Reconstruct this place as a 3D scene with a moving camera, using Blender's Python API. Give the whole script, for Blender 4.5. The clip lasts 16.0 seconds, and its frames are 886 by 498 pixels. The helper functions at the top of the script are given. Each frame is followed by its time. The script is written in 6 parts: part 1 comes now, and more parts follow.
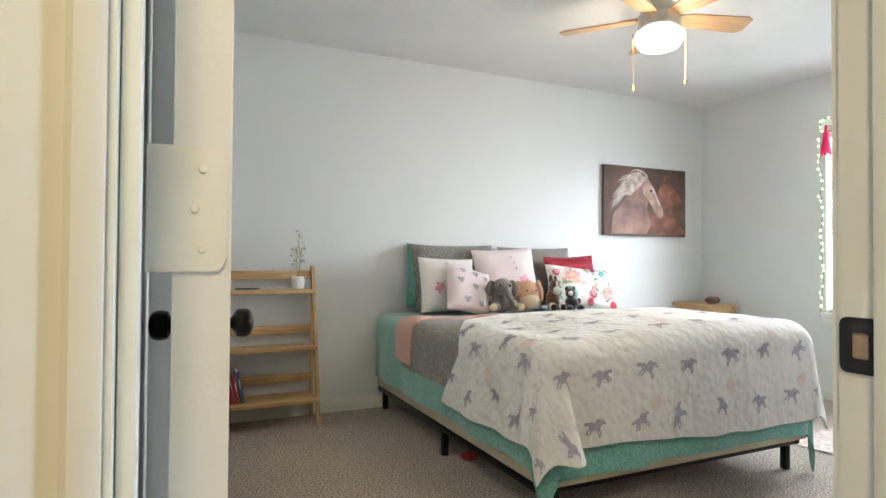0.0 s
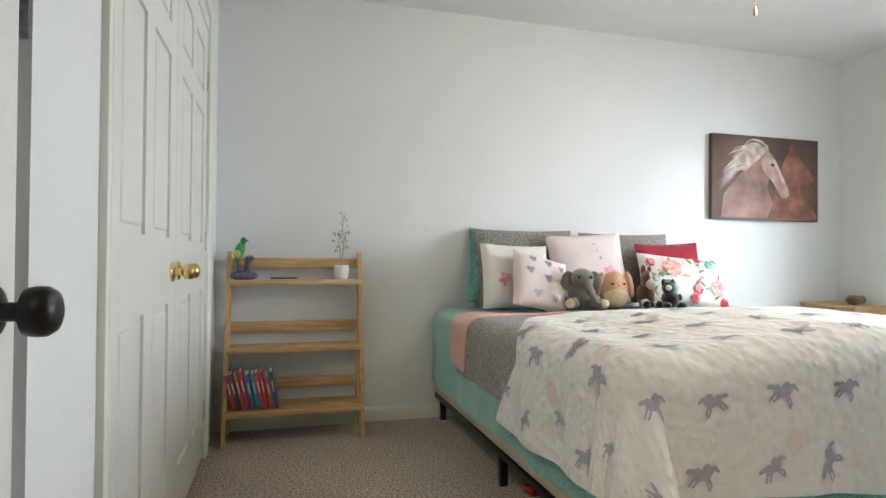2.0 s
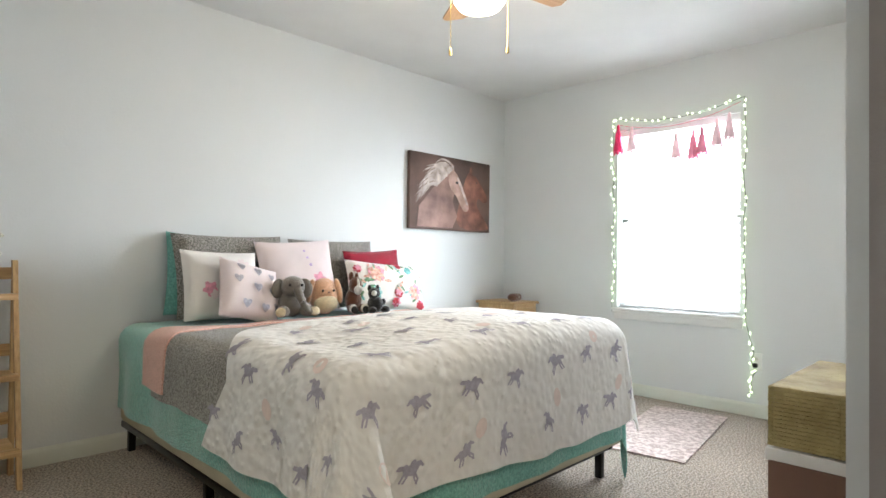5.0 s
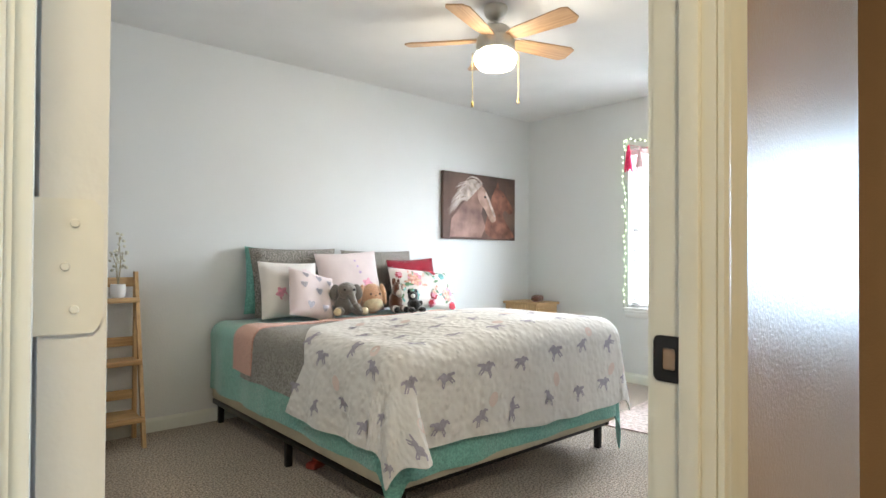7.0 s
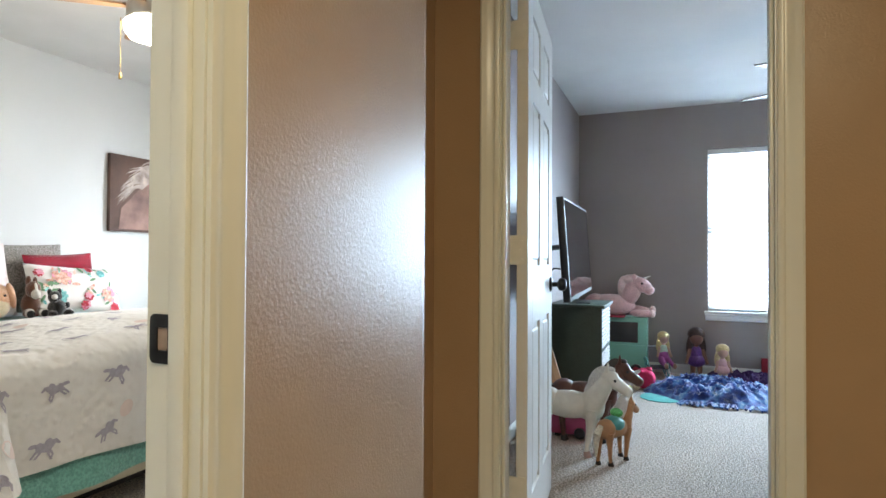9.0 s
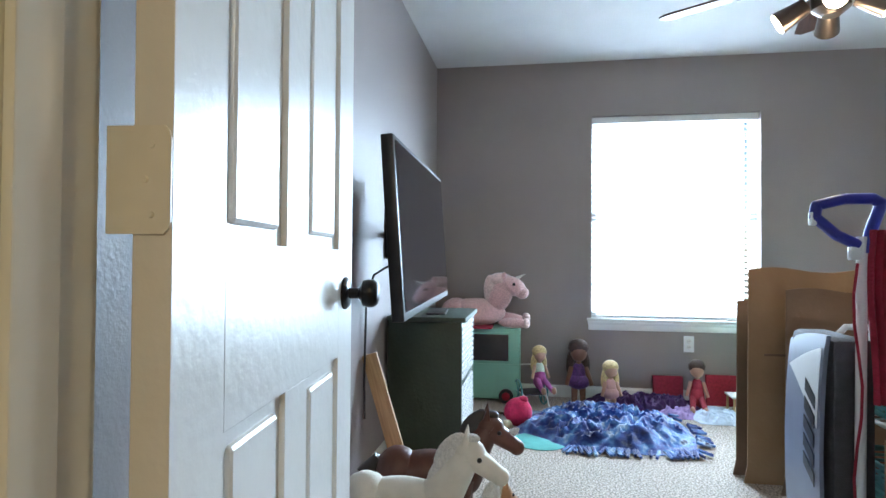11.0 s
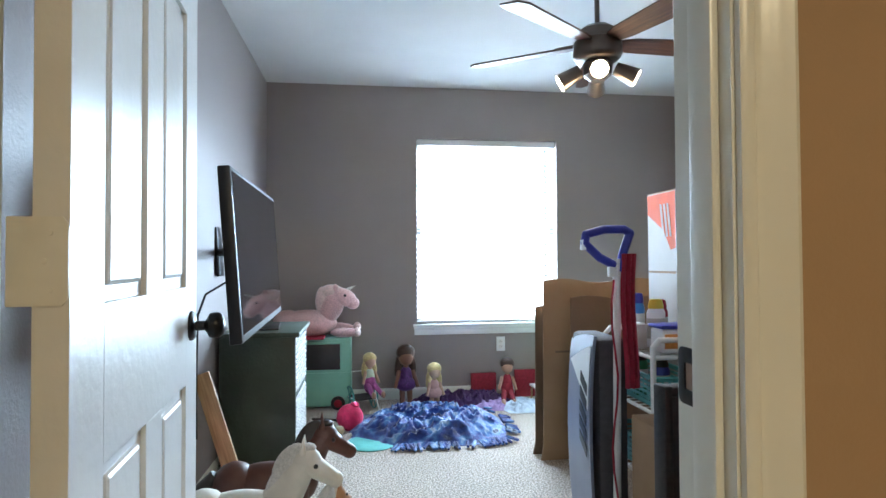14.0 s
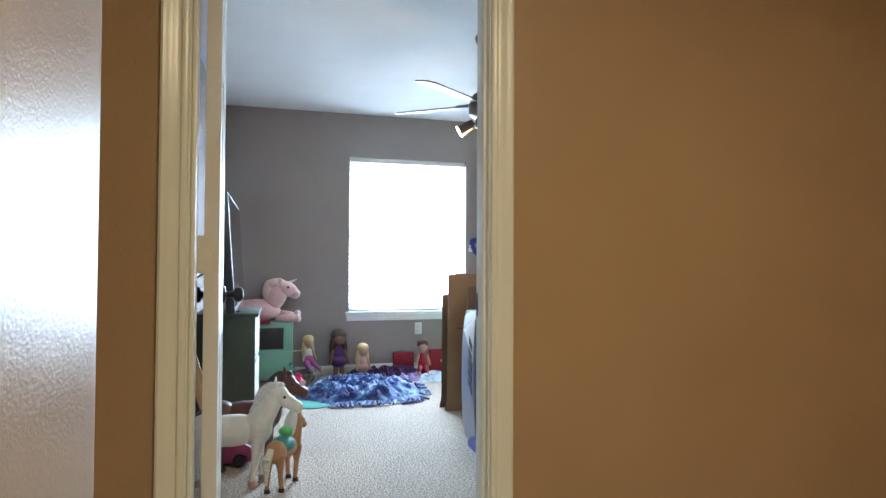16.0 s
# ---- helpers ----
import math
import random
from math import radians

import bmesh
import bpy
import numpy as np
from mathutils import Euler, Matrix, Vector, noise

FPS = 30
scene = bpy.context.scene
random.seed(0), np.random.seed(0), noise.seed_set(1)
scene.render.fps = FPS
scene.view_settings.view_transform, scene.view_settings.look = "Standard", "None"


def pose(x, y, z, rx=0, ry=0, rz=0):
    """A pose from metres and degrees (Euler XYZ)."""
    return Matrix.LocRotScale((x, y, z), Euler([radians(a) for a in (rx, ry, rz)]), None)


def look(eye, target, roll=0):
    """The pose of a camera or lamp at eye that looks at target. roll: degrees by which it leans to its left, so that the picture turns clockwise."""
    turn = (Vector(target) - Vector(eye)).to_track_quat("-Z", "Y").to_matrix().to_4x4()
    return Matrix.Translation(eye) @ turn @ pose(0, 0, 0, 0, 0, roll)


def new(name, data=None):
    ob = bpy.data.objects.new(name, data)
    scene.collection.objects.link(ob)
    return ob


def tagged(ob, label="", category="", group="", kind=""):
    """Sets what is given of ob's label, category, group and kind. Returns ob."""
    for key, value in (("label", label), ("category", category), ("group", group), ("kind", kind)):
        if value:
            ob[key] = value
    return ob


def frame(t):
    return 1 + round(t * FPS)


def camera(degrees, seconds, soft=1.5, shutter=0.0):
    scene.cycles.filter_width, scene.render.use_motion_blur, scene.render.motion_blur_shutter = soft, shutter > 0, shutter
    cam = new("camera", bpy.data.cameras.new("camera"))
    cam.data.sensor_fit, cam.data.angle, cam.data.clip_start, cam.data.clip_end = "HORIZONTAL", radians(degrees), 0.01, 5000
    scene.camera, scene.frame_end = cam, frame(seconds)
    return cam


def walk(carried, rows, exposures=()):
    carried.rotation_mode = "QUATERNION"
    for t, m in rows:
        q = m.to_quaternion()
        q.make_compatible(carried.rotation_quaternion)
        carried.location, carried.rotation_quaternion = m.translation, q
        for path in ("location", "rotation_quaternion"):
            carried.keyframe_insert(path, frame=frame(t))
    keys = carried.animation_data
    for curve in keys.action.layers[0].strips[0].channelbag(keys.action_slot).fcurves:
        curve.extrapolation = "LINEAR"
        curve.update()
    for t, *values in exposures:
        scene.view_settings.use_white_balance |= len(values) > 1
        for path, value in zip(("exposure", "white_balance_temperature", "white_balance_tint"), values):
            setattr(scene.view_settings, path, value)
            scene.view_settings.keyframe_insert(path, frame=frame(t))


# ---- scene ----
cam = camera(75.4, 16.0)
PATH = [
    (0, (-0.026, -0.201, 1.039), (0.822, 1.61, 1.071), 0.4),
    (0.5, (0.173, -0.003, 1.021), (0.833, 1.885, 1.047), 0.3),
    (1, (0.311, 0.154, 1.016), (0.719, 2.112, 1.036), 0.2),
    (1.5, (0.36, 0.24, 0.997), (0.747, 2.202, 1.015), 0.3),
    (2, (0.357, 0.271, 0.974), (0.905, 2.194, 0.996), 0.5),
    (2.5, (0.324, 0.288, 0.975), (1.139, 2.114, 0.995), 0.7),
    (3, (0.335, 0.303, 0.974), (1.433, 1.974, 0.999), 0.8),
    (3.5, (0.332, 0.323, 0.974), (1.693, 1.788, 1.005), 0.9),
    (3.7, (0.338, 0.334, 0.98), (1.773, 1.728, 1.013), 0.8),
    (5.8, (0.25, 0.198, 1.046), (1.604, 1.67, 1.071), 0.1),
    (6, (0.216, 0.128, 1.057), (1.53, 1.635, 1.082), 0.2),
    (6.5, (0.086, -0.056, 1.082), (1.372, 1.476, 1.106), 0.3),
    (7, (-0.081, -0.202, 1.086), (1.238, 1.302, 1.111), 0.3),
    (7.5, (-0.207, -0.312, 1.073), (1.285, 1.02, 1.101), 0.5),
    (8, (-0.231, -0.376, 1.073), (1.411, 0.765, 1.103), 0.4),
    (8.5, (-0.124, -0.422, 1.05), (1.643, 0.514, 1.082), 0.5),
    (9, (0.141, -0.439, 1.05), (1.993, 0.316, 1.08), 0.3),
    (11.3, (1.686, -0.27, 0.999), (3.674, -0.054, 1.035), 0.3),
    (11.5, (1.739, -0.255, 0.994), (3.734, -0.126, 1.033), 0.2),
    (12, (1.799, -0.264, 0.983), (3.794, -0.39, 1.025), 0.3),
    (12.5, (1.801, -0.279, 0.99), (3.767, -0.643, 1.036), 0.2),
    (13, (1.75, -0.31, 1.001), (3.69, -0.795, 1.049), 0.1),
    (13.5, (1.615, -0.307, 1.033), (3.557, -0.784, 1.079), -0.1),
    (14, (1.347, -0.304, 1.075), (3.329, -0.57, 1.117), -0.3),
    (14.5, (1.008, -0.323, 1.091), (3.006, -0.418, 1.129), -0.2),
    (15, (0.684, -0.33, 1.096), (2.683, -0.367, 1.132), -0.1),
    (15.5, (0.516, -0.27, 1.084), (2.51, -0.412, 1.122), -0.1),
    (16, (0.41, -0.153, 1.063), (2.341, -0.672, 1.105), 0.3),
]
walk(cam, [(t, look(e, g, r)) for t, e, g, r in PATH],
     exposures=[(0.0, 0.0), (8.0, 0.0), (9.0, 0.0), (11.5, 0.12), (14.5, 0.12), (16.0, 0.25)])

# ---- light ----
world = bpy.data.worlds.new("sky_world")
scene.world = world
world.use_nodes = True
wn = world.node_tree.nodes
sky = wn.new("ShaderNodeTexSky")
sky.sky_type = 'NISHITA'
sky.sun_disc = False
sky.sun_elevation, sky.sun_rotation = radians(50), radians(250)
wn["Background"].inputs[1].default_value = 0.12
world.node_tree.links.new(sky.outputs[0], wn["Background"].inputs[0])


def area(name, m, sx, sy, power, color):
    d = bpy.data.lights.new(name, 'AREA')
    d.shape, d.size, d.size_y, d.energy, d.color = 'RECTANGLE', sx, sy, power, color
    ob = new(name, d)
    ob.matrix_world = m
    return ob


def bulb(name, at, power, color, radius=0.05):
    d = bpy.data.lights.new(name, 'POINT')
    d.energy, d.color, d.shadow_soft_size = power, color, radius
    ob = new(name, d)
    ob.location = at
    return ob


sun = bpy.data.lights.new("sun", 'SUN')
sun.energy, sun.angle, sun.color = 2.0, radians(0.5), (1, 0.95, 0.88)
new("sun", sun).matrix_world = look((-6, 2, 9), (0, 0, 0))
DAY = (0.82, 0.91, 1.0)
area("window_light_a", pose(4.68, 2.05, 1.33, 90, 0, 90), 0.90, 1.36, 176, DAY)
area("window_light_b", pose(6.12, -1.27, 1.32, 90, 0, 90), 1.10, 1.46, 345, (0.57, 0.78, 1.0))
bulb("fan_light_a", (2.2, 1.97, 2.05), 14, (1, 0.86, 0.66), 0.17)
bulb("fan_light_b", (3.75, -1.32, 1.70), 6, (1, 0.80, 0.55), 0.06)
area("hall_light", pose(-0.2, -0.80, 2.40, 0, 0, 0), 0.3, 0.3, 34, (1, 0.84, 0.54))


# ---- materials ----
def mat(name, color, rough=0.6, metal=0.0, var=0.06, scale=4.0, bump=0.0, bscale=200.0, detail=4.0,
        spec=0.5, sheen=0.0, alt=None, coat=0.0, trans=0.0, objrand=0.0):
    m = bpy.data.materials.new(name)
    m.use_nodes = True
    nt = m.node_tree
    b = nt.nodes["Principled BSDF"]
    b.inputs["Roughness"].default_value = rough
    b.inputs["Metallic"].default_value = metal
    b.inputs["Specular IOR Level"].default_value = spec
    b.inputs["Sheen Weight"].default_value = sheen
    b.inputs["Coat Weight"].default_value = coat
    b.inputs["Transmission Weight"].default_value = trans
    tc = nt.nodes.new("ShaderNodeTexCoord")
    n1 = nt.nodes.new("ShaderNodeTexNoise")
    n1.inputs["Scale"].default_value = scale
    n1.inputs["Detail"].default_value = detail
    nt.links.new(tc.outputs["Object"], n1.inputs["Vector"])
    ramp = nt.nodes.new("ShaderNodeValToRGB")
    lo = [max(0, c * (1 - var)) for c in color]
    hi = [min(1, c * (1 + var)) for c in (alt or color)]
    ramp.color_ramp.elements[0].position, ramp.color_ramp.elements[1].position = 0.3, 0.7
    ramp.color_ramp.elements[0].color = (*lo, 1)
    ramp.color_ramp.elements[1].color = (*hi, 1)
    nt.links.new(n1.outputs["Fac"], ramp.inputs["Fac"])
    nt.links.new(ramp.outputs["Color"], b.inputs["Base Color"])
    if objrand:
        oi = nt.nodes.new("ShaderNodeObjectInfo")
        hs = nt.nodes.new("ShaderNodeHueSaturation")
        ma = nt.nodes.new("ShaderNodeMapRange")
        ma.inputs["To Min"].default_value, ma.inputs["To Max"].default_value = 1 - objrand, 1 + objrand
        nt.links.new(oi.outputs["Random"], ma.inputs["Value"])
        nt.links.new(ma.outputs["Result"], hs.inputs["Value"])
        nt.links.new(ramp.outputs["Color"], hs.inputs["Color"])
        nt.links.new(hs.outputs["Color"], b.inputs["Base Color"])
    if bump:
        n2 = nt.nodes.new("ShaderNodeTexNoise")
        n2.inputs["Scale"].default_value = bscale
        n2.inputs["Detail"].default_value = 3
        nt.links.new(tc.outputs["Object"], n2.inputs["Vector"])
        bp = nt.nodes.new("ShaderNodeBump")
        bp.inputs["Strength"].default_value = bump
        bp.inputs["Distance"].default_value = 0.01
        nt.links.new(n2.outputs["Fac"], bp.inputs["Height"])
        nt.links.new(bp.outputs["Normal"], b.inputs["Normal"])
    return m


def wood(name, dark, light, rough=0.5, axis=0, scale=1.0):
    m = mat(name, dark, rough, alt=light, var=0.05, scale=6 * scale, bump=0.08, bscale=60)
    nt = m.node_tree
    mp = nt.nodes.new("ShaderNodeMapping")
    stretch = [14.0, 14.0, 14.0]
    stretch[axis] = 0.9
    mp.inputs["Scale"].default_value = stretch
    tc = [n for n in nt.nodes if n.type == 'TEX_COORD'][0]
    nt.links.new(tc.outputs["Object"], mp.inputs["Vector"])
    for n in nt.nodes:
        if n.type == 'TEX_NOISE':
            nt.links.new(mp.outputs["Vector"], n.inputs["Vector"])
    return m


def glow(name, color, strength):
    m = bpy.data.materials.new(name)
    m.use_nodes = True
    b = m.node_tree.nodes["Principled BSDF"]
    b.inputs["Base Color"].default_value = (*color, 1)
    b.inputs["Emission Color"].default_value = (*color, 1)
    b.inputs["Emission Strength"].default_value = strength
    return m


def speckle(name, c1, c2, scale, rough=0.95, bump=0.6, sheen=0.3):
    """Two-tone yarn or pile with fine grain and broad patches."""
    m = mat(name, c1, rough, alt=c2, var=0.08, scale=scale, bump=bump, bscale=scale * 1.3, sheen=sheen, spec=0.15)
    nt = m.node_tree
    b = nt.nodes["Principled BSDF"]
    ramp = [n for n in nt.nodes if n.type == 'VALTORGB'][0]
    ramp.color_ramp.elements[0].position, ramp.color_ramp.elements[1].position = 0.40, 0.60
    tc = [n for n in nt.nodes if n.type == 'TEX_COORD'][0]
    big = nt.nodes.new("ShaderNodeTexNoise")
    big.inputs["Scale"].default_value = 2.5
    big.inputs["Detail"].default_value = 3
    nt.links.new(tc.outputs["Object"], big.inputs["Vector"])
    mr = nt.nodes.new("ShaderNodeMapRange")
    mr.inputs["To Min"].default_value, mr.inputs["To Max"].default_value = 0.82, 1.16
    nt.links.new(big.outputs["Fac"], mr.inputs["Value"])
    hs = nt.nodes.new("ShaderNodeHueSaturation")
    nt.links.new(mr.outputs["Result"], hs.inputs["Value"])
    nt.links.new(ramp.outputs["Color"], hs.inputs["Color"])
    nt.links.new(hs.outputs["Color"], b.inputs["Base Color"])
    return m


M_WALL_A = mat("white_wall_paint", (0.70, 0.715, 0.715), 0.55, var=0.02, scale=1.5, bump=0.10, bscale=90)
M_WALL_B = mat("taupe_wall_paint", (0.30, 0.262, 0.25), 0.42, var=0.05, scale=2, bump=0.16, bscale=110)
M_WALL_H = mat("tan_hall_paint", (0.38, 0.26, 0.155), 0.35, var=0.05, scale=2, bump=0.11, bscale=175, spec=0.5)
M_CEIL = mat("ceiling_paint", (0.74, 0.74, 0.73), 0.9, var=0.03, scale=3, bump=0.35, bscale=120)
M_TRIM = mat("white_gloss_trim", (0.72, 0.73, 0.66), 0.28, var=0.03, scale=3, bump=0.03, bscale=40)
M_DOOR = mat("white_gloss_door", (0.70, 0.70, 0.67), 0.28, var=0.03, scale=3, bump=0.10, bscale=45)
M_HINGE = mat("painted_metal_hinge", (0.72, 0.71, 0.64), 0.35, var=0.05, scale=20)
M_CARPET = speckle("beige_carpet", (0.17, 0.13, 0.10), (0.57, 0.475, 0.385), 105, bump=0.9)
M_BLACK = mat("black_metal", (0.015, 0.014, 0.014), 0.3, metal=0.6, var=0.2, scale=30)
M_BLACKP = mat("black_plastic", (0.012, 0.012, 0.013), 0.35, var=0.2, scale=20)
M_BRASS = mat("polished_brass", (0.75, 0.55, 0.22), 0.2, metal=1.0, var=0.08, scale=30)
M_NICKEL = mat("brushed_nickel", (0.55, 0.53, 0.48), 0.28, metal=1.0, var=0.08, scale=30)
M_PINE = wood("light_pine", (0.42, 0.25, 0.11), (0.60, 0.40, 0.20), 0.5, 0)
M_PINEV = wood("light_pine_upright", (0.42, 0.25, 0.11), (0.60, 0.40, 0.20), 0.5, 2)
M_WHITE = mat("white_plastic", (0.8, 0.8, 0.79), 0.35, var=0.02, scale=10)
M_SLAT = mat("white_blind_slat", (0.85, 0.85, 0.85), 0.5, var=0.02, scale=10)
_nt = M_SLAT.node_tree
_tr = _nt.nodes.new("ShaderNodeBsdfTranslucent")
_tr.inputs[0].default_value = (0.9, 0.9, 0.9, 1)
_mx = _nt.nodes.new("ShaderNodeMixShader")
_mx.inputs[0].default_value = 0.55
_nt.links.new(_nt.nodes["Principled BSDF"].outputs[0], _mx.inputs[1])
_nt.links.new(_tr.outputs[0], _mx.inputs[2])
_nt.links.new(_mx.outputs[0], _nt.nodes["Material Output"].inputs["Surface"])
M_GLASS = mat("window_glass", (1, 1, 1), 0.0, var=0.0, trans=1.0)
M_LAMP_A = glow("lit_glass_bowl", (1, 0.88, 0.66), 14)


# ---- building blocks ----
def B():
    return bmesh.new()


def box(bm, x0, x1, y0, y1, z0, z1, bev=0.0):
    m = Matrix.Translation(((x0 + x1) / 2, (y0 + y1) / 2, (z0 + z1) / 2)) @ Matrix.Diagonal((x1 - x0, y1 - y0, z1 - z0, 1))
    r = bmesh.ops.create_cube(bm, size=1, matrix=m)
    if bev:
        vs = set(r["verts"])
        es = [e for e in bm.edges if e.verts[0] in vs and e.verts[1] in vs]
        bmesh.ops.bevel(bm, geom=es, offset=bev, segments=2, affect='EDGES', profile=0.5)
    return bm


def rod(bm, a, b, r0, r1=None, n=10):
    a, b = Vector(a), Vector(b)
    d = b - a
    m = Matrix.Translation((a + b) / 2) @ d.to_track_quat('Z', 'Y').to_matrix().to_4x4()
    bmesh.ops.create_cone(bm, cap_ends=True, segments=n, radius1=r0, radius2=r0 if r1 is None else r1, depth=d.length, matrix=m)
    return bm


def pipe(bm, pts, r, n=8):
    for a, b in zip(pts, pts[1:]):
        rod(bm, a, b, r, r, n)
    for p in pts[1:-1]:
        bmesh.ops.create_uvsphere(bm, u_segments=n, v_segments=6, radius=r, matrix=Matrix.Translation(p))
    return bm


def blob(bm, at, r, rot=(0, 0, 0), u=16, v=10):
    m = Matrix.LocRotScale(at, Euler([radians(a) for a in rot]), (r, r, r) if isinstance(r, (int, float)) else r)
    bmesh.ops.create_uvsphere(bm, u_segments=u, v_segments=v, radius=1, matrix=m)
    return bm


def lathe(bm, prof, m=Matrix.Identity(4), n=24):
    rings = []
    for r, z in prof:
        rings.append([bm.verts.new(m @ Vector((max(r, 1e-4) * math.cos(2 * math.pi * k / n), max(r, 1e-4) * math.sin(2 * math.pi * k / n), z))) for k in range(n)])
    for p, q in zip(rings, rings[1:]):
        for k in range(n):
            bm.faces.new((p[k], p[(k + 1) % n], q[(k + 1) % n], q[k]))
    bm.faces.new(rings[0][::-1])
    bm.faces.new(rings[-1])
    return bm


def sheet(bm, f, nu, nv, thick=0.0):
    """A grid f(u, v) for u, v in 0..1, with an optional thickness."""
    vs = [[bm.verts.new(f(i / nu, j / nv)) for j in range(nv + 1)] for i in range(nu + 1)]
    for i in range(nu):
        for j in range(nv):
            bm.faces.new((vs[i][j], vs[i + 1][j], vs[i + 1][j + 1], vs[i][j + 1]))
    if thick:
        thicken(bm, vs, thick)
    return bm


def thicken(bm, vs, thick):
    """Gives a grid of vertices a second skin below it and a closed rim."""
    bm.normal_update()
    nu, nv = len(vs) - 1, len(vs[0]) - 1
    ws = [[bm.verts.new(v.co - v.normal * thick) for v in row] for row in vs]
    for i in range(nu):
        for j in range(nv):
            bm.faces.new((ws[i][j + 1], ws[i + 1][j + 1], ws[i + 1][j], ws[i][j]))
    rim = [(i, 0) for i in range(nu)] + [(nu, j) for j in range(nv)] + [(i, nv) for i in range(nu, 0, -1)] + [(0, j) for j in range(nv, 0, -1)]
    for (a, b), (c, d) in zip(rim, rim[1:] + rim[:1]):
        bm.faces.new((vs[a][b], ws[a][b], ws[c][d], vs[c][d]))


def prism(bm, pts, y0, y1, m=Matrix.Identity(4)):
    """A flat outline in x and z, given depth along y."""
    a = [bm.verts.new(m @ Vector((x, y0, z))) for x, z in pts]
    b = [bm.verts.new(m @ Vector((x, y1, z))) for x, z in pts]
    bm.faces.new(a)
    bm.faces.new(b[::-1])
    for k in range(len(pts)):
        j = (k + 1) % len(pts)
        bm.faces.new((a[k], b[k], b[j], a[j]))
    return bm


def mesh_of(name, bm, material, smooth=True):
    bmesh.ops.recalc_face_normals(bm, faces=bm.faces)
    me = bpy.data.meshes.new(name)
    bm.to_mesh(me)
    bm.free()
    me.materials.append(material)
    if smooth:
        for p in me.polygons:
            p.use_smooth = True
        me.set_sharp_from_angle(angle=radians(38))
    return me


def part(name, bm, material, parent, label=""):
    ob = new(name, mesh_of(name, bm, material))
    ob.parent = parent
    return tagged(ob, label) if label else ob


def thing(name, label, category, m=Matrix.Identity(4), group=""):
    ob = new(name)
    ob.empty_display_size = 0.05
    ob.matrix_basis = m
    return tagged(ob, label, category, group)


def solid(name, bm, material, label, category, m=Matrix.Identity(4), group=""):
    ob = new(name, mesh_of(name, bm, material))
    ob.matrix_basis = m
    return tagged(ob, label, category, group)


def struct(name, bm, material, label="", category=""):
    return tagged(new(name, mesh_of(name, bm, material)), label, category, kind="structure")


# ---- rooms ----
H = 2.46
AX0, AX1, AY0, AY1 = 0.02, 4.43, 0.24, 3.62      # bedroom
BX0, BX1, BY0, BY1 = 2.01, 5.86, -2.92, 0.45     # playroom
HY = 0.145                                        # hall face of the bedroom's door wall
HX = 1.90                                         # hall face of the playroom's door wall
DA0, DA1, DB0, DB1, DH = -0.055, 0.727, -0.685, 0.08, 2.04
WA = (1.60, 2.49, 0.65, 2.02)
WB = (-1.85, -0.70, 0.58, 2.05)

struct("floor_bedroom", box(B(), -1.6, AX1 + 0.15, HY, AY1 + 0.12, -0.1, 0), M_CARPET, "beige cut pile carpet", "floor")
struct("floor_hall", box(B(), -1.6, HX + 0.05, -2.2, HY, -0.1, 0), M_CARPET, "beige cut pile carpet in the hall", "floor")
struct("floor_playroom", box(B(), HX + 0.05, BX1 + 0.15, BY0 - 0.12, HY, -0.1, 0), M_CARPET, "beige cut pile carpet", "floor")
struct("ceiling_bedroom", box(B(), -0.2, AX1 + 0.15, HY + 0.05, AY1 + 0.12, H, H + 0.1), M_CEIL, "white lightly textured ceiling", "ceiling")
struct("ceiling_hall", box(B(), -1.6, HX + 0.05, -2.2, HY + 0.05, H, H + 0.1), M_CEIL, "white ceiling of the hall", "ceiling")
struct("ceiling_playroom", box(B(), HX + 0.05, BX1 + 0.15, BY0 - 0.12, BY1 + 0.1, H - 0.004, H + 0.09), M_CEIL, "white textured ceiling", "ceiling")

struct("wall_bedroom_head", box(B(), -0.1, AX1 + 0.15, AY1, AY1 + 0.12, 0, H), M_WALL_A, "plain white painted wall", "wall")
# the closet wall, open where the double doors stand
CL0, CL1 = 1.578, 3.21
w = B()
box(w, -0.16, -0.075, AY0, 1.20, 0, H)
box(w, -0.16, AX0, 1.20, CL0, 0, H)
box(w, -0.07, AX0, CL1, AY1, 0, H)
box(w, -0.07, AX0, CL0, CL1, DH, H)
box(w, -0.09, -0.07, CL0 - 0.05, CL1 + 0.05, 0, DH + 0.05)
struct("wall_bedroom_closet", w, M_WALL_A, "white painted wall round the closet", "wall")


def window_wall(name, x, y0, y1, win, material, label):
    a, b, lo, hi = win
    w = B()
    box(w, x, x + 0.15, y0, a, 0, H)
    box(w, x, x + 0.15, b, y1, 0, H)
    box(w, x, x + 0.15, a, b, 0, lo)
    box(w, x, x + 0.15, a, b, hi, H)
    return struct(name, w, material, label, "wall")


window_wall("wall_bedroom_window", AX1, HY + 0.4, AY1, WA, M_WALL_A, "white painted wall with one window")
window_wall("wall_playroom_window", BX1, BY0, BY1, WB, M_WALL_B, "taupe painted wall with one window")
struct("wall_playroom_art", box(B(), HX, BX1 + 0.15, BY0 - 0.12, BY0, 0, H), M_WALL_B, "taupe painted wall", "wall")
struct("wall_playroom_tv", box(B(), HX + 0.05, BX1 + 0.15, BY1, BY1 + 0.09, 0, H), M_WALL_B, "taupe painted wall behind the television", "wall")
struct("wall_bedroom_jog", box(B(), 2.10, AX1 + 0.15, BY1 + 0.09, BY1 + 0.15, 0, H), M_WALL_A, "white painted wall beside the door", "wall")

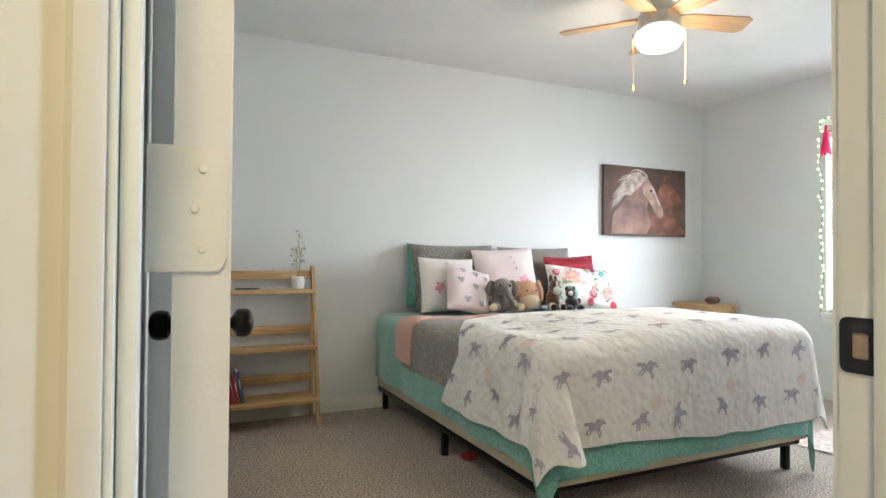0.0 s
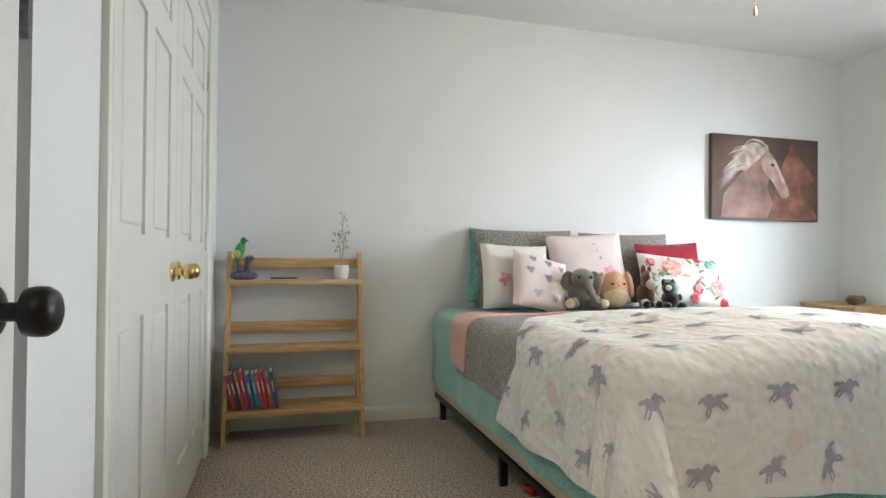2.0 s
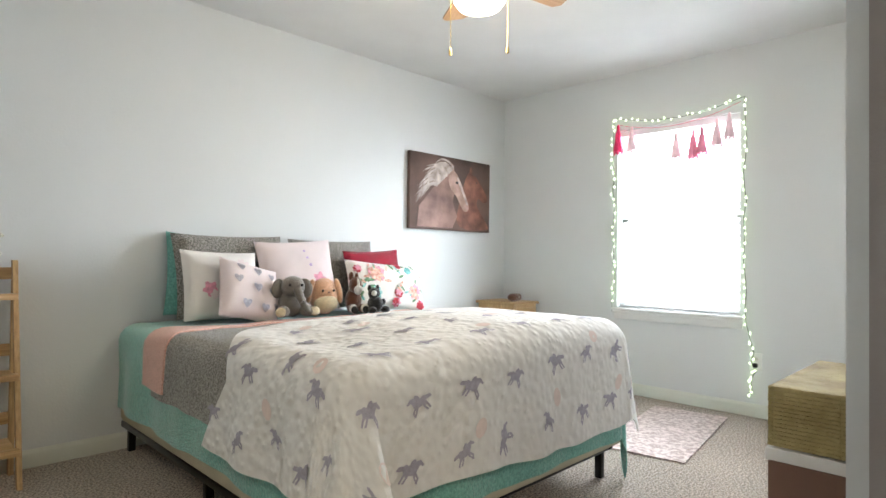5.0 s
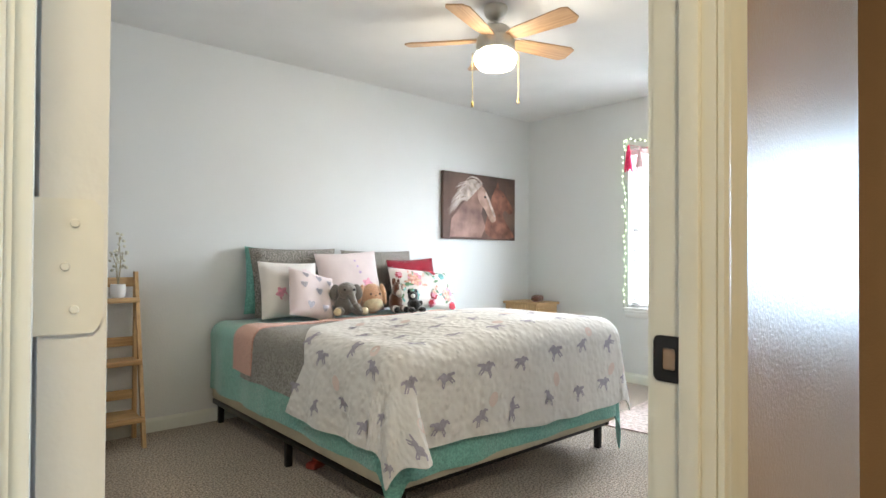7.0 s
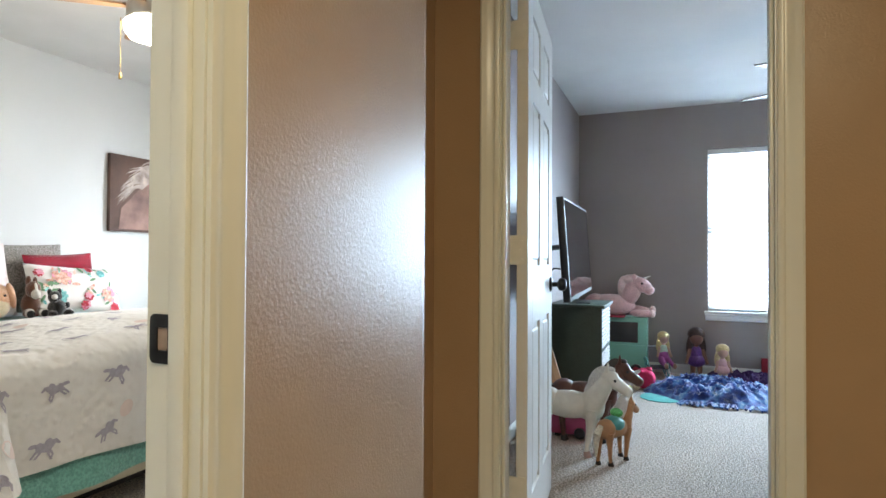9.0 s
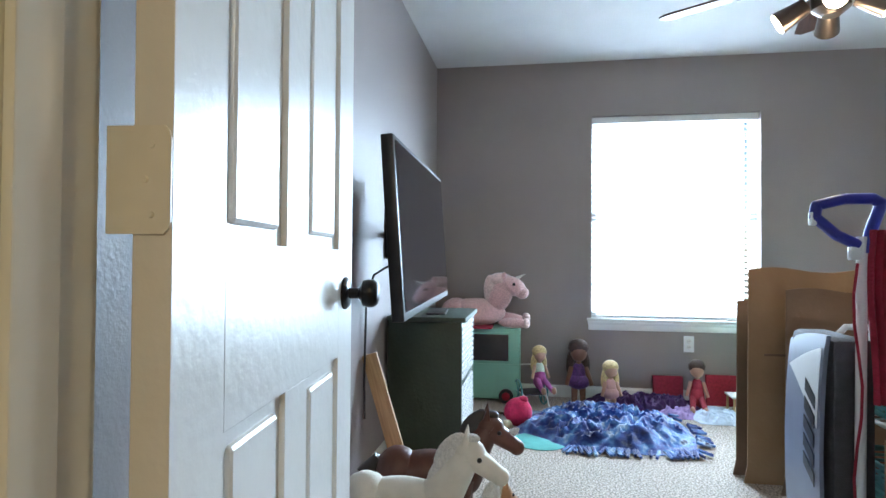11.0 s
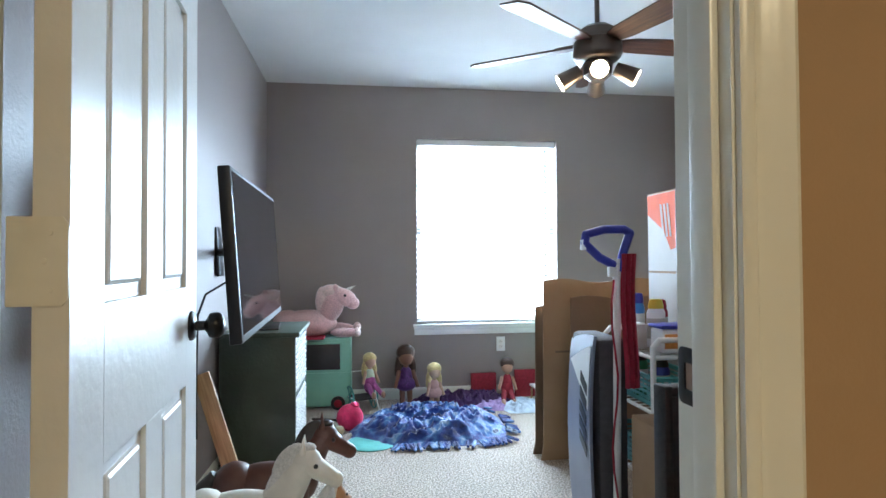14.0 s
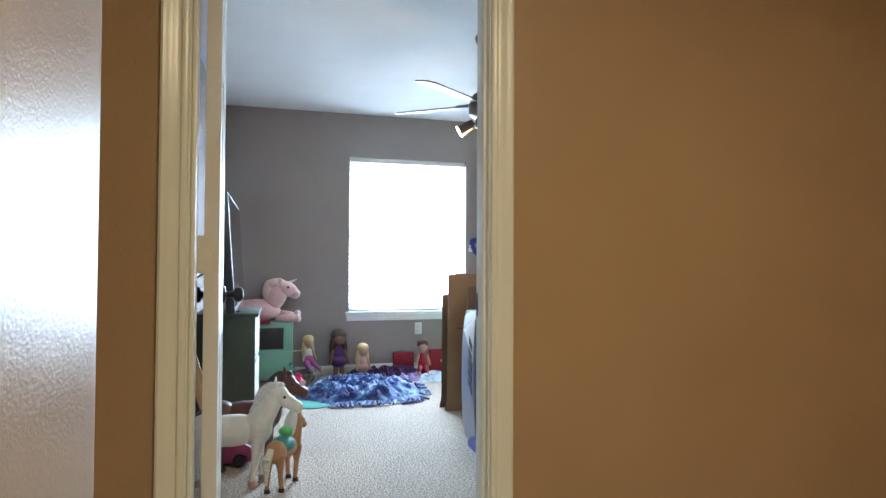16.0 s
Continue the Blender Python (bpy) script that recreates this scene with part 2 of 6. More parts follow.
# the bedroom's door wall: hall side tan, room side white
w = B()
box(w, -1.6, DA0 - 0.02, HY, HY + 0.05, 0, H)
box(w, DA1 + 0.02, 1.44, HY, HY + 0.05, 0, H)
box(w, DA0 - 0.02, DA1 + 0.02, HY, HY + 0.05, DH + 0.02, H)
nose = [(1.44 + 0.06 * math.sin(radians(a)), HY + 0.06 - 0.06 * math.cos(radians(a))) for a in range(0, 91, 6)]
plan = [w.verts.new((x, y, 0)) for x, y in nose + [(1.50, 0.36), (1.462, 0.36), (1.462, HY + 0.06), (1.44, HY + 0.06)]]
cap = [w.verts.new((v.co.x, v.co.y, H)) for v in plan]
w.faces.new(plan)
w.faces.new(cap[::-1])
for k in range(len(plan)):
    w.faces.new((plan[k], cap[k], cap[(k + 1) % len(cap)], plan[(k + 1) % len(plan)]))
box(w, 1.50, HX + 0.05, 0.31, 0.365, 0, H)
struct("wall_hall_door", w, M_WALL_H, "tan semi-gloss wall with a rounded corner", "wall")
w = B()
box(w, -0.16, DA0 - 0.02, HY + 0.05, AY0, 0, H)
box(w, DA1 + 0.02, 1.46, HY + 0.05, AY0, 0, H)
box(w, DA0 - 0.02, DA1 + 0.02, HY + 0.05, AY0, DH + 0.02, H)
box(w, 1.40, 1.46, AY0, 0.37, 0, H)
box(w, 1.40, 2.10, 0.37, 0.43, 0, H)
box(w, 2.04, 2.10, 0.55, 0.60, 0, H)
struct("wall_bedroom_door", w, M_WALL_A, "white painted wall beside the doorway", "wall")

# the playroom's door wall
w = B()
box(w, HX, HX + 0.05, DB1 + 0.02, BY1 - 0.14, 0, H)
box(w, HX, HX + 0.05, -2.2, DB0 - 0.02, 0, H)
box(w, HX, HX + 0.05, DB0 - 0.02, DB1 + 0.02, DH + 0.02, H)
struct("wall_hall_end", w, M_WALL_H, "tan semi-gloss painted wall with a doorway", "wall")
w = B()
box(w, HX + 0.05, BX0, DB1 + 0.02, BY1, 0, H)
box(w, HX + 0.05, BX0, BY0, DB0 - 0.02, 0, H)
box(w, HX + 0.05, BX0, DB0 - 0.02, DB1 + 0.02, DH + 0.02, H)
struct("wall_playroom_door", w, M_WALL_B, "taupe painted wall with a doorway", "wall")
struct("wall_hall_back", box(B(), -1.6, HX + 0.05, -2.3, -2.2, 0, H), M_WALL_H, "tan painted hall wall", "wall")
struct("wall_hall_side", box(B(), -1.7, -1.6, -2.3, HY + 0.05, 0, H), M_WALL_H, "tan painted hall wall", "wall")


# ---- trim ----
def casing_bar(bm, length, m, w=0.09):
    """One moulded length along z, its profile in x (across) and -y (out from the wall)."""
    prof = [(0, 0), (0, 0.009), (0.006, 0.012), (0.014, 0.012), (0.018, 0.008), (0.026, 0.008), (0.034, 0.013), (0.046, 0.015), (0.056, 0.018), (0.062, 0.015), (0.062, 0)]
    a = [bm.verts.new(m @ Vector((x, -y, 0))) for x, y in prof]
    b = [bm.verts.new(m @ Vector((x, -y, length))) for x, y in prof]
    bm.faces.new(a)
    bm.faces.new(b[::-1])
    for k in range(len(prof)):
        j = (k + 1) % len(prof)
        bm.faces.new((a[k], b[k], b[j], a[j]))


def door_trim(name, width, m, depth, label):
    """Casings on both faces, jambs and stops of a doorway; local x runs across the opening, y into the room."""
    t = thing(name, label, "door frame", m)
    tagged(t, kind="structure")
    for face, (sy, flip) in enumerate(((0, 1), (depth, -1))):
        fm = Matrix.Translation((0, sy, 0)) @ Matrix.Diagonal((1, flip, 1, 1))
        b = B()
        casing_bar(b, DH + 0.094, fm @ Matrix.Diagonal((-1, 1, 1, 1)) @ pose(0.004, 0, 0))
        part("casing", b, M_TRIM, t)
        b = B()
        casing_bar(b, DH + 0.094, fm @ pose(width + 0.004, 0, 0))
        part("casing", b, M_TRIM, t)
        b = B()
        casing_bar(b, width, fm @ pose(0, 0, DH + 0.004) @ pose(0, 0, 0, 0, 90, 0) @ Matrix.Diagonal((-1, 1, 1, 1)))
        part("head_casing", b, M_TRIM, t)
    b = B()
    box(b, -0.018, 0, 0.001, depth - 0.001, 0, DH + 0.018)
    part("jamb", b, M_TRIM, t)
    b = B()
    box(b, width, width + 0.018, 0.001, depth - 0.001, 0, DH + 0.018)
    part("jamb", b, M_TRIM, t)
    b = B()
    box(b, 0, width, 0.001, depth - 0.001, DH, DH + 0.018)
    part("head_jamb", b, M_TRIM, t)
    b = B()
    box(b, 0, 0.011, 0.02, depth - 0.045, 0, DH - 0.012, 0.003)
    part("door_stop", b, M_TRIM, t)
    b = B()
    box(b, width - 0.011, width, 0.02, depth - 0.045, 0, DH - 0.012, 0.003)
    part("door_stop", b, M_TRIM, t)
    # strike plate on the lock jamb
    s = B()
    y1 = depth - 0.002
    cy, cz = y1 - 0.025, 0.9365

    def plate_ring(hy, hz, rad, x):
        ring = []
        for sy, sz, a0 in ((1, 1, 0), (-1, 1, 90), (-1, -1, 180), (1, -1, 270)):
            for a in (0, 30, 60, 90):
                t = radians(a0 + a)
                ring.append(s.verts.new((x, cy + sy * (hy - rad) + rad * math.cos(t), cz + sz * (hz - rad) + rad * math.sin(t))))
        return ring
    loops = [plate_ring(0.024, 0.034, 0.009, width - 0.0004), plate_ring(0.024, 0.034, 0.009, width - 0.0026), plate_ring(0.022, 0.032, 0.008, width - 0.0034), plate_ring(0.010, 0.016, 0.004, width - 0.0034), plate_ring(0.010, 0.016, 0.004, width - 0.0004)]
    for p, q in zip(loops, loops[1:] + loops[:1]):
        for k in range(16):
            s.faces.new((p[k], p[(k + 1) % 16], q[(k + 1) % 16], q[k]))
    st = part("strike_plate", s, M_BLACK, t, "black metal strike plate")
    h = B()
    box(h, width - 0.0014, width - 0.0006, cy - 0.0095, cy + 0.0095, cz - 0.0155, cz + 0.0155)
    part("latch_hole", h, mat("bare_jamb_wood", (0.30, 0.22, 0.17), 0.7, var=0.15, scale=60), st)
    return t


door_trim("door_frame_bedroom", DA1 - DA0, pose(DA0, HY, 0), AY0 - HY, "cream white moulded frame of the bedroom doorway")
door_trim("door_frame_playroom", DB1 - DB0, pose(HX, DB1, 0, 0, 0, -90), BX0 - HX, "cream white moulded frame of the playroom doorway")


def baseboard(name, x0, y0, x1, y1):
    d = Vector((x1 - x0, y1 - y0, 0))
    b = B()
    prof = [(0, 0), (0.012, 0), (0.012, 0.062), (0.009, 0.072), (0.005, 0.078), (0.003, 0.085), (0, 0.085)]
    nrm = Vector((-d.y, d.x, 0)).normalized()
    pa = [b.verts.new(Vector((x0, y0, z)) + nrm * p) for p, z in prof]
    pb = [b.verts.new(Vector((x1, y1, z)) + nrm * p) for p, z in prof]
    b.faces.new(pa)
    b.faces.new(pb[::-1])
    for k in range(len(prof)):
        j = (k + 1) % len(prof)
        b.faces.new((pa[k], pb[k], pb[j], pa[j]))
    struct(name, b, M_TRIM, "white painted baseboard", "baseboard")


baseboard("baseboard_head", AX1, AY1, AX0, AY1)
baseboard("baseboard_window", AX1, 0.62, AX1, AY1 - 0.013)
baseboard("baseboard_playroom_window", BX1, BY0, BX1, BY1)
baseboard("baseboard_playroom_tv", BX1 - 0.013, BY1, BX0, BY1)
baseboard("baseboard_playroom_art", BX0, BY0, BX1 - 0.013, BY0)
baseboard("baseboard_hall", 1.46, HY, DA1 + 0.07, HY)
baseboard("baseboard_hall_end", HX, -0.74, HX, -2.2)


# ---- doors ----
def knob(parent, x, face_y, out, z, material, r=0.029):
    """A round knob on its rosette; out is -1 or 1 along the door's local y."""
    m = pose(x, face_y, z) @ pose(0, 0, 0, -90 * out, 0, 0)
    k = part("knob", lathe(B(), [(0.011, 0.004), (0.011, 0.030), (0.016, 0.034), (r * 0.93, 0.040), (r, 0.050), (r * 0.98, 0.060), (r * 0.8, 0.068), (r * 0.45, 0.072)], m), material, parent, "round door knob")
    part("rosette", lathe(B(), [(0.033, 0.0), (0.033, 0.004), (0.028, 0.009), (0.014, 0.011)], m), material, k)


def panel_leaf(w, h, t):
    """A moulded six-panel leaf: stiles, rails and raised fields."""
    b = B()
    s, mid = min(0.11, w * 0.155), min(0.10, w * 0.14)
    rails = [(0, 0.20), (0.80, 1.01), (1.60, 1.70), (h - 0.11, h)]
    box(b, s - 0.002, w - s + 0.002, -t / 2 + 0.009, t / 2 - 0.009, 0.19, h - 0.10)
    box(b, 0, s, -t / 2, t / 2, 0, h, 0.0008)
    box(b, w - s, w, -t / 2, t / 2, 0, h, 0.0008)
    for z0, z1 in rails:
        box(b, s, w - s, -t / 2, t / 2, z0, z1, 0.0008)
    for (a0, a1), (b0, b1) in zip(rails, rails[1:]):
        box(b, w / 2 - mid / 2, w / 2 + mid / 2, -t / 2, t / 2, a1, b0, 0.0008)
        for x0, x1 in ((s, w / 2 - mid / 2), (w / 2 + mid / 2, w - s)):
            box(b, x0 + 0.022, x1 - 0.022, -t / 2 + 0.002, t / 2 - 0.002, a1 + 0.022, b0 - 0.022, 0.0075)
    return b


def flat_faces(ob):
    for p in ob.data.polygons:
        p.use_smooth = False


def hinged_door(name, w, m, t, label, kz=0.895, knobs=(1, -1), kmat=M_BLACK, hinge=True, h=2.02):
    d = thing(name, label, "door", m)
    tagged(d, kind="structure")
    flat_faces(part("leaf", panel_leaf(w, h, t), M_DOOR, d))
    for o in knobs:
        knob(d, w - 0.062, o * t / 2, o, kz, kmat)
    if hinge:
        for z in (0.25, 1.065, 1.80):
            hb = B()
            prism(hb, [(-0.0405 + t / 2 - 0.022, z - 0.05), (0.012, z - 0.05), (0.0165, z - 0.045), (0.0185, z - 0.038), (0.0185, z + 0.038), (0.0165, z + 0.045), (0.012, z + 0.05), (-0.0405 + t / 2 - 0.022, z + 0.05)],
                  -0.0025, 0.0005, pose(0, 0, 0, 0, 0, -90))
            hg = part("hinge", hb, M_HINGE, d, "painted hinge leaf with three screws")
            for dz, dy in ((0.032, 0.0), (0.0, 0.006), (-0.032, 0.0)):
                sc = B()
                rod(sc, (-0.0026, dy, z + dz), (-0.0040, dy, z + dz), 0.0034, 0.0028, 10)
                part("screw", sc, M_HINGE, hg)
    return d


hinged_door("door_bedroom", 0.78, pose(-0.006, 0.30, 0.012, 0, 0, 87.5), 0.044, "white six-panel door standing open with a black knob")
hinged_door("door_playroom", 0.71, pose(2.04, 0.045, 0.012, 0, 0, 5), 0.038, "white six-panel door opened into the playroom, black knob", 0.922)
# ---- closet ----
def closet():
    for k, (y, turn) in enumerate(((CL0 + 0.003, 90), (CL1 - 0.003, -90))):
        w = (CL1 - CL0) / 2 - 0.005
        d = thing("closet_door", "white six-panel closet door with a brass knob, closed", "closet door", pose(AX0 - 0.022, y, 0.012, 0, 0, turn), "closet double doors")
        tagged(d, kind="structure")
        flat_faces(part("leaf", panel_leaf(w, 2.02, 0.035), M_DOOR, d))
        out = -1 if turn == 90 else 1
        knob(d, w - 0.055, out * 0.0175, out, 0.90, M_BRASS, 0.026)
        for z in (0.22, 1.02, 1.78):
            hb = B()
            rod(hb, (0.002, out * 0.022, z - 0.045), (0.002, out * 0.022, z + 0.045), 0.006)
            part("hinge", hb, M_NICKEL, d, "small steel hinge")
    c = thing("closet_frame", "white moulded casing round the closet", "door frame")
    tagged(c, kind="structure")
    for y, s in ((CL0, -1), (CL1, 1)):
        b = B()
        casing_bar(b, DH + 0.06, Matrix.Translation((AX0, y, 0)) @ pose(0, 0, 0, 0, 0, 90) @ Matrix.Diagonal((s * (1.0 if s < 0 else 0.7), 1, 1, 1)))
        part("casing", b, M_TRIM, c)
    b = B()
    box(b, AX0, AX0 + 0.014, CL0 - 0.06, CL1 + 0.06, DH + 0.06, DH + 0.12)
    part("head_casing", b, M_TRIM, c)


closet()


# ---- windows ----
M_SILL = mat("white_sill_paint", (0.78, 0.78, 0.76), 0.35, var=0.02, scale=5)


def window(name, x, win, label):
    a, b, lo, hi = win
    wd = thing(name, label, "window")
    tagged(wd, kind="structure")
    f = B()
    for q in ((a, a + 0.045, lo, hi), (b - 0.045, b, lo, hi), (a, b, lo, lo + 0.045), (a, b, hi - 0.045, hi), (a, b, (lo + hi) / 2 - 0.02, (lo + hi) / 2 + 0.02)):
        box(f, x + 0.085, x + 0.12, *q)
    part("window_frame", f, M_SILL, wd)
    for z0, z1 in ((lo + 0.045, (lo + hi) / 2 - 0.02), ((lo + hi) / 2 + 0.02, hi - 0.045)):
        g = B()
        box(g, x + 0.10, x + 0.104, a + 0.045, b - 0.045, z0, z1)
        p = part("pane", g, M_GLASS, wd)
        p.visible_shadow = False
    s = B()
    box(s, x - 0.035, x + 0.08, a - 0.03, b + 0.03, lo - 0.022, lo, 0.005)
    part("window_sill", s, M_SILL, wd)
    s = B()
    box(s, x - 0.018, x, a - 0.02, b + 0.02, lo - 0.085, lo - 0.022, 0.005)
    box(s, x - 0.026, x, a - 0.025, b + 0.025, lo - 0.045, lo - 0.022, 0.005)
    part("apron", s, M_SILL, wd)
    bl = thing("window_blind", "white horizontal slat blind, lowered and half open", "blind")
    hr = B()
    box(hr, x + 0.022, x + 0.07, a + 0.006, b - 0.006, hi - 0.05, hi - 0.002, 0.004)
    part("head_rail", hr, M_WHITE, bl)
    br = B()
    box(br, x + 0.030, x + 0.060, a + 0.008, b - 0.008, lo + 0.006, lo + 0.024, 0.004)
    part("bottom_rail", br, M_WHITE, bl)
    sl = B()
    w2 = 0.0245
    sheet(sl, lambda u, v: Vector(((u - 0.5) * 2 * w2, a + 0.008 + (b - a - 0.016) * v, 0.004 * (1 - (2 * u - 1) ** 2))), 4, 1, 0.0018)
    first = None
    n = int((hi - lo - 0.09) / 0.043)
    for k in range(n):
        if first is None:
            first = part("slat", sl, M_SLAT, bl)
            o = first
        else:
            o = new("slat", first.data)
            o.parent = bl
        o.matrix_basis = pose(x + 0.046, 0, lo + 0.045 + 0.043 * k, 0, -22, 0)
    for yy in (a + 0.15, b - 0.15):
        c = B()
        rod(c, (x + 0.021, yy, lo + 0.02), (x + 0.021, yy, hi - 0.03), 0.0012, None, 6)
        part("ladder_cord", c, M_WHITE, bl)


window("window_1", AX1, WA, "white framed window with a bright overcast view")
window("window_2", BX1, WB, "white framed window with a bright overcast view")


# ---- bed ----
M_TEAL = speckle("teal_plush_blanket", (0.165, 0.42, 0.365), (0.205, 0.49, 0.43), 90, sheen=0.6, bump=0.5)
M_GREY = speckle("grey_woven_quilt", (0.165, 0.153, 0.138), (0.385, 0.365, 0.335), 125, sheen=0.3, bump=0.8)
M_PEACH = speckle("peach_quilt_backing", (0.62, 0.34, 0.27), (0.75, 0.46, 0.38), 160, bump=0.4)
M_BOXSPR = mat("beige_box_spring_ticking", (0.55, 0.49, 0.36), 0.85, var=0.10, scale=6, bump=0.2, bscale=180)
M_PRINT = mat("lavender_horse_print", (0.41, 0.385, 0.46), 0.85, var=0.12, scale=60, bump=0.2, bscale=200)
M_BLUSH = mat("faint_peach_print", (0.74, 0.62, 0.58), 0.9, var=0.06, scale=30)


def quilted(name, c):
    m = mat(name, c, 0.85, var=0.03, scale=7, spec=0.2, sheen=0.25)
    nt = m.node_tree
    b = nt.nodes["Principled BSDF"]
    tc = [n for n in nt.nodes if n.type == 'TEX_COORD'][0]
    vo = nt.nodes.new("ShaderNodeTexVoronoi")
    vo.feature = 'SMOOTH_F1'
    vo.inputs["Scale"].default_value = 34
    nt.links.new(tc.outputs["UV"], vo.inputs["Vector"])
    bp = nt.nodes.new("ShaderNodeBump")
    bp.inputs["Strength"].default_value = 0.6
    bp.inputs["Distance"].default_value = 0.014
    bp.invert = True
    nt.links.new(vo.outputs["Distance"], bp.inputs["Height"])
    nt.links.new(bp.outputs["Normal"], b.inputs["Normal"])
    return m


M_QUILT = quilted("white_quilted_cotton", (0.76, 0.745, 0.72))
BED = dict(x0=1.22, x1=2.86, y0=1.57, y1=3.60, top=0.665)


def drape(x0, x1, y0, y1, top, R=0.09, flare=0.05, ripple=0.008, seed=0.0, splay=0.16, crest=0.0):
    """How a cloth lies over the bed: plan coordinates to a place in the room."""
    ix0, ix1, iy0, iy1 = x0 + R, x1 - R, y0 + R, y1 - 0.01

    def f(p, q):
        cx, cy = min(max(p, ix0), ix1), min(max(q, iy0), iy1)
        du, dv = p - cx, q - cy
        e = math.hypot(du, dv)
        z = top + 0.012 * noise.noise(Vector((p * 2.2, q * 2.2, seed))) + 0.006 * noise.noise(Vector((p * 7, q * 7, seed + 3)))
        if e < 1e-6:
            return Vector((p, q, z))
        nx, ny = du / e, dv / e
        lim = R * math.pi / 2
        if e < lim:
            a = e / R
            out, down = R * math.sin(a), R * (1 - math.cos(a))
        else:
            g = e - lim
            along = p * abs(ny) + q * abs(nx)
            corner = min(abs(nx), abs(ny)) * 1.41
            wave = noise.noise(Vector((along * 5, seed * 2, 1.0))) * ripple * 3 + math.sin(along * 21 + seed) * ripple * 0.6
            out, down = R + g * (flare + splay * corner) + wave * min(1, g / 0.15), R + g
            if crest:
                down -= g * 0.24 * corner
            if crest and nx < 0 and ny < 0:
                out += g * 0.24 * corner
                phi = math.degrees(math.atan2(-ny, -nx))
                out += g * crest * (math.exp(-((phi - 76) / 13) ** 2) - 0.30 * math.exp(-((phi - 30) / 14) ** 2))
        return Vector((cx + nx * out, cy + ny * out, z - down))
    return f


def cloth(name, f, p0, p1, q0, q1, material, label, category, nu=60, nv=60, thick=0.008, parent=None, shape=None):
    b = B()
    uv = b.loops.layers.uv.new("uv")
    shape = shape or (lambda p, q: (p, q))
    vs = [[None] * (nv + 1) for _ in range(nu + 1)]
    pq = {}
    for i in range(nu + 1):
        for j in range(nv + 1):
            p, q = shape(p0 + (p1 - p0) * i / nu, q0 + (q1 - q0) * j / nv)
            v = b.verts.new(f(p, q))
            vs[i][j] = v
            pq[v] = (p, q)
    for i in range(nu):
        for j in range(nv):
            fc = b.faces.new((vs[i][j], vs[i + 1][j], vs[i + 1][j + 1], vs[i][j + 1]))
            for lp in fc.loops:
                lp[uv].uv = pq[lp.vert]
    thicken(b, vs, thick)
    if parent:
        return part(name, b, material, parent, label)
    return solid(name, b, material, label, category)


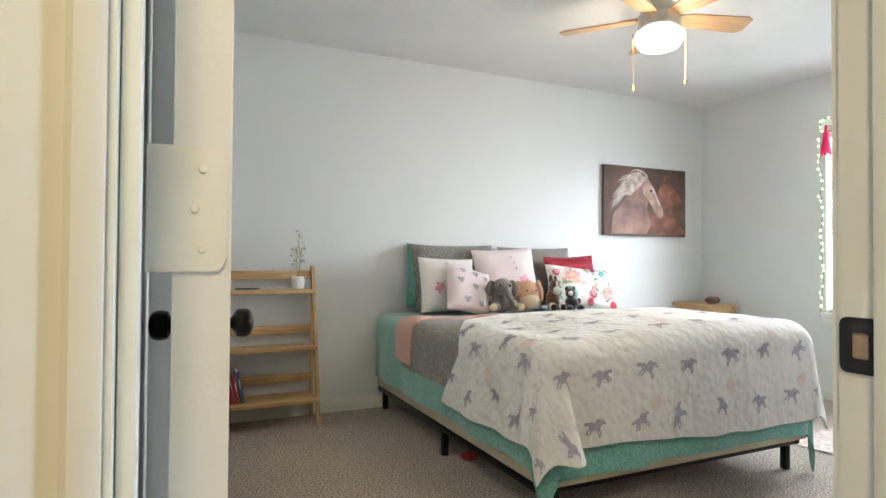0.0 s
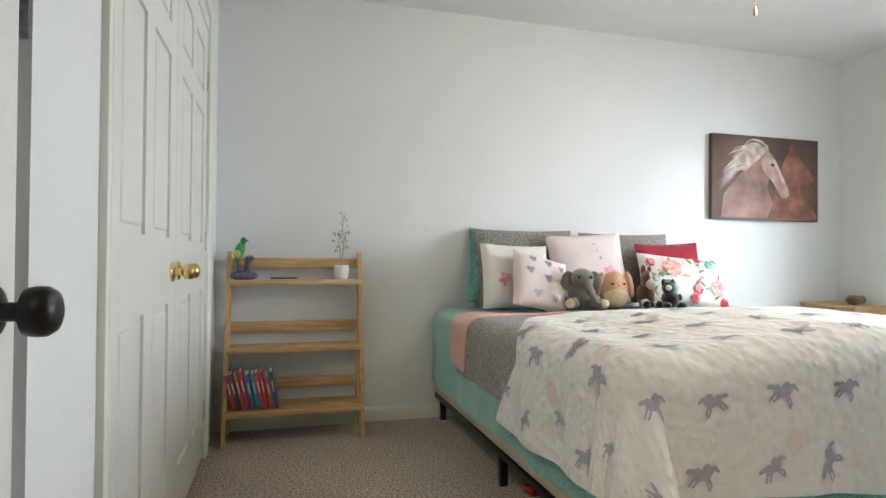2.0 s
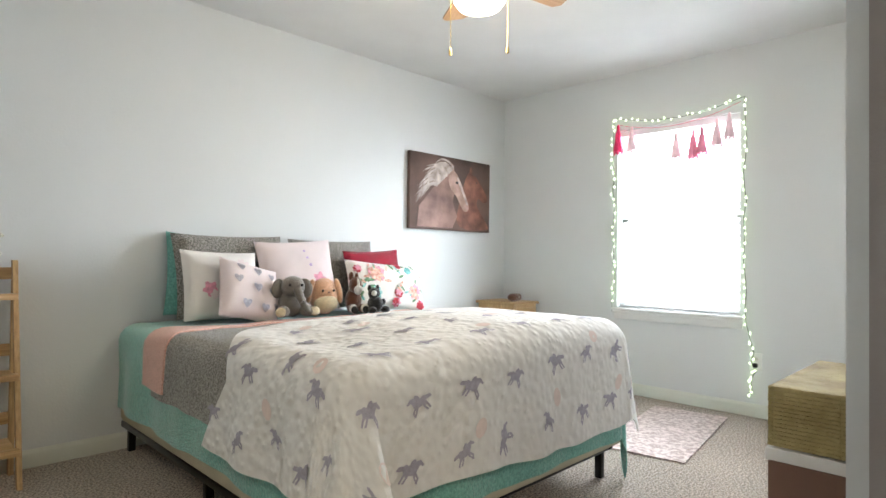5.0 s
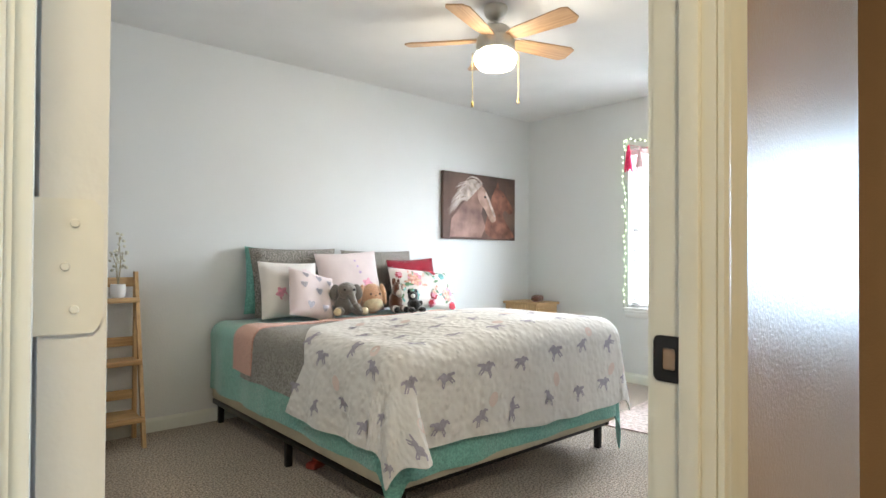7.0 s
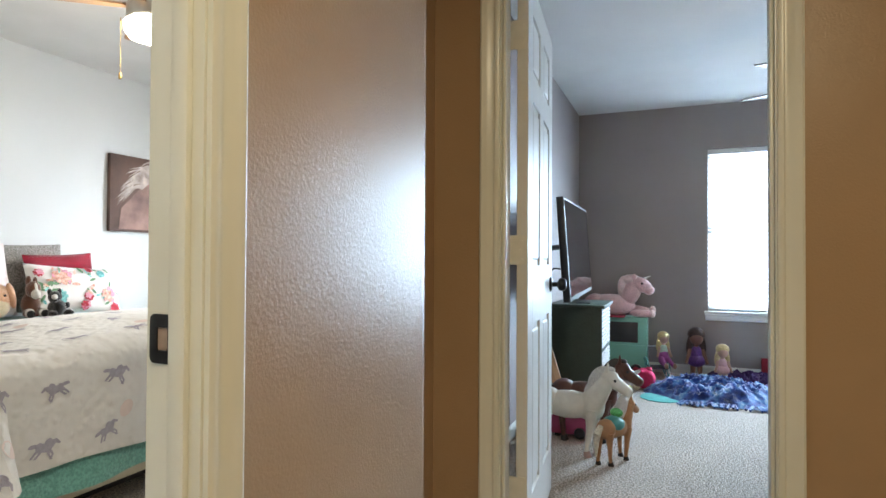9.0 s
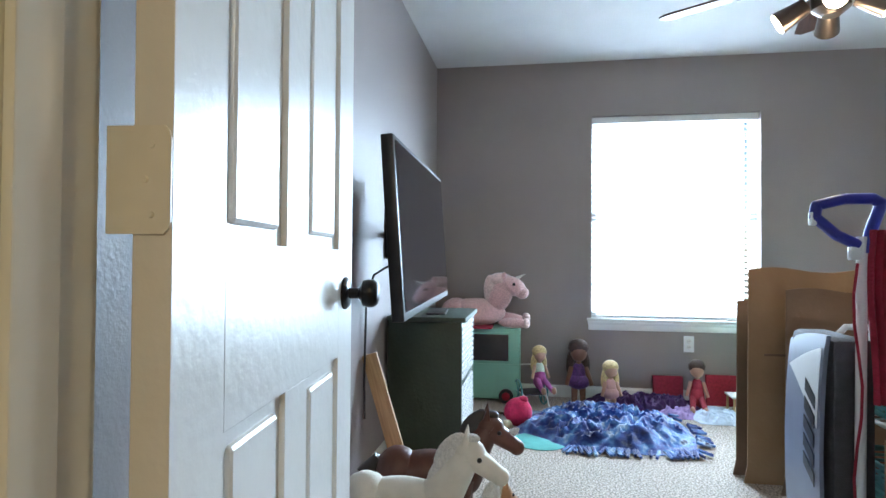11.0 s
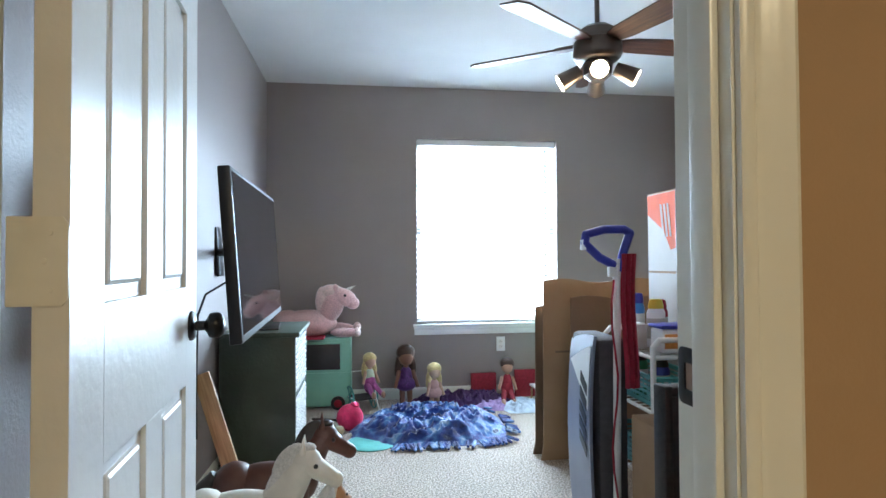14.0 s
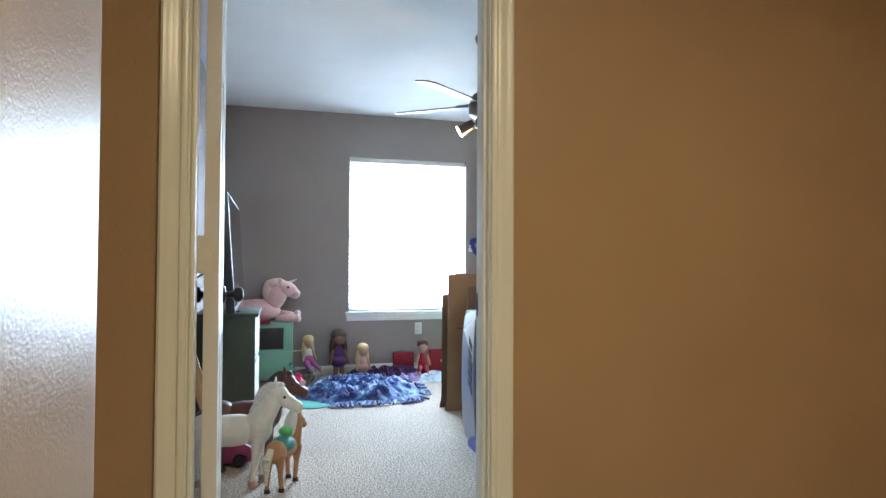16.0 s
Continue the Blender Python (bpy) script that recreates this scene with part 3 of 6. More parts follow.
def bed():
    x0, x1, y0, y1 = 1.25, 2.83, 1.60, 3.59
    fr = thing("bed_frame", "black steel bed frame on slim legs", "bed frame", pose(0, 0, 0))
    for px, py in ((1.30, 3.55), (2.77, 3.55), (1.28, 2.55), (2.77, 2.55), (1.36, 1.70), (2.75, 1.68), (2.03, 2.55)):
        b = B()
        box(b, px - 0.017, px + 0.017, py - 0.017, py + 0.017, 0, 0.15, 0.004)
        part("leg", b, M_BLACK, fr)
    for a in ((x0 + 0.01, x0 + 0.045, y0 + 0.05, y1), (x1 - 0.045, x1 - 0.01, y0 + 0.05, y1), (x0 + 0.045, x1 - 0.045, y0 + 0.05, y0 + 0.085), (x0 + 0.045, x1 - 0.045, y1 - 0.03, y1)):
        b = B()
        box(b, *a, 0.125, 0.155, 0.003)
        part("rail", b, M_BLACK, fr)
    solid("box_spring", box(B(), x0, x1, y0, y1, 0.155, 0.36, 0.03), M_BOXSPR, "beige fabric covered box spring on the frame", "box spring")
    solid("mattress", box(B(), x0, x1, y0, y1, 0.36, 0.645, 0.06), M_TEAL, "thick mattress in a teal fleece sheet", "mattress")
    f = drape(x0 - 0.015, x1 + 0.02, y0 - 0.012, y1, 0.655, flare=0.03, ripple=0.008, seed=5, splay=0.03)
    cloth("fleece_blanket", f, x0 - 0.40, x1 + 0.42, y0 - 0.425, y1 - 0.02, M_TEAL, "teal fleece blanket hanging down all round the mattress", "blanket", 64, 60)
    f = drape(x0 - 0.027, x1 + 0.03, y0 - 0.022, y1, 0.672, flare=0.04, ripple=0.006, seed=9, splay=0.05)
    g = cloth("grey_quilt", f, x0 - 0.27, x1 + 0.27, 1.75, 3.03, M_GREY, "grey woven quilt with a turned back peach edge", "quilt", 60, 40,
              shape=lambda p, q: (p, q))
    f2 = drape(x0 - 0.036, x1 + 0.04, y0 - 0.022, y1, 0.680, flare=0.04, ripple=0.005, seed=9)
    cloth("turned_edge", f2, x0 - 0.255, x1 + 0.15, 0.0, 1.0, M_PEACH, "peach backing folded over", "", 60, 8, parent=g,
          shape=lambda p, q: (p, 2.87 + 0.14 * min(1, max(0, (p - 1.22) / 0.3)) + q * (0.26 - 0.19 * min(1, max(0, (p - 1.22) / 0.3)))))
    # printed bedspread over the foot end
    f3 = drape(x0 - 0.045, x1 + 0.05, y0 - 0.035, y1 + 0.0, 0.715, R=0.12, flare=0.07, ripple=0.007, seed=2, splay=0.06, crest=0.55)
    flat = f3
    f3 = lambda p, q: flat(p, q) + Vector((0, 0, 0.055 * max(0, 1 - ((p - 2.25) / 0.8) ** 2) * max(0, 1 - ((q - 2.0) / 0.75) ** 2)))
    def shp(p, q):
        # the upper edge lies aslant, further up the bed away from the door
        a = min(1, max(0, (p - 1.12) / 0.38))
        edge = -0.19 + 0.33 * a * a * (3 - 2 * a) + 0.6 * max(0, 1.13 - p) + 0.17 * min(1, max(0, (p - 1.5) / 0.8)) + 0.012 * math.sin(p * 7)
        hem = 0.045 * max(0, 1 - max(0, p - x0) / 1.2)
        return (p, q + edge * max(0, (q - 1.7) / 0.72) + hem * max(0, (1.7 - q) / 0.5))
    P0, P1, Q0, Q1 = x0 - 0.385, x1 + 0.36, y0 - 0.42, 2.42
    sp = cloth("printed_bedspread", f3, P0, P1, Q0, Q1, M_QUILT, "white quilted bedspread printed with lavender galloping horses", "bedspread", 90, 70, 0.009, shape=shp)
    pr, bl = B(), B()

    def put(bm, pts, lift):
        vs = []
        for p, q in pts:
            a, e1, e2 = f3(p, q), f3(p + 0.004, q), f3(p, q + 0.004)
            nrm = (e1 - a).cross(e2 - a).normalized()
            vs.append(bm.verts.new(a + nrm * lift))
        bm.faces.new(vs)

    def oval(bm, c, rx, ry, turn, lift, n=10):
        ca, sa = math.cos(turn), math.sin(turn)
        pts = [(rx * math.cos(2 * math.pi * k / n), ry * math.sin(2 * math.pi * k / n)) for k in range(n)]
        put(bm, [(c[0] + x * ca - y * sa, c[1] + x * sa + y * ca) for x, y in pts], lift)

    rnd = random.Random(4)
    step = 0.235
    for i in range(12):
        for j in range(9):
            p = P0 + 0.09 + i * step + rnd.uniform(-0.02, 0.02) + (j % 2) * 0.07
            q = Q0 + 0.11 + j * 0.20 + rnd.uniform(-0.02, 0.02)
            if p > P1 - 0.07 or q > Q1 - 0.07:
                continue
            if rnd.random() < 0.35:
                oval(bl, (p + 0.08, q + 0.06), rnd.uniform(0.03, 0.05), 0.025, rnd.uniform(0, 3), 0.0022)
            t0 = rnd.choice((0.0, 0.25, -0.3, 0.9, 0.1))
            if p < x0:
                t0 += math.pi * -0.5 + 0.2
            flip = rnd.choice((1, -1))
            ca, sa = math.cos(t0), math.sin(t0)
            s = rnd.uniform(0.54, 0.72)
            lv = [0.0022]

            def tr(x, y):
                x, y = x * s * flip, y * s
                return (p + x * ca - y * sa, q + x * sa + y * ca)

            def bit(pts):
                lv[0] += 0.00025
                put(pr, [tr(x, y) for x, y in pts], lv[0])
            el = lambda cx, cy, rx, ry, a=0.0: [(cx + rx * math.cos(k * math.pi / 5) * math.cos(a) - ry * math.sin(k * math.pi / 5) * math.sin(a), cy + rx * math.cos(k * math.pi / 5) * math.sin(a) + ry * math.sin(k * math.pi / 5) * math.cos(a)) for k in range(10)]
            bit(el(0, 0, 0.040, 0.021))
            bit(el(-0.026, 0.002, 0.020, 0.021))
            bit(el(0.010, 0.030, 0.020, 0.011, 0.7))
            bit(el(-0.060, 0.004, 0.022, 0.009, 0.4))
            bit([(0.016, -0.008), (0.038, 0.0), (0.056, 0.032), (0.040, 0.040), (0.018, 0.014)])
            bit([(0.040, 0.040), (0.050, 0.044), (0.076, 0.026), (0.070, 0.018), (0.050, 0.024)])
            bit([(0.012, 0.014), (0.020, 0.012), (0.044, 0.042), (0.022, 0.036), (0.004, 0.030)])
            bit([(-0.036, 0.008), (-0.040, -0.002), (-0.066, -0.006), (-0.074, 0.010), (-0.058, 0.014)])
            for lx, kx, fx in ((0.026, 0.048, 0.040), (0.018, 0.026, 0.046), (-0.030, -0.046, -0.058), (-0.022, -0.024, -0.040)):
                bit([(lx - 0.010, -0.006), (lx + 0.010, -0.008), (kx + 0.006, -0.030), (kx - 0.006, -0.030)])
                bit([(kx - 0.006, -0.029), (kx + 0.005, -0.029), (fx + 0.006, -0.052), (fx - 0.006, -0.052)])
    tagged(part("horse_print", pr, M_PRINT, sp, "lavender printed horses"), kind="stuff")
    tagged(part("pale_print", bl, M_BLUSH, sp, "faint peach printed clouds"), kind="stuff")


bed()
ub = B()
box(ub, -0.07, 0.07, -0.03, 0.03, 0, 0.035, 0.012)
box(ub, -0.03, 0.05, -0.022, 0.022, 0.033, 0.055, 0.010)
solid("toy_truck", ub, mat("worn_red_plastic", (0.42, 0.05, 0.03), 0.4, var=0.15, scale=25), "small red plastic toy on the carpet under the bed", "toy", pose(1.40, 2.45, 0, 0, 0, 20))


# ---- cushions ----
def pillow_map(w, h, d, pinch=0.10):
    def f(u, v, side=1):
        x, z = 2 * u - 1, 2 * v - 1
        k = max(0.0, (1 - abs(x) ** 2.6) * (1 - abs(z) ** 2.6)) ** 0.5
        px = x * w / 2 * (1 - pinch * (1 - z * z) * 0.0 - pinch * 0.5 * (1 - abs(z) ** 2) * abs(x) ** 3)
        pz = z * h / 2 * (1 - pinch * 0.5 * (1 - abs(x) ** 2) * abs(z) ** 3)
        wr = 0.006 * noise.noise(Vector((x * 2.5 + w * 9, z * 2.5 + h * 5, side)))
        return Vector((px, -side * (d / 2 * k + wr * k), pz + h / 2))
    return f


def cushion(name, w, h, d, m, material, label, motifs=()):
    f = pillow_map(w, h, d)
    b = B()
    n = 18
    for side in (1, -1):
        sheet(b, lambda u, v: f(u, v, side), n, n)
    bmesh.ops.remove_doubles(b, verts=b.verts, dist=0.0008)
    c = solid(name, b, material, label, "cushion", m, "cushions on the bed")
    groups = {}
    for k, (u, v, r, shape, mt) in enumerate(motifs):
        groups.setdefault(mt.name, (B(), mt))
        bm = groups[mt.name][0]
        pts = []
        if shape == "heart":
            for i in range(14):
                t = 2 * math.pi * i / 14
                pts.append((r * 0.9 * math.sin(t) ** 3, r * (0.8 * math.cos(t) - 0.32 * math.cos(2 * t) - 0.12 * math.cos(3 * t))))
        elif shape == "bloom":
            for i in range(20):
                t = 2 * math.pi * i / 20
                rr = r * (0.8 + 0.2 * math.cos(5 * t + k))
                pts.append((rr * math.cos(t), rr * math.sin(t)))
        else:
            a = k * 1.3
            for i in range(10):
                t = 2 * math.pi * i / 10
                x, y = r * math.cos(t), r * 0.38 * math.sin(t)
                pts.append((x * math.cos(a) - y * math.sin(a), x * math.sin(a) + y * math.cos(a)))
        lift = Vector((0, -0.0022 - 0.0006 * (k % 9), 0))
        cu = bm.verts.new(f(u, v) + lift)
        ring = [bm.verts.new(f(min(0.985, max(0.015, u + x / w)), min(0.985, max(0.015, v + y / h))) + lift) for x, y in pts]
        for i in range(len(ring)):
            bm.faces.new((cu, ring[i], ring[(i + 1) % len(ring)]))
    for bm, mt in groups.values():
        tagged(part("printed_motif", bm, mt, c), kind="stuff")
    return c


M_CREAM = mat("cream_cushion_cotton", (0.76, 0.73, 0.70), 0.85, var=0.04, scale=9, bump=0.15, bscale=220, sheen=0.2)
M_PALEP = mat("pale_pink_cushion", (0.74, 0.64, 0.64), 0.85, var=0.05, scale=8, bump=0.15, bscale=200, sheen=0.3)
M_SILVER = mat("silver_foil_print", (0.42, 0.40, 0.46), 0.3, metal=0.8, var=0.25, scale=90)
M_PINKF = mat("pink_flower_print", (0.72, 0.32, 0.42), 0.8, var=0.25, scale=50)
M_LILAC = mat("lilac_flower_print", (0.50, 0.38, 0.62), 0.8, var=0.2, scale=50)
M_CORAL = mat("coral_rose_print", (0.72, 0.27, 0.20), 0.8, var=0.35, scale=45, alt=(0.85, 0.50, 0.40))
M_REDF = mat("red_flower_print", (0.45, 0.03, 0.05), 0.8, var=0.3, scale=50)
M_AQUA = mat("aqua_flower_print", (0.08, 0.42, 0.42), 0.8, var=0.4, scale=50, alt=(0.30, 0.62, 0.60))
M_LEAF = mat("green_leaf_print", (0.16, 0.30, 0.17), 0.8, var=0.3, scale=50)
M_SEQUIN = mat("crimson_sequins", (0.32, 0.01, 0.03), 0.25, metal=0.5, var=0.3, scale=150, bump=0.8, bscale=220)


def cushions():
    Z = 0.672
    r = random.Random(11)
    cushion("pillow", 0.62, 0.46, 0.15, pose(1.745, 3.53, Z, -9, 4, 0), M_TEAL, "teal fleece covered pillow leaning on the wall")
    cushion("pillow", 0.66, 0.48, 0.16, pose(1.80, 3.43, Z, -14), M_GREY, "grey woven quilted sham leaning on the wall")
    cushion("pillow", 0.66, 0.47, 0.15, pose(2.52, 3.45, Z, -14), M_GREY, "grey woven quilted sham beside the other pillows")
    cushion("cushion", 0.43, 0.38, 0.13, pose(1.66, 3.28, Z, -14, 2, 3), M_CREAM, "cream square cushion with faint pink flowers",
            [(0.78, 0.72, 0.045, "bloom", M_PALEP), (0.72, 0.80, 0.03, "bloom", M_PALEP), (0.28, 0.42, 0.045, "bloom", M_PINKF), (0.34, 0.34, 0.03, "bloom", M_PALEP)])
    hearts = [(0.28, 0.85, 0.026, "heart", M_SILVER), (0.55, 0.82, 0.028, "heart", M_SILVER), (0.8, 0.78, 0.024, "heart", M_SILVER), (0.22, 0.62, 0.028, "heart", M_SILVER), (0.52, 0.52, 0.03, "heart", M_SILVER), (0.8, 0.5, 0.028, "heart", M_SILVER),
              (0.35, 0.22, 0.03, "heart", M_SILVER), (0.66, 0.20, 0.028, "heart", M_SILVER), (0.88, 0.26, 0.024, "heart", M_SILVER)]
    cushion("cushion", 0.36, 0.33, 0.13, pose(1.725, 3.12, Z + 0.005, -24, 14, 6), M_PALEP, "pale pink cushion printed with silver hearts", hearts)
    big = [(0.70, 0.42, 0.05, "bloom", M_PINKF), (0.56, 0.30, 0.042, "bloom", M_PINKF), (0.82, 0.32, 0.04, "bloom", M_LILAC), (0.66, 0.26, 0.035, "bloom", M_LILAC), (0.6, 0.62, 0.012, "bloom", M_LILAC), (0.57, 0.72, 0.010, "bloom", M_LILAC), (0.55, 0.82, 0.010, "bloom", M_LILAC)]
    cushion("cushion", 0.50, 0.45, 0.15, pose(2.155, 3.29, Z + 0.005, -15, -3, -2), M_PALEP, "large pale pink cushion with a spray of flowers", big)
    cushion("cushion", 0.46, 0.40, 0.12, pose(2.72, 3.29, Z, -12, -2, 0), M_SEQUIN, "crimson sequinned cushion behind the floral one")
    fl = []
    for u, v, s, mt in ((0.32, 0.70, 0.085, M_CORAL), (0.82, 0.36, 0.075, M_CORAL), (0.28, 0.28, 0.065, M_AQUA), (0.58, 0.30, 0.045, M_REDF), (0.55, 0.12, 0.045, M_REDF), (0.10, 0.78, 0.04, M_REDF), (0.90, 0.10, 0.05, M_REDF), (0.75, 0.82, 0.04, M_AQUA), (0.08, 0.50, 0.04, M_LEAF), (0.62, 0.92, 0.04, M_REDF)):
        for k in range(7):
            a = k * 2.4
            fl.append((u + 0.022 * (k and 1) * math.cos(a) * s / 0.06, v + 0.03 * (k and 1) * math.sin(a) * s / 0.06, s * (0.6 if k else 0.8), "bloom", mt if k % 3 else (M_PINKF if mt in (M_CORAL, M_REDF) else mt)))
    for k in range(42):
        fl.append((r.uniform(0.05, 0.95), r.uniform(0.06, 0.94), r.uniform(0.016, 0.03), "leaf", r.choice((M_LEAF, M_LEAF, M_AQUA, M_CORAL))))
    fl = fl[70:] + fl[:70]
    cushion("cushion", 0.60, 0.32, 0.13, pose(2.695, 3.16, Z + 0.005, -20, 5, -5), M_CREAM, "cream cushion with bold coral and aqua flowers", fl)


cushions()


# ---- soft toys and figures: one mesh each ----
def creature(name, pieces, label, category, m=Matrix.Identity(4), group=""):
    b = B()
    mats = []
    for kind, args, mt in pieces:
        before = set(b.faces)
        {"blob": blob, "rod": rod, "box": box}[kind](b, *args)
        if mt not in mats:
            mats.append(mt)
        for fc in b.faces:
            if fc not in before:
                fc.material_index = mats.index(mt)
    ob = solid(name, b, mats[0], label, category, m, group)
    for mt in mats[1:]:
        ob.data.materials.append(mt)
    return ob


def fur(name, c, alt=None, scale=120):
    return mat(name, c, 0.95, alt=alt, var=0.15, scale=scale, bump=0.8, bscale=scale * 1.6, sheen=0.6, spec=0.1)


F_GREY = fur("grey_plush", (0.22, 0.20, 0.18))
F_PEACH = fur("peach_plush", (0.72, 0.42, 0.26))
F_CREAM = fur("cream_plush", (0.72, 0.60, 0.40))
F_BROWN = fur("brown_plush", (0.14, 0.055, 0.03))
F_BLACK = fur("black_plush", (0.012, 0.012, 0.014))
F_WHITE = fur("white_plush", (0.72, 0.70, 0.66))
F_PINK = fur("pink_plush", (0.70, 0.42, 0.41), (0.76, 0.48, 0.47), 110)
F_PALE = fur("pale_pink_mane", (0.76, 0.56, 0.52), None, 60)


def plush():
    Z = 0.69
    creature("plush_elephant", [("blob", ((0, 0, 0.075), (0.07, 0.06, 0.08)), F_GREY), ("blob", ((0, -0.03, 0.16), (0.065, 0.06, 0.06)), F_GREY),
             ("blob", ((-0.075, -0.01, 0.15), (0.04, 0.015, 0.055), (0, 10, 20)), F_GREY), ("blob", ((0.075, -0.01, 0.15), (0.04, 0.015, 0.055), (0, -10, -20)), F_GREY),
             ("rod", ((0.01, -0.08, 0.15), (0.03, -0.12, 0.08), 0.026, 0.019), F_GREY), ("rod", ((0.03, -0.12, 0.08), (0.06, -0.13, 0.03), 0.019, 0.016), F_GREY),
             ("blob", ((-0.06, -0.07, 0.03), (0.035, 0.055, 0.03), (0, 0, -20)), F_GREY), ("blob", ((0.07, -0.07, 0.03), (0.035, 0.055, 0.03), (0, 0, 25)), F_GREY),
             ("blob", ((-0.085, -0.115, 0.03), (0.028, 0.012, 0.026)), F_CREAM), ("blob", ((0.10, -0.11, 0.03), (0.028, 0.012, 0.026)), F_CREAM),
             ("blob", ((-0.03, -0.085, 0.172), 0.008), M_BLACKP), ("blob", ((0.035, -0.085, 0.172), 0.008), M_BLACKP)],
             "small grey plush elephant sitting on the bed", "soft toy", pose(1.97, 3.13, Z, 0, 0, -15), "soft toys on the bed")
    creature("plush_rabbit", [("blob", ((0, 0, 0.10), (0.085, 0.075, 0.105)), F_PEACH), ("blob", ((0, -0.03, 0.065), (0.07, 0.06, 0.06)), F_CREAM),
             ("blob", ((0.075, -0.03, 0.13), (0.022, 0.03, 0.075), (0, -12, 0)), F_PEACH), ("blob", ((-0.08, 0.0, 0.13), (0.02, 0.03, 0.07), (0, 12, 0)), F_PEACH),
             ("blob", ((-0.03, -0.072, 0.135), 0.007), M_BLACKP), ("blob", ((0.035, -0.070, 0.135), 0.007), M_BLACKP), ("blob", ((0.003, -0.08, 0.125), 0.005), F_BROWN)],
             "round peach plush rabbit with lop ears", "soft toy", pose(2.175, 3.12, Z, 0, 0, -15), "soft toys on the bed")
    creature("plush_horse", [("blob", ((0, 0, 0.07), (0.05, 0.045, 0.075)), F_BROWN), ("blob", ((0, -0.03, 0.16), (0.038, 0.045, 0.05)), F_BROWN), ("blob", ((0, -0.065, 0.135), (0.024, 0.025, 0.03)), F_WHITE),
             ("blob", ((0, -0.062, 0.165), (0.010, 0.018, 0.035)), F_WHITE), ("blob", ((-0.015, 0.0, 0.21), (0.015, 0.02, 0.03)), F_BROWN), ("blob", ((0.02, 0.0, 0.205), (0.012, 0.012, 0.028)), F_BROWN),
             ("blob", ((-0.035, -0.06, 0.025), (0.024, 0.045, 0.025)), F_BROWN), ("blob", ((0.035, -0.06, 0.025), (0.024, 0.045, 0.025)), F_BROWN),
             ("blob", ((-0.036, -0.085, 0.026), (0.026, 0.018, 0.027)), F_WHITE), ("blob", ((0.036, -0.085, 0.026), (0.026, 0.018, 0.027)), F_WHITE), ("blob", ((-0.036, -0.103, 0.022), (0.022, 0.012, 0.022)), F_BLACK), ("blob", ((0.036, -0.103, 0.022), (0.022, 0.012, 0.022)), F_BLACK)],
             "small brown plush horse with white blaze and socks", "soft toy", pose(2.36, 3.09, Z, 0, 0, -12), "soft toys on the bed")
    creature("plush_dog", [("blob", ((0, 0, 0.05), (0.045, 0.06, 0.05)), F_BLACK), ("blob", ((-0.02, -0.02, 0.115), (0.036, 0.036, 0.036)), F_BLACK), ("blob", ((-0.035, -0.05, 0.118), (0.017, 0.014, 0.016)), F_WHITE),
             ("blob", ((-0.045, -0.01, 0.145), (0.012, 0.01, 0.02)), F_BLACK), ("blob", ((0.008, -0.01, 0.145), (0.012, 0.01, 0.02)), F_BLACK), ("blob", ((0.05, -0.03, 0.02), (0.03, 0.03, 0.02)), F_BLACK), ("blob", ((-0.04, -0.04, 0.02), (0.025, 0.035, 0.02)), F_BLACK), ("blob", ((0.065, 0.02, 0.06), (0.015, 0.015, 0.02)), F_BLACK)],
             "small black plush dog with a white muzzle", "soft toy", pose(2.44, 2.98, Z, 0, 0, -10), "soft toys on the bed")


plush()


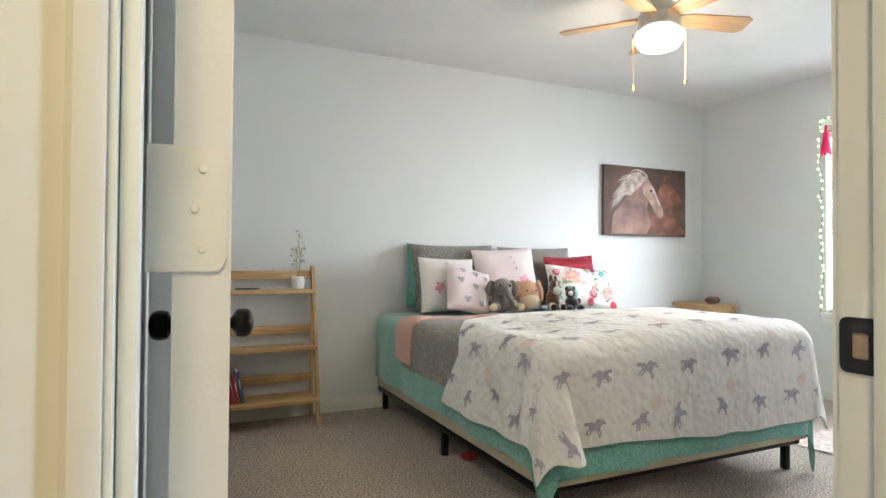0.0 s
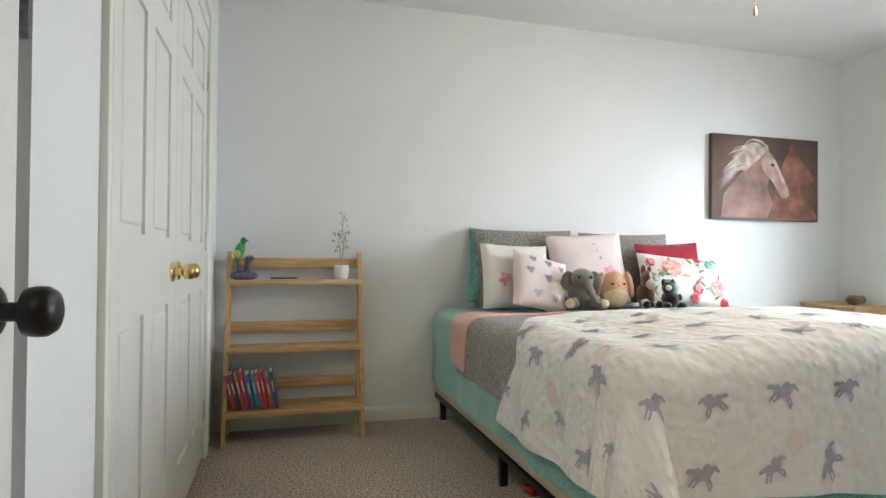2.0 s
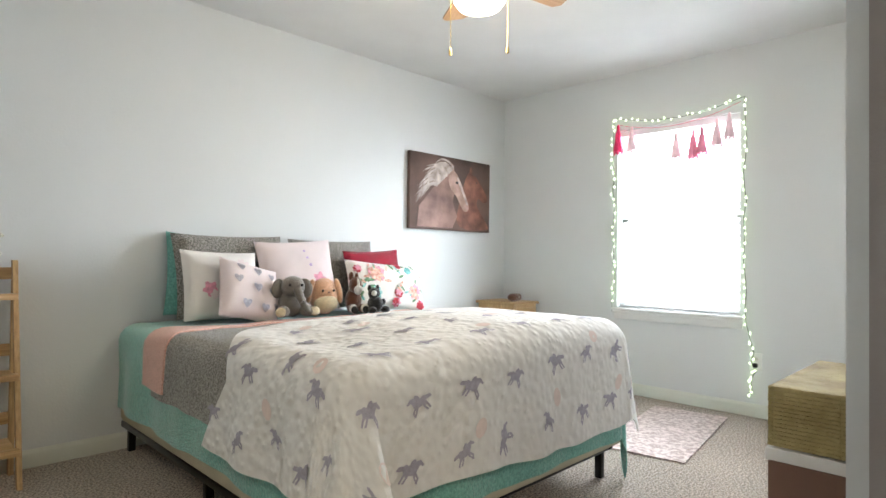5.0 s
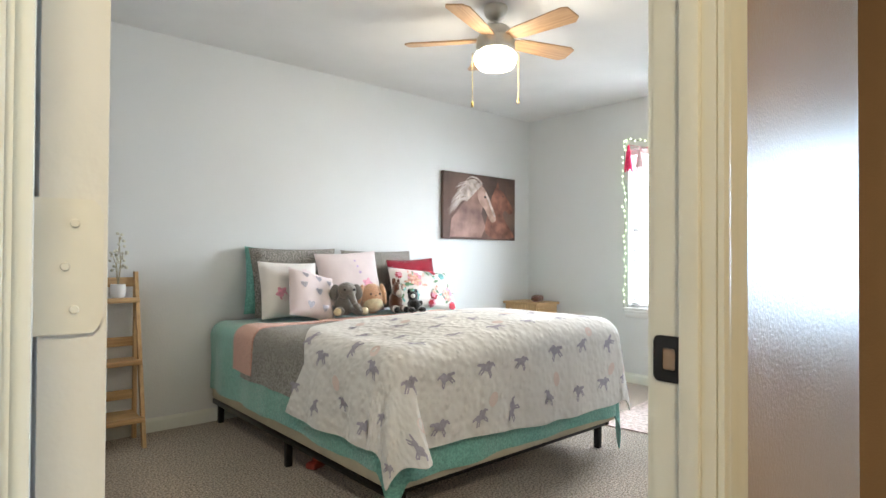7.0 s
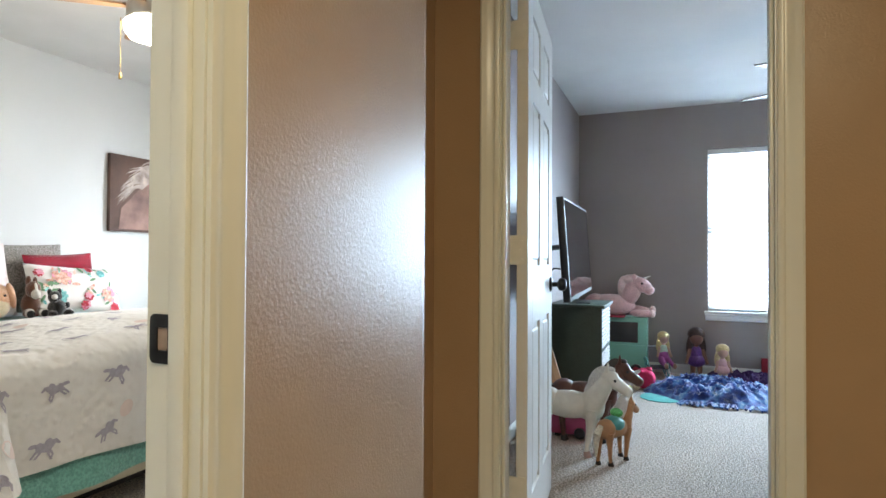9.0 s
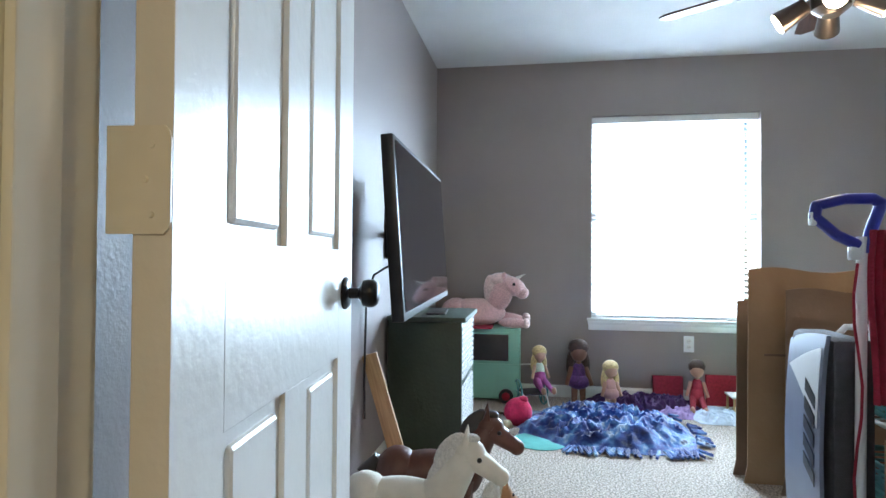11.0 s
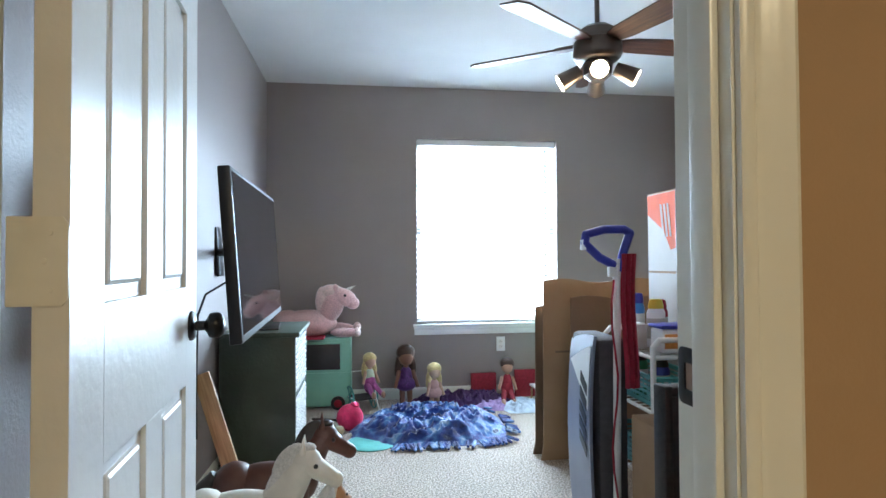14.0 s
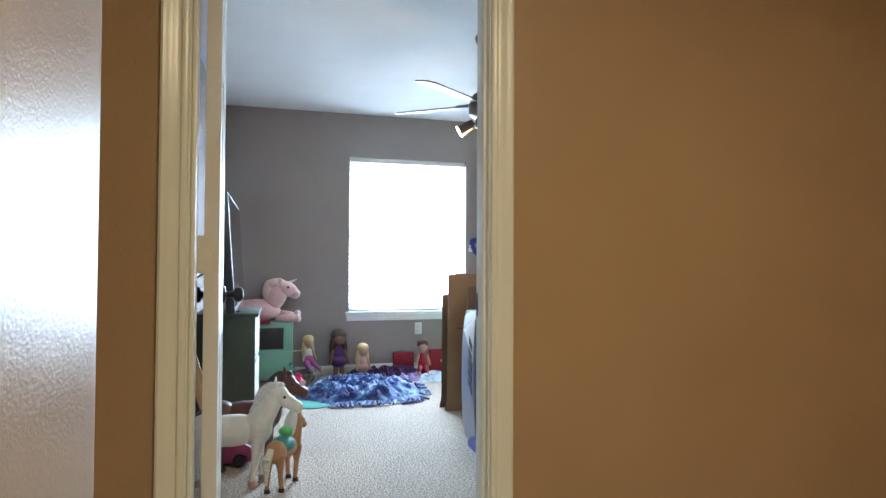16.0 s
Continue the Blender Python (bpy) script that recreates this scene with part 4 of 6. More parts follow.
# ---- bookshelf and what stands on it ----
def shelf():
    X0, X1, Y0, Y1 = 0.085, 0.815, 3.325, 3.59
    s = thing("bookshelf", "light pine folding bookshelf with three slanted shelves", "bookshelf", pose(X0, Y0, 0))
    W, D = X1 - X0, Y1 - Y0
    for x in (0, W - 0.030):
        b = B()
        m = pose(x, 0, 0)
        prism(b, [(0.0, 0), (0.036, 0), (0.036 + 0.23, 0.985), (0.230, 0.985)], 0, 0.02, pose(x + 0.020, 0, 0, 0, 0, 90))
        part("front_upright", b, M_PINEV, s)
        b = B()
        box(b, x, x + 0.022, D - 0.036, D, 0, 0.985, 0.003)
        part("back_upright", b, M_PINEV, s)
    for z, y0 in ((0.150, 0.030), (0.462, 0.10), (0.812, 0.17)):
        b = B()
        box(b, 0.022, W - 0.030, y0, D - 0.005, z, z + 0.018, 0.003)
        box(b, 0.012, W - 0.020, y0 - 0.035, y0 + 0.012, z - 0.004, z + 0.024, 0.004)
        part("shelf", b, M_PINE, s)
        b = B()
        box(b, 0.022, W - 0.030, D - 0.022, D - 0.006, z + 0.085, z + 0.14, 0.003)
        part("back_slat", b, M_PINE, s)
    cols = [(0.35, 0.04, 0.04), (0.08, 0.08, 0.10), (0.40, 0.10, 0.06), (0.42, 0.06, 0.05), (0.05, 0.12, 0.30), (0.03, 0.25, 0.30), (0.45, 0.06, 0.08), (0.35, 0.05, 0.05), (0.42, 0.10, 0.08), (0.05, 0.10, 0.22)]
    r = random.Random(3)
    x = X0 + 0.05
    for k, c in enumerate(cols):
        t, h = r.uniform(0.017, 0.026), r.uniform(0.165, 0.20)
        mt = mat("book_cover", c, 0.45, var=0.15, scale=30)
        bk = thing("book", "thin children's paperback leaning among other books", "book", pose(x, Y0 + 0.045, 0.1748, 0, -13 + r.uniform(-3, 3), 0), "books on the bottom shelf")
        bm = B()
        box(bm, 0, t, 0, 0.002, 0, h, 0.0006)
        box(bm, 0, 0.002, 0.002, 0.13, 0, h)
        box(bm, t - 0.002, t, 0.002, 0.13, 0, h)
        part("cover", bm, mt, bk)
        bm = B()
        box(bm, 0.0022, t - 0.0022, 0.003, 0.127, 0.003, h - 0.003)
        part("pages", bm, M_CREAM, bk)
        bm = B()
        box(bm, t * 0.4, t * 0.6, -0.0012, 0, h * 0.45, h * 0.75)
        part("spine_title", bm, M_CREAM, bk, "pale unreadable spine lettering")
        x += t + 0.003
    ZT = 0.837
    g1, g2 = mat("parrot_green", (0.02, 0.22, 0.05), 0.4, var=0.2, scale=40), mat("parrot_yellow", (0.50, 0.45, 0.05), 0.4, var=0.2, scale=40)
    base = mat("figurine_rock", (0.10, 0.09, 0.13), 0.6, var=0.4, scale=50, bump=0.6, bscale=90)
    creature("parrot_figurine", [("blob", ((0, 0, 0.02), (0.072, 0.045, 0.028)), base), ("rod", ((0.015, 0, 0.03), (0.02, 0, 0.105), 0.016, 0.013), base), ("blob", ((0.03, 0, 0.11), (0.022, 0.018, 0.02)), base),
             ("rod", ((-0.02, 0, 0.03), (-0.035, 0, 0.12), 0.01, 0.012), base), ("blob", ((-0.022, 0, 0.155), (0.026, 0.024, 0.045), (0, 18, 0)), g1), ("blob", ((-0.032, -0.008, 0.138), (0.020, 0.02, 0.028), (0, 18, 0)), g2),
             ("blob", ((-0.004, 0, 0.205), (0.016, 0.016, 0.020)), g1), ("rod", ((-0.03, 0, 0.125), (-0.055, 0.01, 0.085), 0.012, 0.004), g1), ("rod", ((0.009, 0, 0.208), (0.022, 0, 0.200), 0.006, 0.001), M_BLACKP)],
             "green and yellow parrot figurine on a dark rock base", "figurine", pose(0.175, 3.505, ZT))
    pen = B()
    rod(pen, (0, 0, 0.005), (0.13, 0.01, 0.005), 0.005)
    rod(pen, (0.13, 0.01, 0.005), (0.15, 0.012, 0.005), 0.005, 0.001)
    solid("pen", pen, M_BLACKP, "black pen lying on the top shelf", "pen", pose(0.31, 3.50, ZT))
    # dried seed stems in a white pot
    v = thing("potted_stems", "white ribbed pot with dried silver seed stems", "plant", pose(0.69, 3.51, ZT))
    part("pot", lathe(B(), [(0.030, 0), (0.038, 0.012), (0.042, 0.045), (0.040, 0.075), (0.036, 0.078), (0.034, 0.06), (0.0, 0.058)], n=12), M_WHITE, v, "white faceted pot")
    st = mat("dried_stem", (0.40, 0.36, 0.24), 0.7, var=0.2, scale=40)
    lf = mat("silvery_seed_pod", (0.36, 0.37, 0.30), 0.5, var=0.35, scale=50, alt=(0.62, 0.60, 0.50))
    for k in range(4):
        a = k * 1.6
        top = Vector((0.03 * math.cos(a) - 0.005 + 0.02 * (k == 1), 0.02 * math.sin(a), 0.26 + 0.09 * (k % 2)))
        mid = Vector((0.012 * math.cos(a + 1), 0.01 * math.sin(a), 0.17))
        b = B()
        pipe(b, [Vector((0, 0, 0.055)), mid, top], 0.002, 6)
        part("stem", b, st, v)
        for j in range(7):
            w = j / 6
            base_p = mid.lerp(top, w)
            d = Vector((r.uniform(-1, 1), r.uniform(-0.7, 0.7), r.uniform(-0.1, 0.6))).normalized()
            tip = base_p + d * r.uniform(0.015, 0.04)
            b = B()
            rod(b, base_p, tip, 0.0009, None, 5)
            blob(b, tip, (0.010, 0.009, 0.007), (r.uniform(0, 90), r.uniform(0, 90), 0), 8, 6)
            part("seed_pod", b, lf, v)


shelf()


# ---- canvas with two horses ----
def canvas():
    X, Z, W, Hh = 3.24, 1.243, 0.94, 0.60
    c = thing("horse_canvas", "unframed brown canvas print of a pale and a dark horse", "painting", pose(X, AY1 - 0.037, Z))
    ground = mat("dark_brown_canvas", (0.050, 0.028, 0.022), 0.6, alt=(0.16, 0.085, 0.06), var=0.2, scale=2.5, bump=0.2, bscale=300)
    b = B()
    box(b, 0, W, 0, 0.035, 0, Hh, 0.003)
    part("canvas", b, ground, c)
    tan = mat("pale_horse_coat", (0.30, 0.17, 0.12), 0.6, alt=(0.50, 0.33, 0.27), var=0.2, scale=9)
    chest = mat("chest_shadow_coat", (0.17, 0.085, 0.065), 0.6, alt=(0.30, 0.17, 0.135), var=0.2, scale=6)
    mane = mat("white_mane", (0.34, 0.25, 0.21), 0.6, alt=(0.62, 0.53, 0.48), var=0.2, scale=14)
    bay = mat("bay_horse_coat", (0.12, 0.042, 0.026), 0.6, alt=(0.30, 0.12, 0.075), var=0.2, scale=9)
    dark = mat("eye_dark", (0.01, 0.008, 0.008), 0.5)

    def patch(name, pts, mt, k):
        m = B()
        for _ in range(0 if name == "pale_neck" else 2):
            pts = [(a[0] * f + b[0] * (1 - f), a[1] * f + b[1] * (1 - f)) for a, b in zip(pts, pts[1:] + pts[:1]) for f in (0.75, 0.25)]
        prism(m, [(x * W, z * Hh) for x, z in pts], -0.0006 * k - 0.0004, 0, pose(0, 0, 0))
        part(name, m, mt, c)
    patch("dark_horse", [(0.52, 0.02), (0.60, 0.45), (0.66, 0.72), (0.72, 0.86), (0.755, 0.80), (0.80, 0.80), (0.90, 0.64), (0.975, 0.50), (0.955, 0.43), (0.90, 0.42), (0.84, 0.50), (0.80, 0.38), (0.98, 0.10), (0.98, 0.02)], bay, 1)
    patch("dark_ear", [(0.71, 0.80), (0.735, 0.95), (0.765, 0.82)], bay, 2)
    patch("pale_neck", [(0.08, 0.03), (0.10, 0.30), (0.24, 0.52), (0.42, 0.80), (0.52, 0.78), (0.53, 0.56), (0.50, 0.40), (0.56, 0.20), (0.50, 0.03)], chest, 3)
    patch("pale_head", [(0.44, 0.76), (0.50, 0.84), (0.56, 0.78), (0.64, 0.58), (0.715, 0.36), (0.70, 0.28), (0.64, 0.27), (0.60, 0.36), (0.55, 0.48), (0.46, 0.58)], tan, 4)
    patch("pale_ear", [(0.47, 0.80), (0.49, 0.95), (0.525, 0.82)], tan, 5)
    patch("blaze", [(0.545, 0.74), (0.575, 0.74), (0.66, 0.50), (0.71, 0.37), (0.68, 0.36), (0.63, 0.50)], mane, 6)
    strands = B()
    rm = random.Random(21)
    for k in range(46):
        u = k / 45
        a = Vector((0.51 - 0.22 * u, 0, 0.86 - 0.28 * u))
        d = Vector((-0.20 - 0.14 * rm.random() * (1 - 0.4 * u), 0, 0.05 - 0.24 * u + rm.uniform(-0.05, 0.05)))
        lift = 0.05 + 0.04 * rm.random()
        wd = rm.uniform(0.010, 0.022)

        def strand(p, v, a=a, d=d, lift=lift, wd=wd, k=k):
            q = a + d * p + Vector((0, 0, lift * math.sin(math.pi * p) - 0.05 * p * p))
            h = wd * (1 - p) ** 0.6 * (v - 0.5) * 2 + 0.006 * math.sin(9 * p + k)
            return Vector((max(0.03, q.x) * W, -0.0046 - 0.00008 * k, (q.z + h) * Hh))
        sheet(strands, strand, 8, 1, 0.0003)
    tagged(part("mane", strands, mane, c, "white flowing mane"), kind="stuff")
    patch("eye", [(0.53, 0.665), (0.55, 0.69), (0.57, 0.66), (0.55, 0.64)], dark, 12)
    patch("eye", [(0.80, 0.70), (0.815, 0.71), (0.82, 0.69)], dark, 12)


canvas()


# ---- ceiling fans ----
def fan(name, at, z_blade, blade_m, n, turn, length, label, metal):
    f = thing(name, label, "ceiling fan", pose(at[0], at[1], 0))
    part("canopy", lathe(B(), [(0.065, H - 0.004), (0.068, H - 0.02), (0.055, H - 0.055), (0.030, H - 0.075), (0.014, H - 0.08)]), metal, f)
    part("downrod", rod(B(), (0, 0, H - 0.08), (0, 0, z_blade + 0.07), 0.011), metal, f)
    part("motor_housing", lathe(B(), [(0.02, z_blade + 0.085), (0.06, z_blade + 0.075), (0.085, z_blade + 0.055), (0.09, z_blade + 0.02), (0.105, z_blade + 0.005), (0.108, z_blade - 0.05), (0.095, z_blade - 0.07), (0.08, z_blade - 0.078)]), metal, f)
    first = None
    for k in range(n):
        m = pose(0, 0, z_blade, 0, 0, turn + k * 360 / n)
        if not first:
            b = B()
            pts = [(0.10, -0.035), (0.16, -0.052), (length - 0.03, -0.068), (length, -0.052), (length + 0.004, 0.04), (length - 0.03, 0.068), (0.16, 0.050), (0.10, 0.035)]
            prism(b, pts, -0.004, 0.004, pose(0, 0, 0.0, -90 - 12, 0, 0))
            first = part("blade", b, blade_m, f, "wood veneer fan blade")
            br = B()
            box(br, 0.08, 0.19, -0.018, 0.018, 0.005, 0.011, 0.002)
            arm = part("blade_bracket", br, metal, first)
            o = first
        else:
            o = new("blade", first.data)
            o.parent = f
            tagged(o, "wood veneer fan blade")
            a2 = new("blade_bracket", arm.data)
            a2.parent = o
        o.matrix_basis = m
    return f


M_BLADE_A = wood("maple_fan_blade", (0.36, 0.21, 0.11), (0.50, 0.32, 0.18), 0.45, 0)
fa = fan("ceiling_fan", (2.2, 1.97), 2.275, M_BLADE_A, 5, -15, 0.50, "brushed nickel fan with five maple blades and lit bowl", M_NICKEL)
bw = B()
lathe(bw, [(0.112, 2.197), (0.118, 2.180), (0.114, 2.150), (0.094, 2.122), (0.05, 2.108), (0.001, 2.105)])
bowl = part("glass_bowl", bw, M_LAMP_A, fa, "glowing frosted glass bowl")
bowl.visible_shadow = False
for dx, dy, z in ((-0.095, 0.084, 1.905), (0.095, -0.084, 1.925)):
    c = B()
    rod(c, (dx, dy, z + 0.03), (dx, dy, 2.205), 0.0018, None, 6)
    ch = part("pull_chain", c, M_BRASS, fa)
    e = B()
    lathe(e, [(0.003, z + 0.034), (0.0065, z + 0.026), (0.0075, z + 0.01), (0.006, z)], pose(dx, dy, 0), 10)
    part("chain_pull", e, M_BRASS, ch)


# ---- string lights, tassels, socket, rug, chest ----
M_WIRE = mat("dark_green_wire", (0.02, 0.05, 0.02), 0.5)
M_LED = glow("warm_green_led", (0.72, 1.0, 0.55), 6)
M_HOTP = mat("hot_pink_tissue", (0.75, 0.03, 0.13), 0.8, var=0.2, scale=30, bump=0.4, bscale=100)
M_PALET = mat("pale_pink_tissue", (0.86, 0.62, 0.66), 0.8, var=0.1, scale=30)

# hot pink tissue paled: the window's glare is put into the colour
M_GLAREP = mat("glare_paled_pink_tissue", (0.84, 0.30, 0.42), 0.8, var=0.15, scale=30)


def string_lights():
    x = AX1 - 0.012
    r = random.Random(8)
    path = []
    for k in range(15):
        path.append((x + r.uniform(-0.006, 0.004), 2.515 + r.uniform(-0.012, 0.012), 0.62 + 1.47 * k / 14))
    path.append((x - 0.006, 2.49, 2.115))
    for k in range(1, 10):
        u = k / 9
        path.append((x - 0.006, 2.49 - 0.92 * u, 2.115 - 0.19 * u * (1 - u) * 1.4 + 0.0 * u))
    for k in range(1, 18):
        path.append((x + r.uniform(-0.006, 0.004), 1.565 + r.uniform(-0.012, 0.012) - 0.05 * max(0, (k - 14) / 3), 2.115 - 1.70 * k / 17))
    path += [(x, 1.53, 0.36), (x - 0.005, 1.50, 0.30), (x, 1.53, 0.24), (x - 0.005, 1.52, 0.18), (x, 1.55, 0.13)]
    s = thing("string_lights", "green wire string of small glowing lights round the window", "string lights")
    b = B()
    pipe(b, [Vector(p) for p in path], 0.0022, 5)
    part("wire", b, M_WIRE, s)
    led = B()
    blob(led, (0, 0, 0), (0.005, 0.005, 0.008), (0, 0, 0), 8, 6)
    first = None
    for a, c in zip(path, path[1:]):
        for u in (0.25, 0.75):
            p = Vector(a).lerp(Vector(c), u) + Vector((-0.008, r.uniform(-0.014, 0.014), r.uniform(-0.012, 0.012)))
            if first is None:
                first = part("light", led, M_LED, s)
                o = first
            else:
                o = new("light", first.data)
                o.parent = s
            o.location = p
    g = thing("tassel_garland", "garland of pink paper tassels across the window", "garland")
    b = B()
    pipe(b, [Vector((x - 0.02, 2.47 - 0.88 * k / 10, 2.06 - 0.32 * (k / 10) * (1 - k / 10) + 0.02 * k / 10)) for k in range(11)], 0.0015, 5)
    part("cord", b, M_HOTP, g)
    for y, z, mt, h in ((2.47, 2.05, M_HOTP, 0.20), (2.36, 2.02, M_PALET, 0.17), (2.02, 1.93, M_PALET, 0.17), (1.90, 1.93, M_GLAREP, 0.19), (1.84, 1.94, M_GLAREP, 0.17), (1.74, 1.98, M_PALET, 0.17), (1.66, 2.01, M_PALET, 0.16)):
        b = B()
        lathe(b, [(0.006, z + 0.01), (0.012, z - 0.01), (0.010, z - 0.03), (0.020, z - 0.06), (0.030, z - h * 0.8), (0.034, z - h)], pose(x - 0.022, y, 0), 9)
        for k in range(9):
            a = k * 0.7
            rod(b, (x - 0.022 + 0.012 * math.cos(a), y + 0.012 * math.sin(a), z - 0.05), (x - 0.022 + 0.026 * math.cos(a), y + 0.034 * math.sin(a), z - h - 0.012 * (k % 3)), 0.004, 0.006, 5)
        part("tassel", b, mt, g)


string_lights()


def outlet(m, label, plug=False):
    o = thing("wall_outlet", label, "outlet", m)
    part("cover_plate", box(B(), -0.035, 0.035, -0.006, 0, -0.057, 0.057, 0.002), M_WHITE, o)
    for dz in (0.02, -0.02):
        r = part("receptacle", lathe(B(), [(0.017, 0), (0.017, 0.0025), (0.016, 0.003)], pose(0, -0.006, dz, 90, 0, 0), 16), M_CREAM, o)
        sl = B()
        box(sl, -0.007, -0.005, -0.0096, -0.009, dz - 0.004, dz + 0.005)
        box(sl, 0.005, 0.007, -0.0096, -0.009, dz - 0.004, dz + 0.005)
        part("slots", sl, M_BLACKP, r)
    if plug:
        pl = solid("plug", box(B(), -0.014, 0.014, -0.035, -0.0105, -0.034, -0.006, 0.004), M_BLACKP, "black plug of the string lights in the outlet", "plug", m)


outlet(pose(AX1, 1.50, 0.36, 0, 0, -90), "white wall outlet with a black plug", True)
outlet(pose(BX1, -1.372, 0.41, 0, 0, -90), "white wall outlet under the window")

M_RUG = speckle("pale_pink_woven_rug", (0.44, 0.33, 0.30), (0.66, 0.55, 0.52), 45, bump=0.5)
rg = B()
rm = pose(3.70, 1.77, 0.0, 0, 0, 8)
sheet(rg, lambda u, v: Vector(((u - 0.5) * 1.06, (v - 0.5) * 0.46, 0.009 + 0.003 * noise.noise(Vector((u * 6, v * 4, 3))))), 24, 12, 0.007)
solid("small_rug", rg, M_RUG, "small pale pink woven rug on the carpet", "rug", rm)

M_GRASS = mat("woven_seagrass", (0.26, 0.18, 0.06), 0.8, alt=(0.40, 0.32, 0.14), var=0.2, scale=7, bump=0.9, bscale=70)
M_LEATH = mat("brown_box_board", (0.17, 0.085, 0.055), 0.6, var=0.15, scale=5, bump=0.1, bscale=80)


def chest():
    c = thing("storage_chest", "brown low chest with a pale rim beside the doorway", "chest", pose(2.13, 0.80, 0))
    part("body", box(B(), 0, 0.62, -0.19, 0, 0, 0.455, 0.004), M_LEATH, c)
    part("rim", box(B(), -0.006, 0.626, -0.195, 0.006, 0.457, 0.492, 0.004), M_CREAM, c)
    n = 15
    wb = thing("woven_basket", "flat sided seagrass basket with a lid on the chest", "basket", pose(2.13, 0.80, 0))
    part("liner", box(B(), 0.004, 0.596, -0.181, -0.004, 0.497, 0.497 + n * 0.0112), M_GRASS, wb)
    rw = random.Random(6)
    for k in range(n):
        z, o = 0.497 + k * 0.0112, rw.uniform(-0.0012, 0.0012)
        cs = B()
        for q in ((o, 0.60 + o, -0.012, o), (o, 0.60 + o, -0.185, -0.173), (o, 0.012, -0.173, -0.012), (0.588, 0.60 + o, -0.173, -0.012)):
            box(cs, *q, z, z + 0.0105, 0.002)
        part("woven_course", cs, M_GRASS, wb)


chest()

ns = thing("nightstand", "light wooden nightstand beside the bed", "nightstand", pose(4.20, 3.38, 0))
part("top", box(B(), -0.17, 0.17, -0.20, 0.22, 0.635, 0.657, 0.004), M_PINE, ns)
part("body", box(B(), -0.155, 0.155, -0.18, 0.20, 0.25, 0.635, 0.003), M_PINEV, ns)
for sx in (-0.135, 0.135):
    for sy in (-0.16, 0.18):
        part("leg", box(B(), sx - 0.018, sx + 0.018, sy - 0.018, sy + 0.018, 0, 0.25, 0.003), M_PINEV, ns)
part("drawer", box(B(), -0.14, 0.14, -0.192, -0.18, 0.42, 0.61, 0.003), M_PINE, ns)
toy = [("blob", ((0, 0, 0.035), (0.07, 0.04, 0.035)), F_BROWN), ("blob", ((0.06, 0, 0.035), (0.03, 0.03, 0.03)), F_BROWN)]
creature("plush_puppy", toy, "little dark brown plush toy lying on the nightstand", "soft toy", pose(4.15, 3.28, 0.658, 0, 0, 0))

pc = thing("hanging_pen", "black pen clipped to a paper strip and cord", "pen", pose(-0.003, 1.197, 0))
part("pen", rod(B(), (0, -0.008, 1.30), (0.004, -0.008, 1.41), 0.006, 0.005), M_BLACKP, pc)
part("paper_strip", box(B(), 0.004, 0.02, -0.0035, -0.001, 1.27, 1.39), M_SILVER, pc)
part("cord", pipe(B(), [Vector((0.004, -0.004, 1.30)), Vector((0.0, -0.004, 1.24)), Vector((-0.004, -0.004, 1.16)), Vector((-0.003, -0.004, 1.10))], 0.0012, 5), M_BLACKP, pc)


# ---- playroom: television and dresser ----
M_SCREEN = mat("dark_screen_glass", (0.010, 0.009, 0.013), 0.06, var=0.05, scale=3, spec=0.5)
M_GREEN = mat("dark_green_paint", (0.034, 0.052, 0.036), 0.5, var=0.15, scale=8, bump=0.15, bscale=60)
M_WICKER = mat("white_wicker", (0.62, 0.62, 0.60), 0.6, var=0.2, scale=60, bump=0.6, bscale=120)
M_CARD = mat("corrugated_cardboard", (0.28, 0.17, 0.09), 0.85, alt=(0.34, 0.21, 0.115), var=0.06, scale=3, bump=0.06, bscale=60)
M_CARDD = mat("darker_cardboard", (0.17, 0.105, 0.065), 0.85, var=0.12, scale=3, bump=0.08, bscale=60)
M_ORANGE = mat("orange_print", (0.62, 0.10, 0.03), 0.8, var=0.1, scale=12)
M_CARDW = mat("white_faced_cardboard", (0.47, 0.45, 0.42), 0.7, var=0.06, scale=5, bump=0.05, bscale=50)
M_TAPE = mat("grey_packing_tape", (0.30, 0.28, 0.25), 0.3, var=0.1, scale=20)
M_INK = mat("dark_green_ink", (0.05, 0.09, 0.05), 0.8, var=0.1, scale=20)
M_INKR = mat("brick_red_ink", (0.38, 0.07, 0.03), 0.8, var=0.1, scale=20)
M_WTUBE = mat("white_enamel_tube", (0.74, 0.74, 0.72), 0.3, var=0.03, scale=10)
M_TEALP = mat("teal_plastic_basket", (0.07, 0.30, 0.29), 0.4, var=0.12, scale=15)
M_BLUE = mat("royal_blue_plastic", (0.03, 0.035, 0.30), 0.3, var=0.1, scale=15)
M_RED = mat("deep_red_cloth", (0.30, 0.01, 0.03), 0.8, var=0.2, scale=40, bump=0.5, bscale=90)
M_GREYF = mat("charcoal_fabric", (0.06, 0.055, 0.06), 0.85, var=0.15, scale=30, bump=0.3, bscale=200)
M_BAGW = mat("pale_grey_vinyl", (0.20, 0.22, 0.29), 0.4, var=0.08, scale=6)
M_DARKW = wood("black_stained_wood", (0.010, 0.009, 0.010), (0.022, 0.018, 0.018), 0.4, 0)
M_MINT = mat("mint_toy_plastic", (0.22, 0.50, 0.38), 0.4, var=0.05, scale=8)


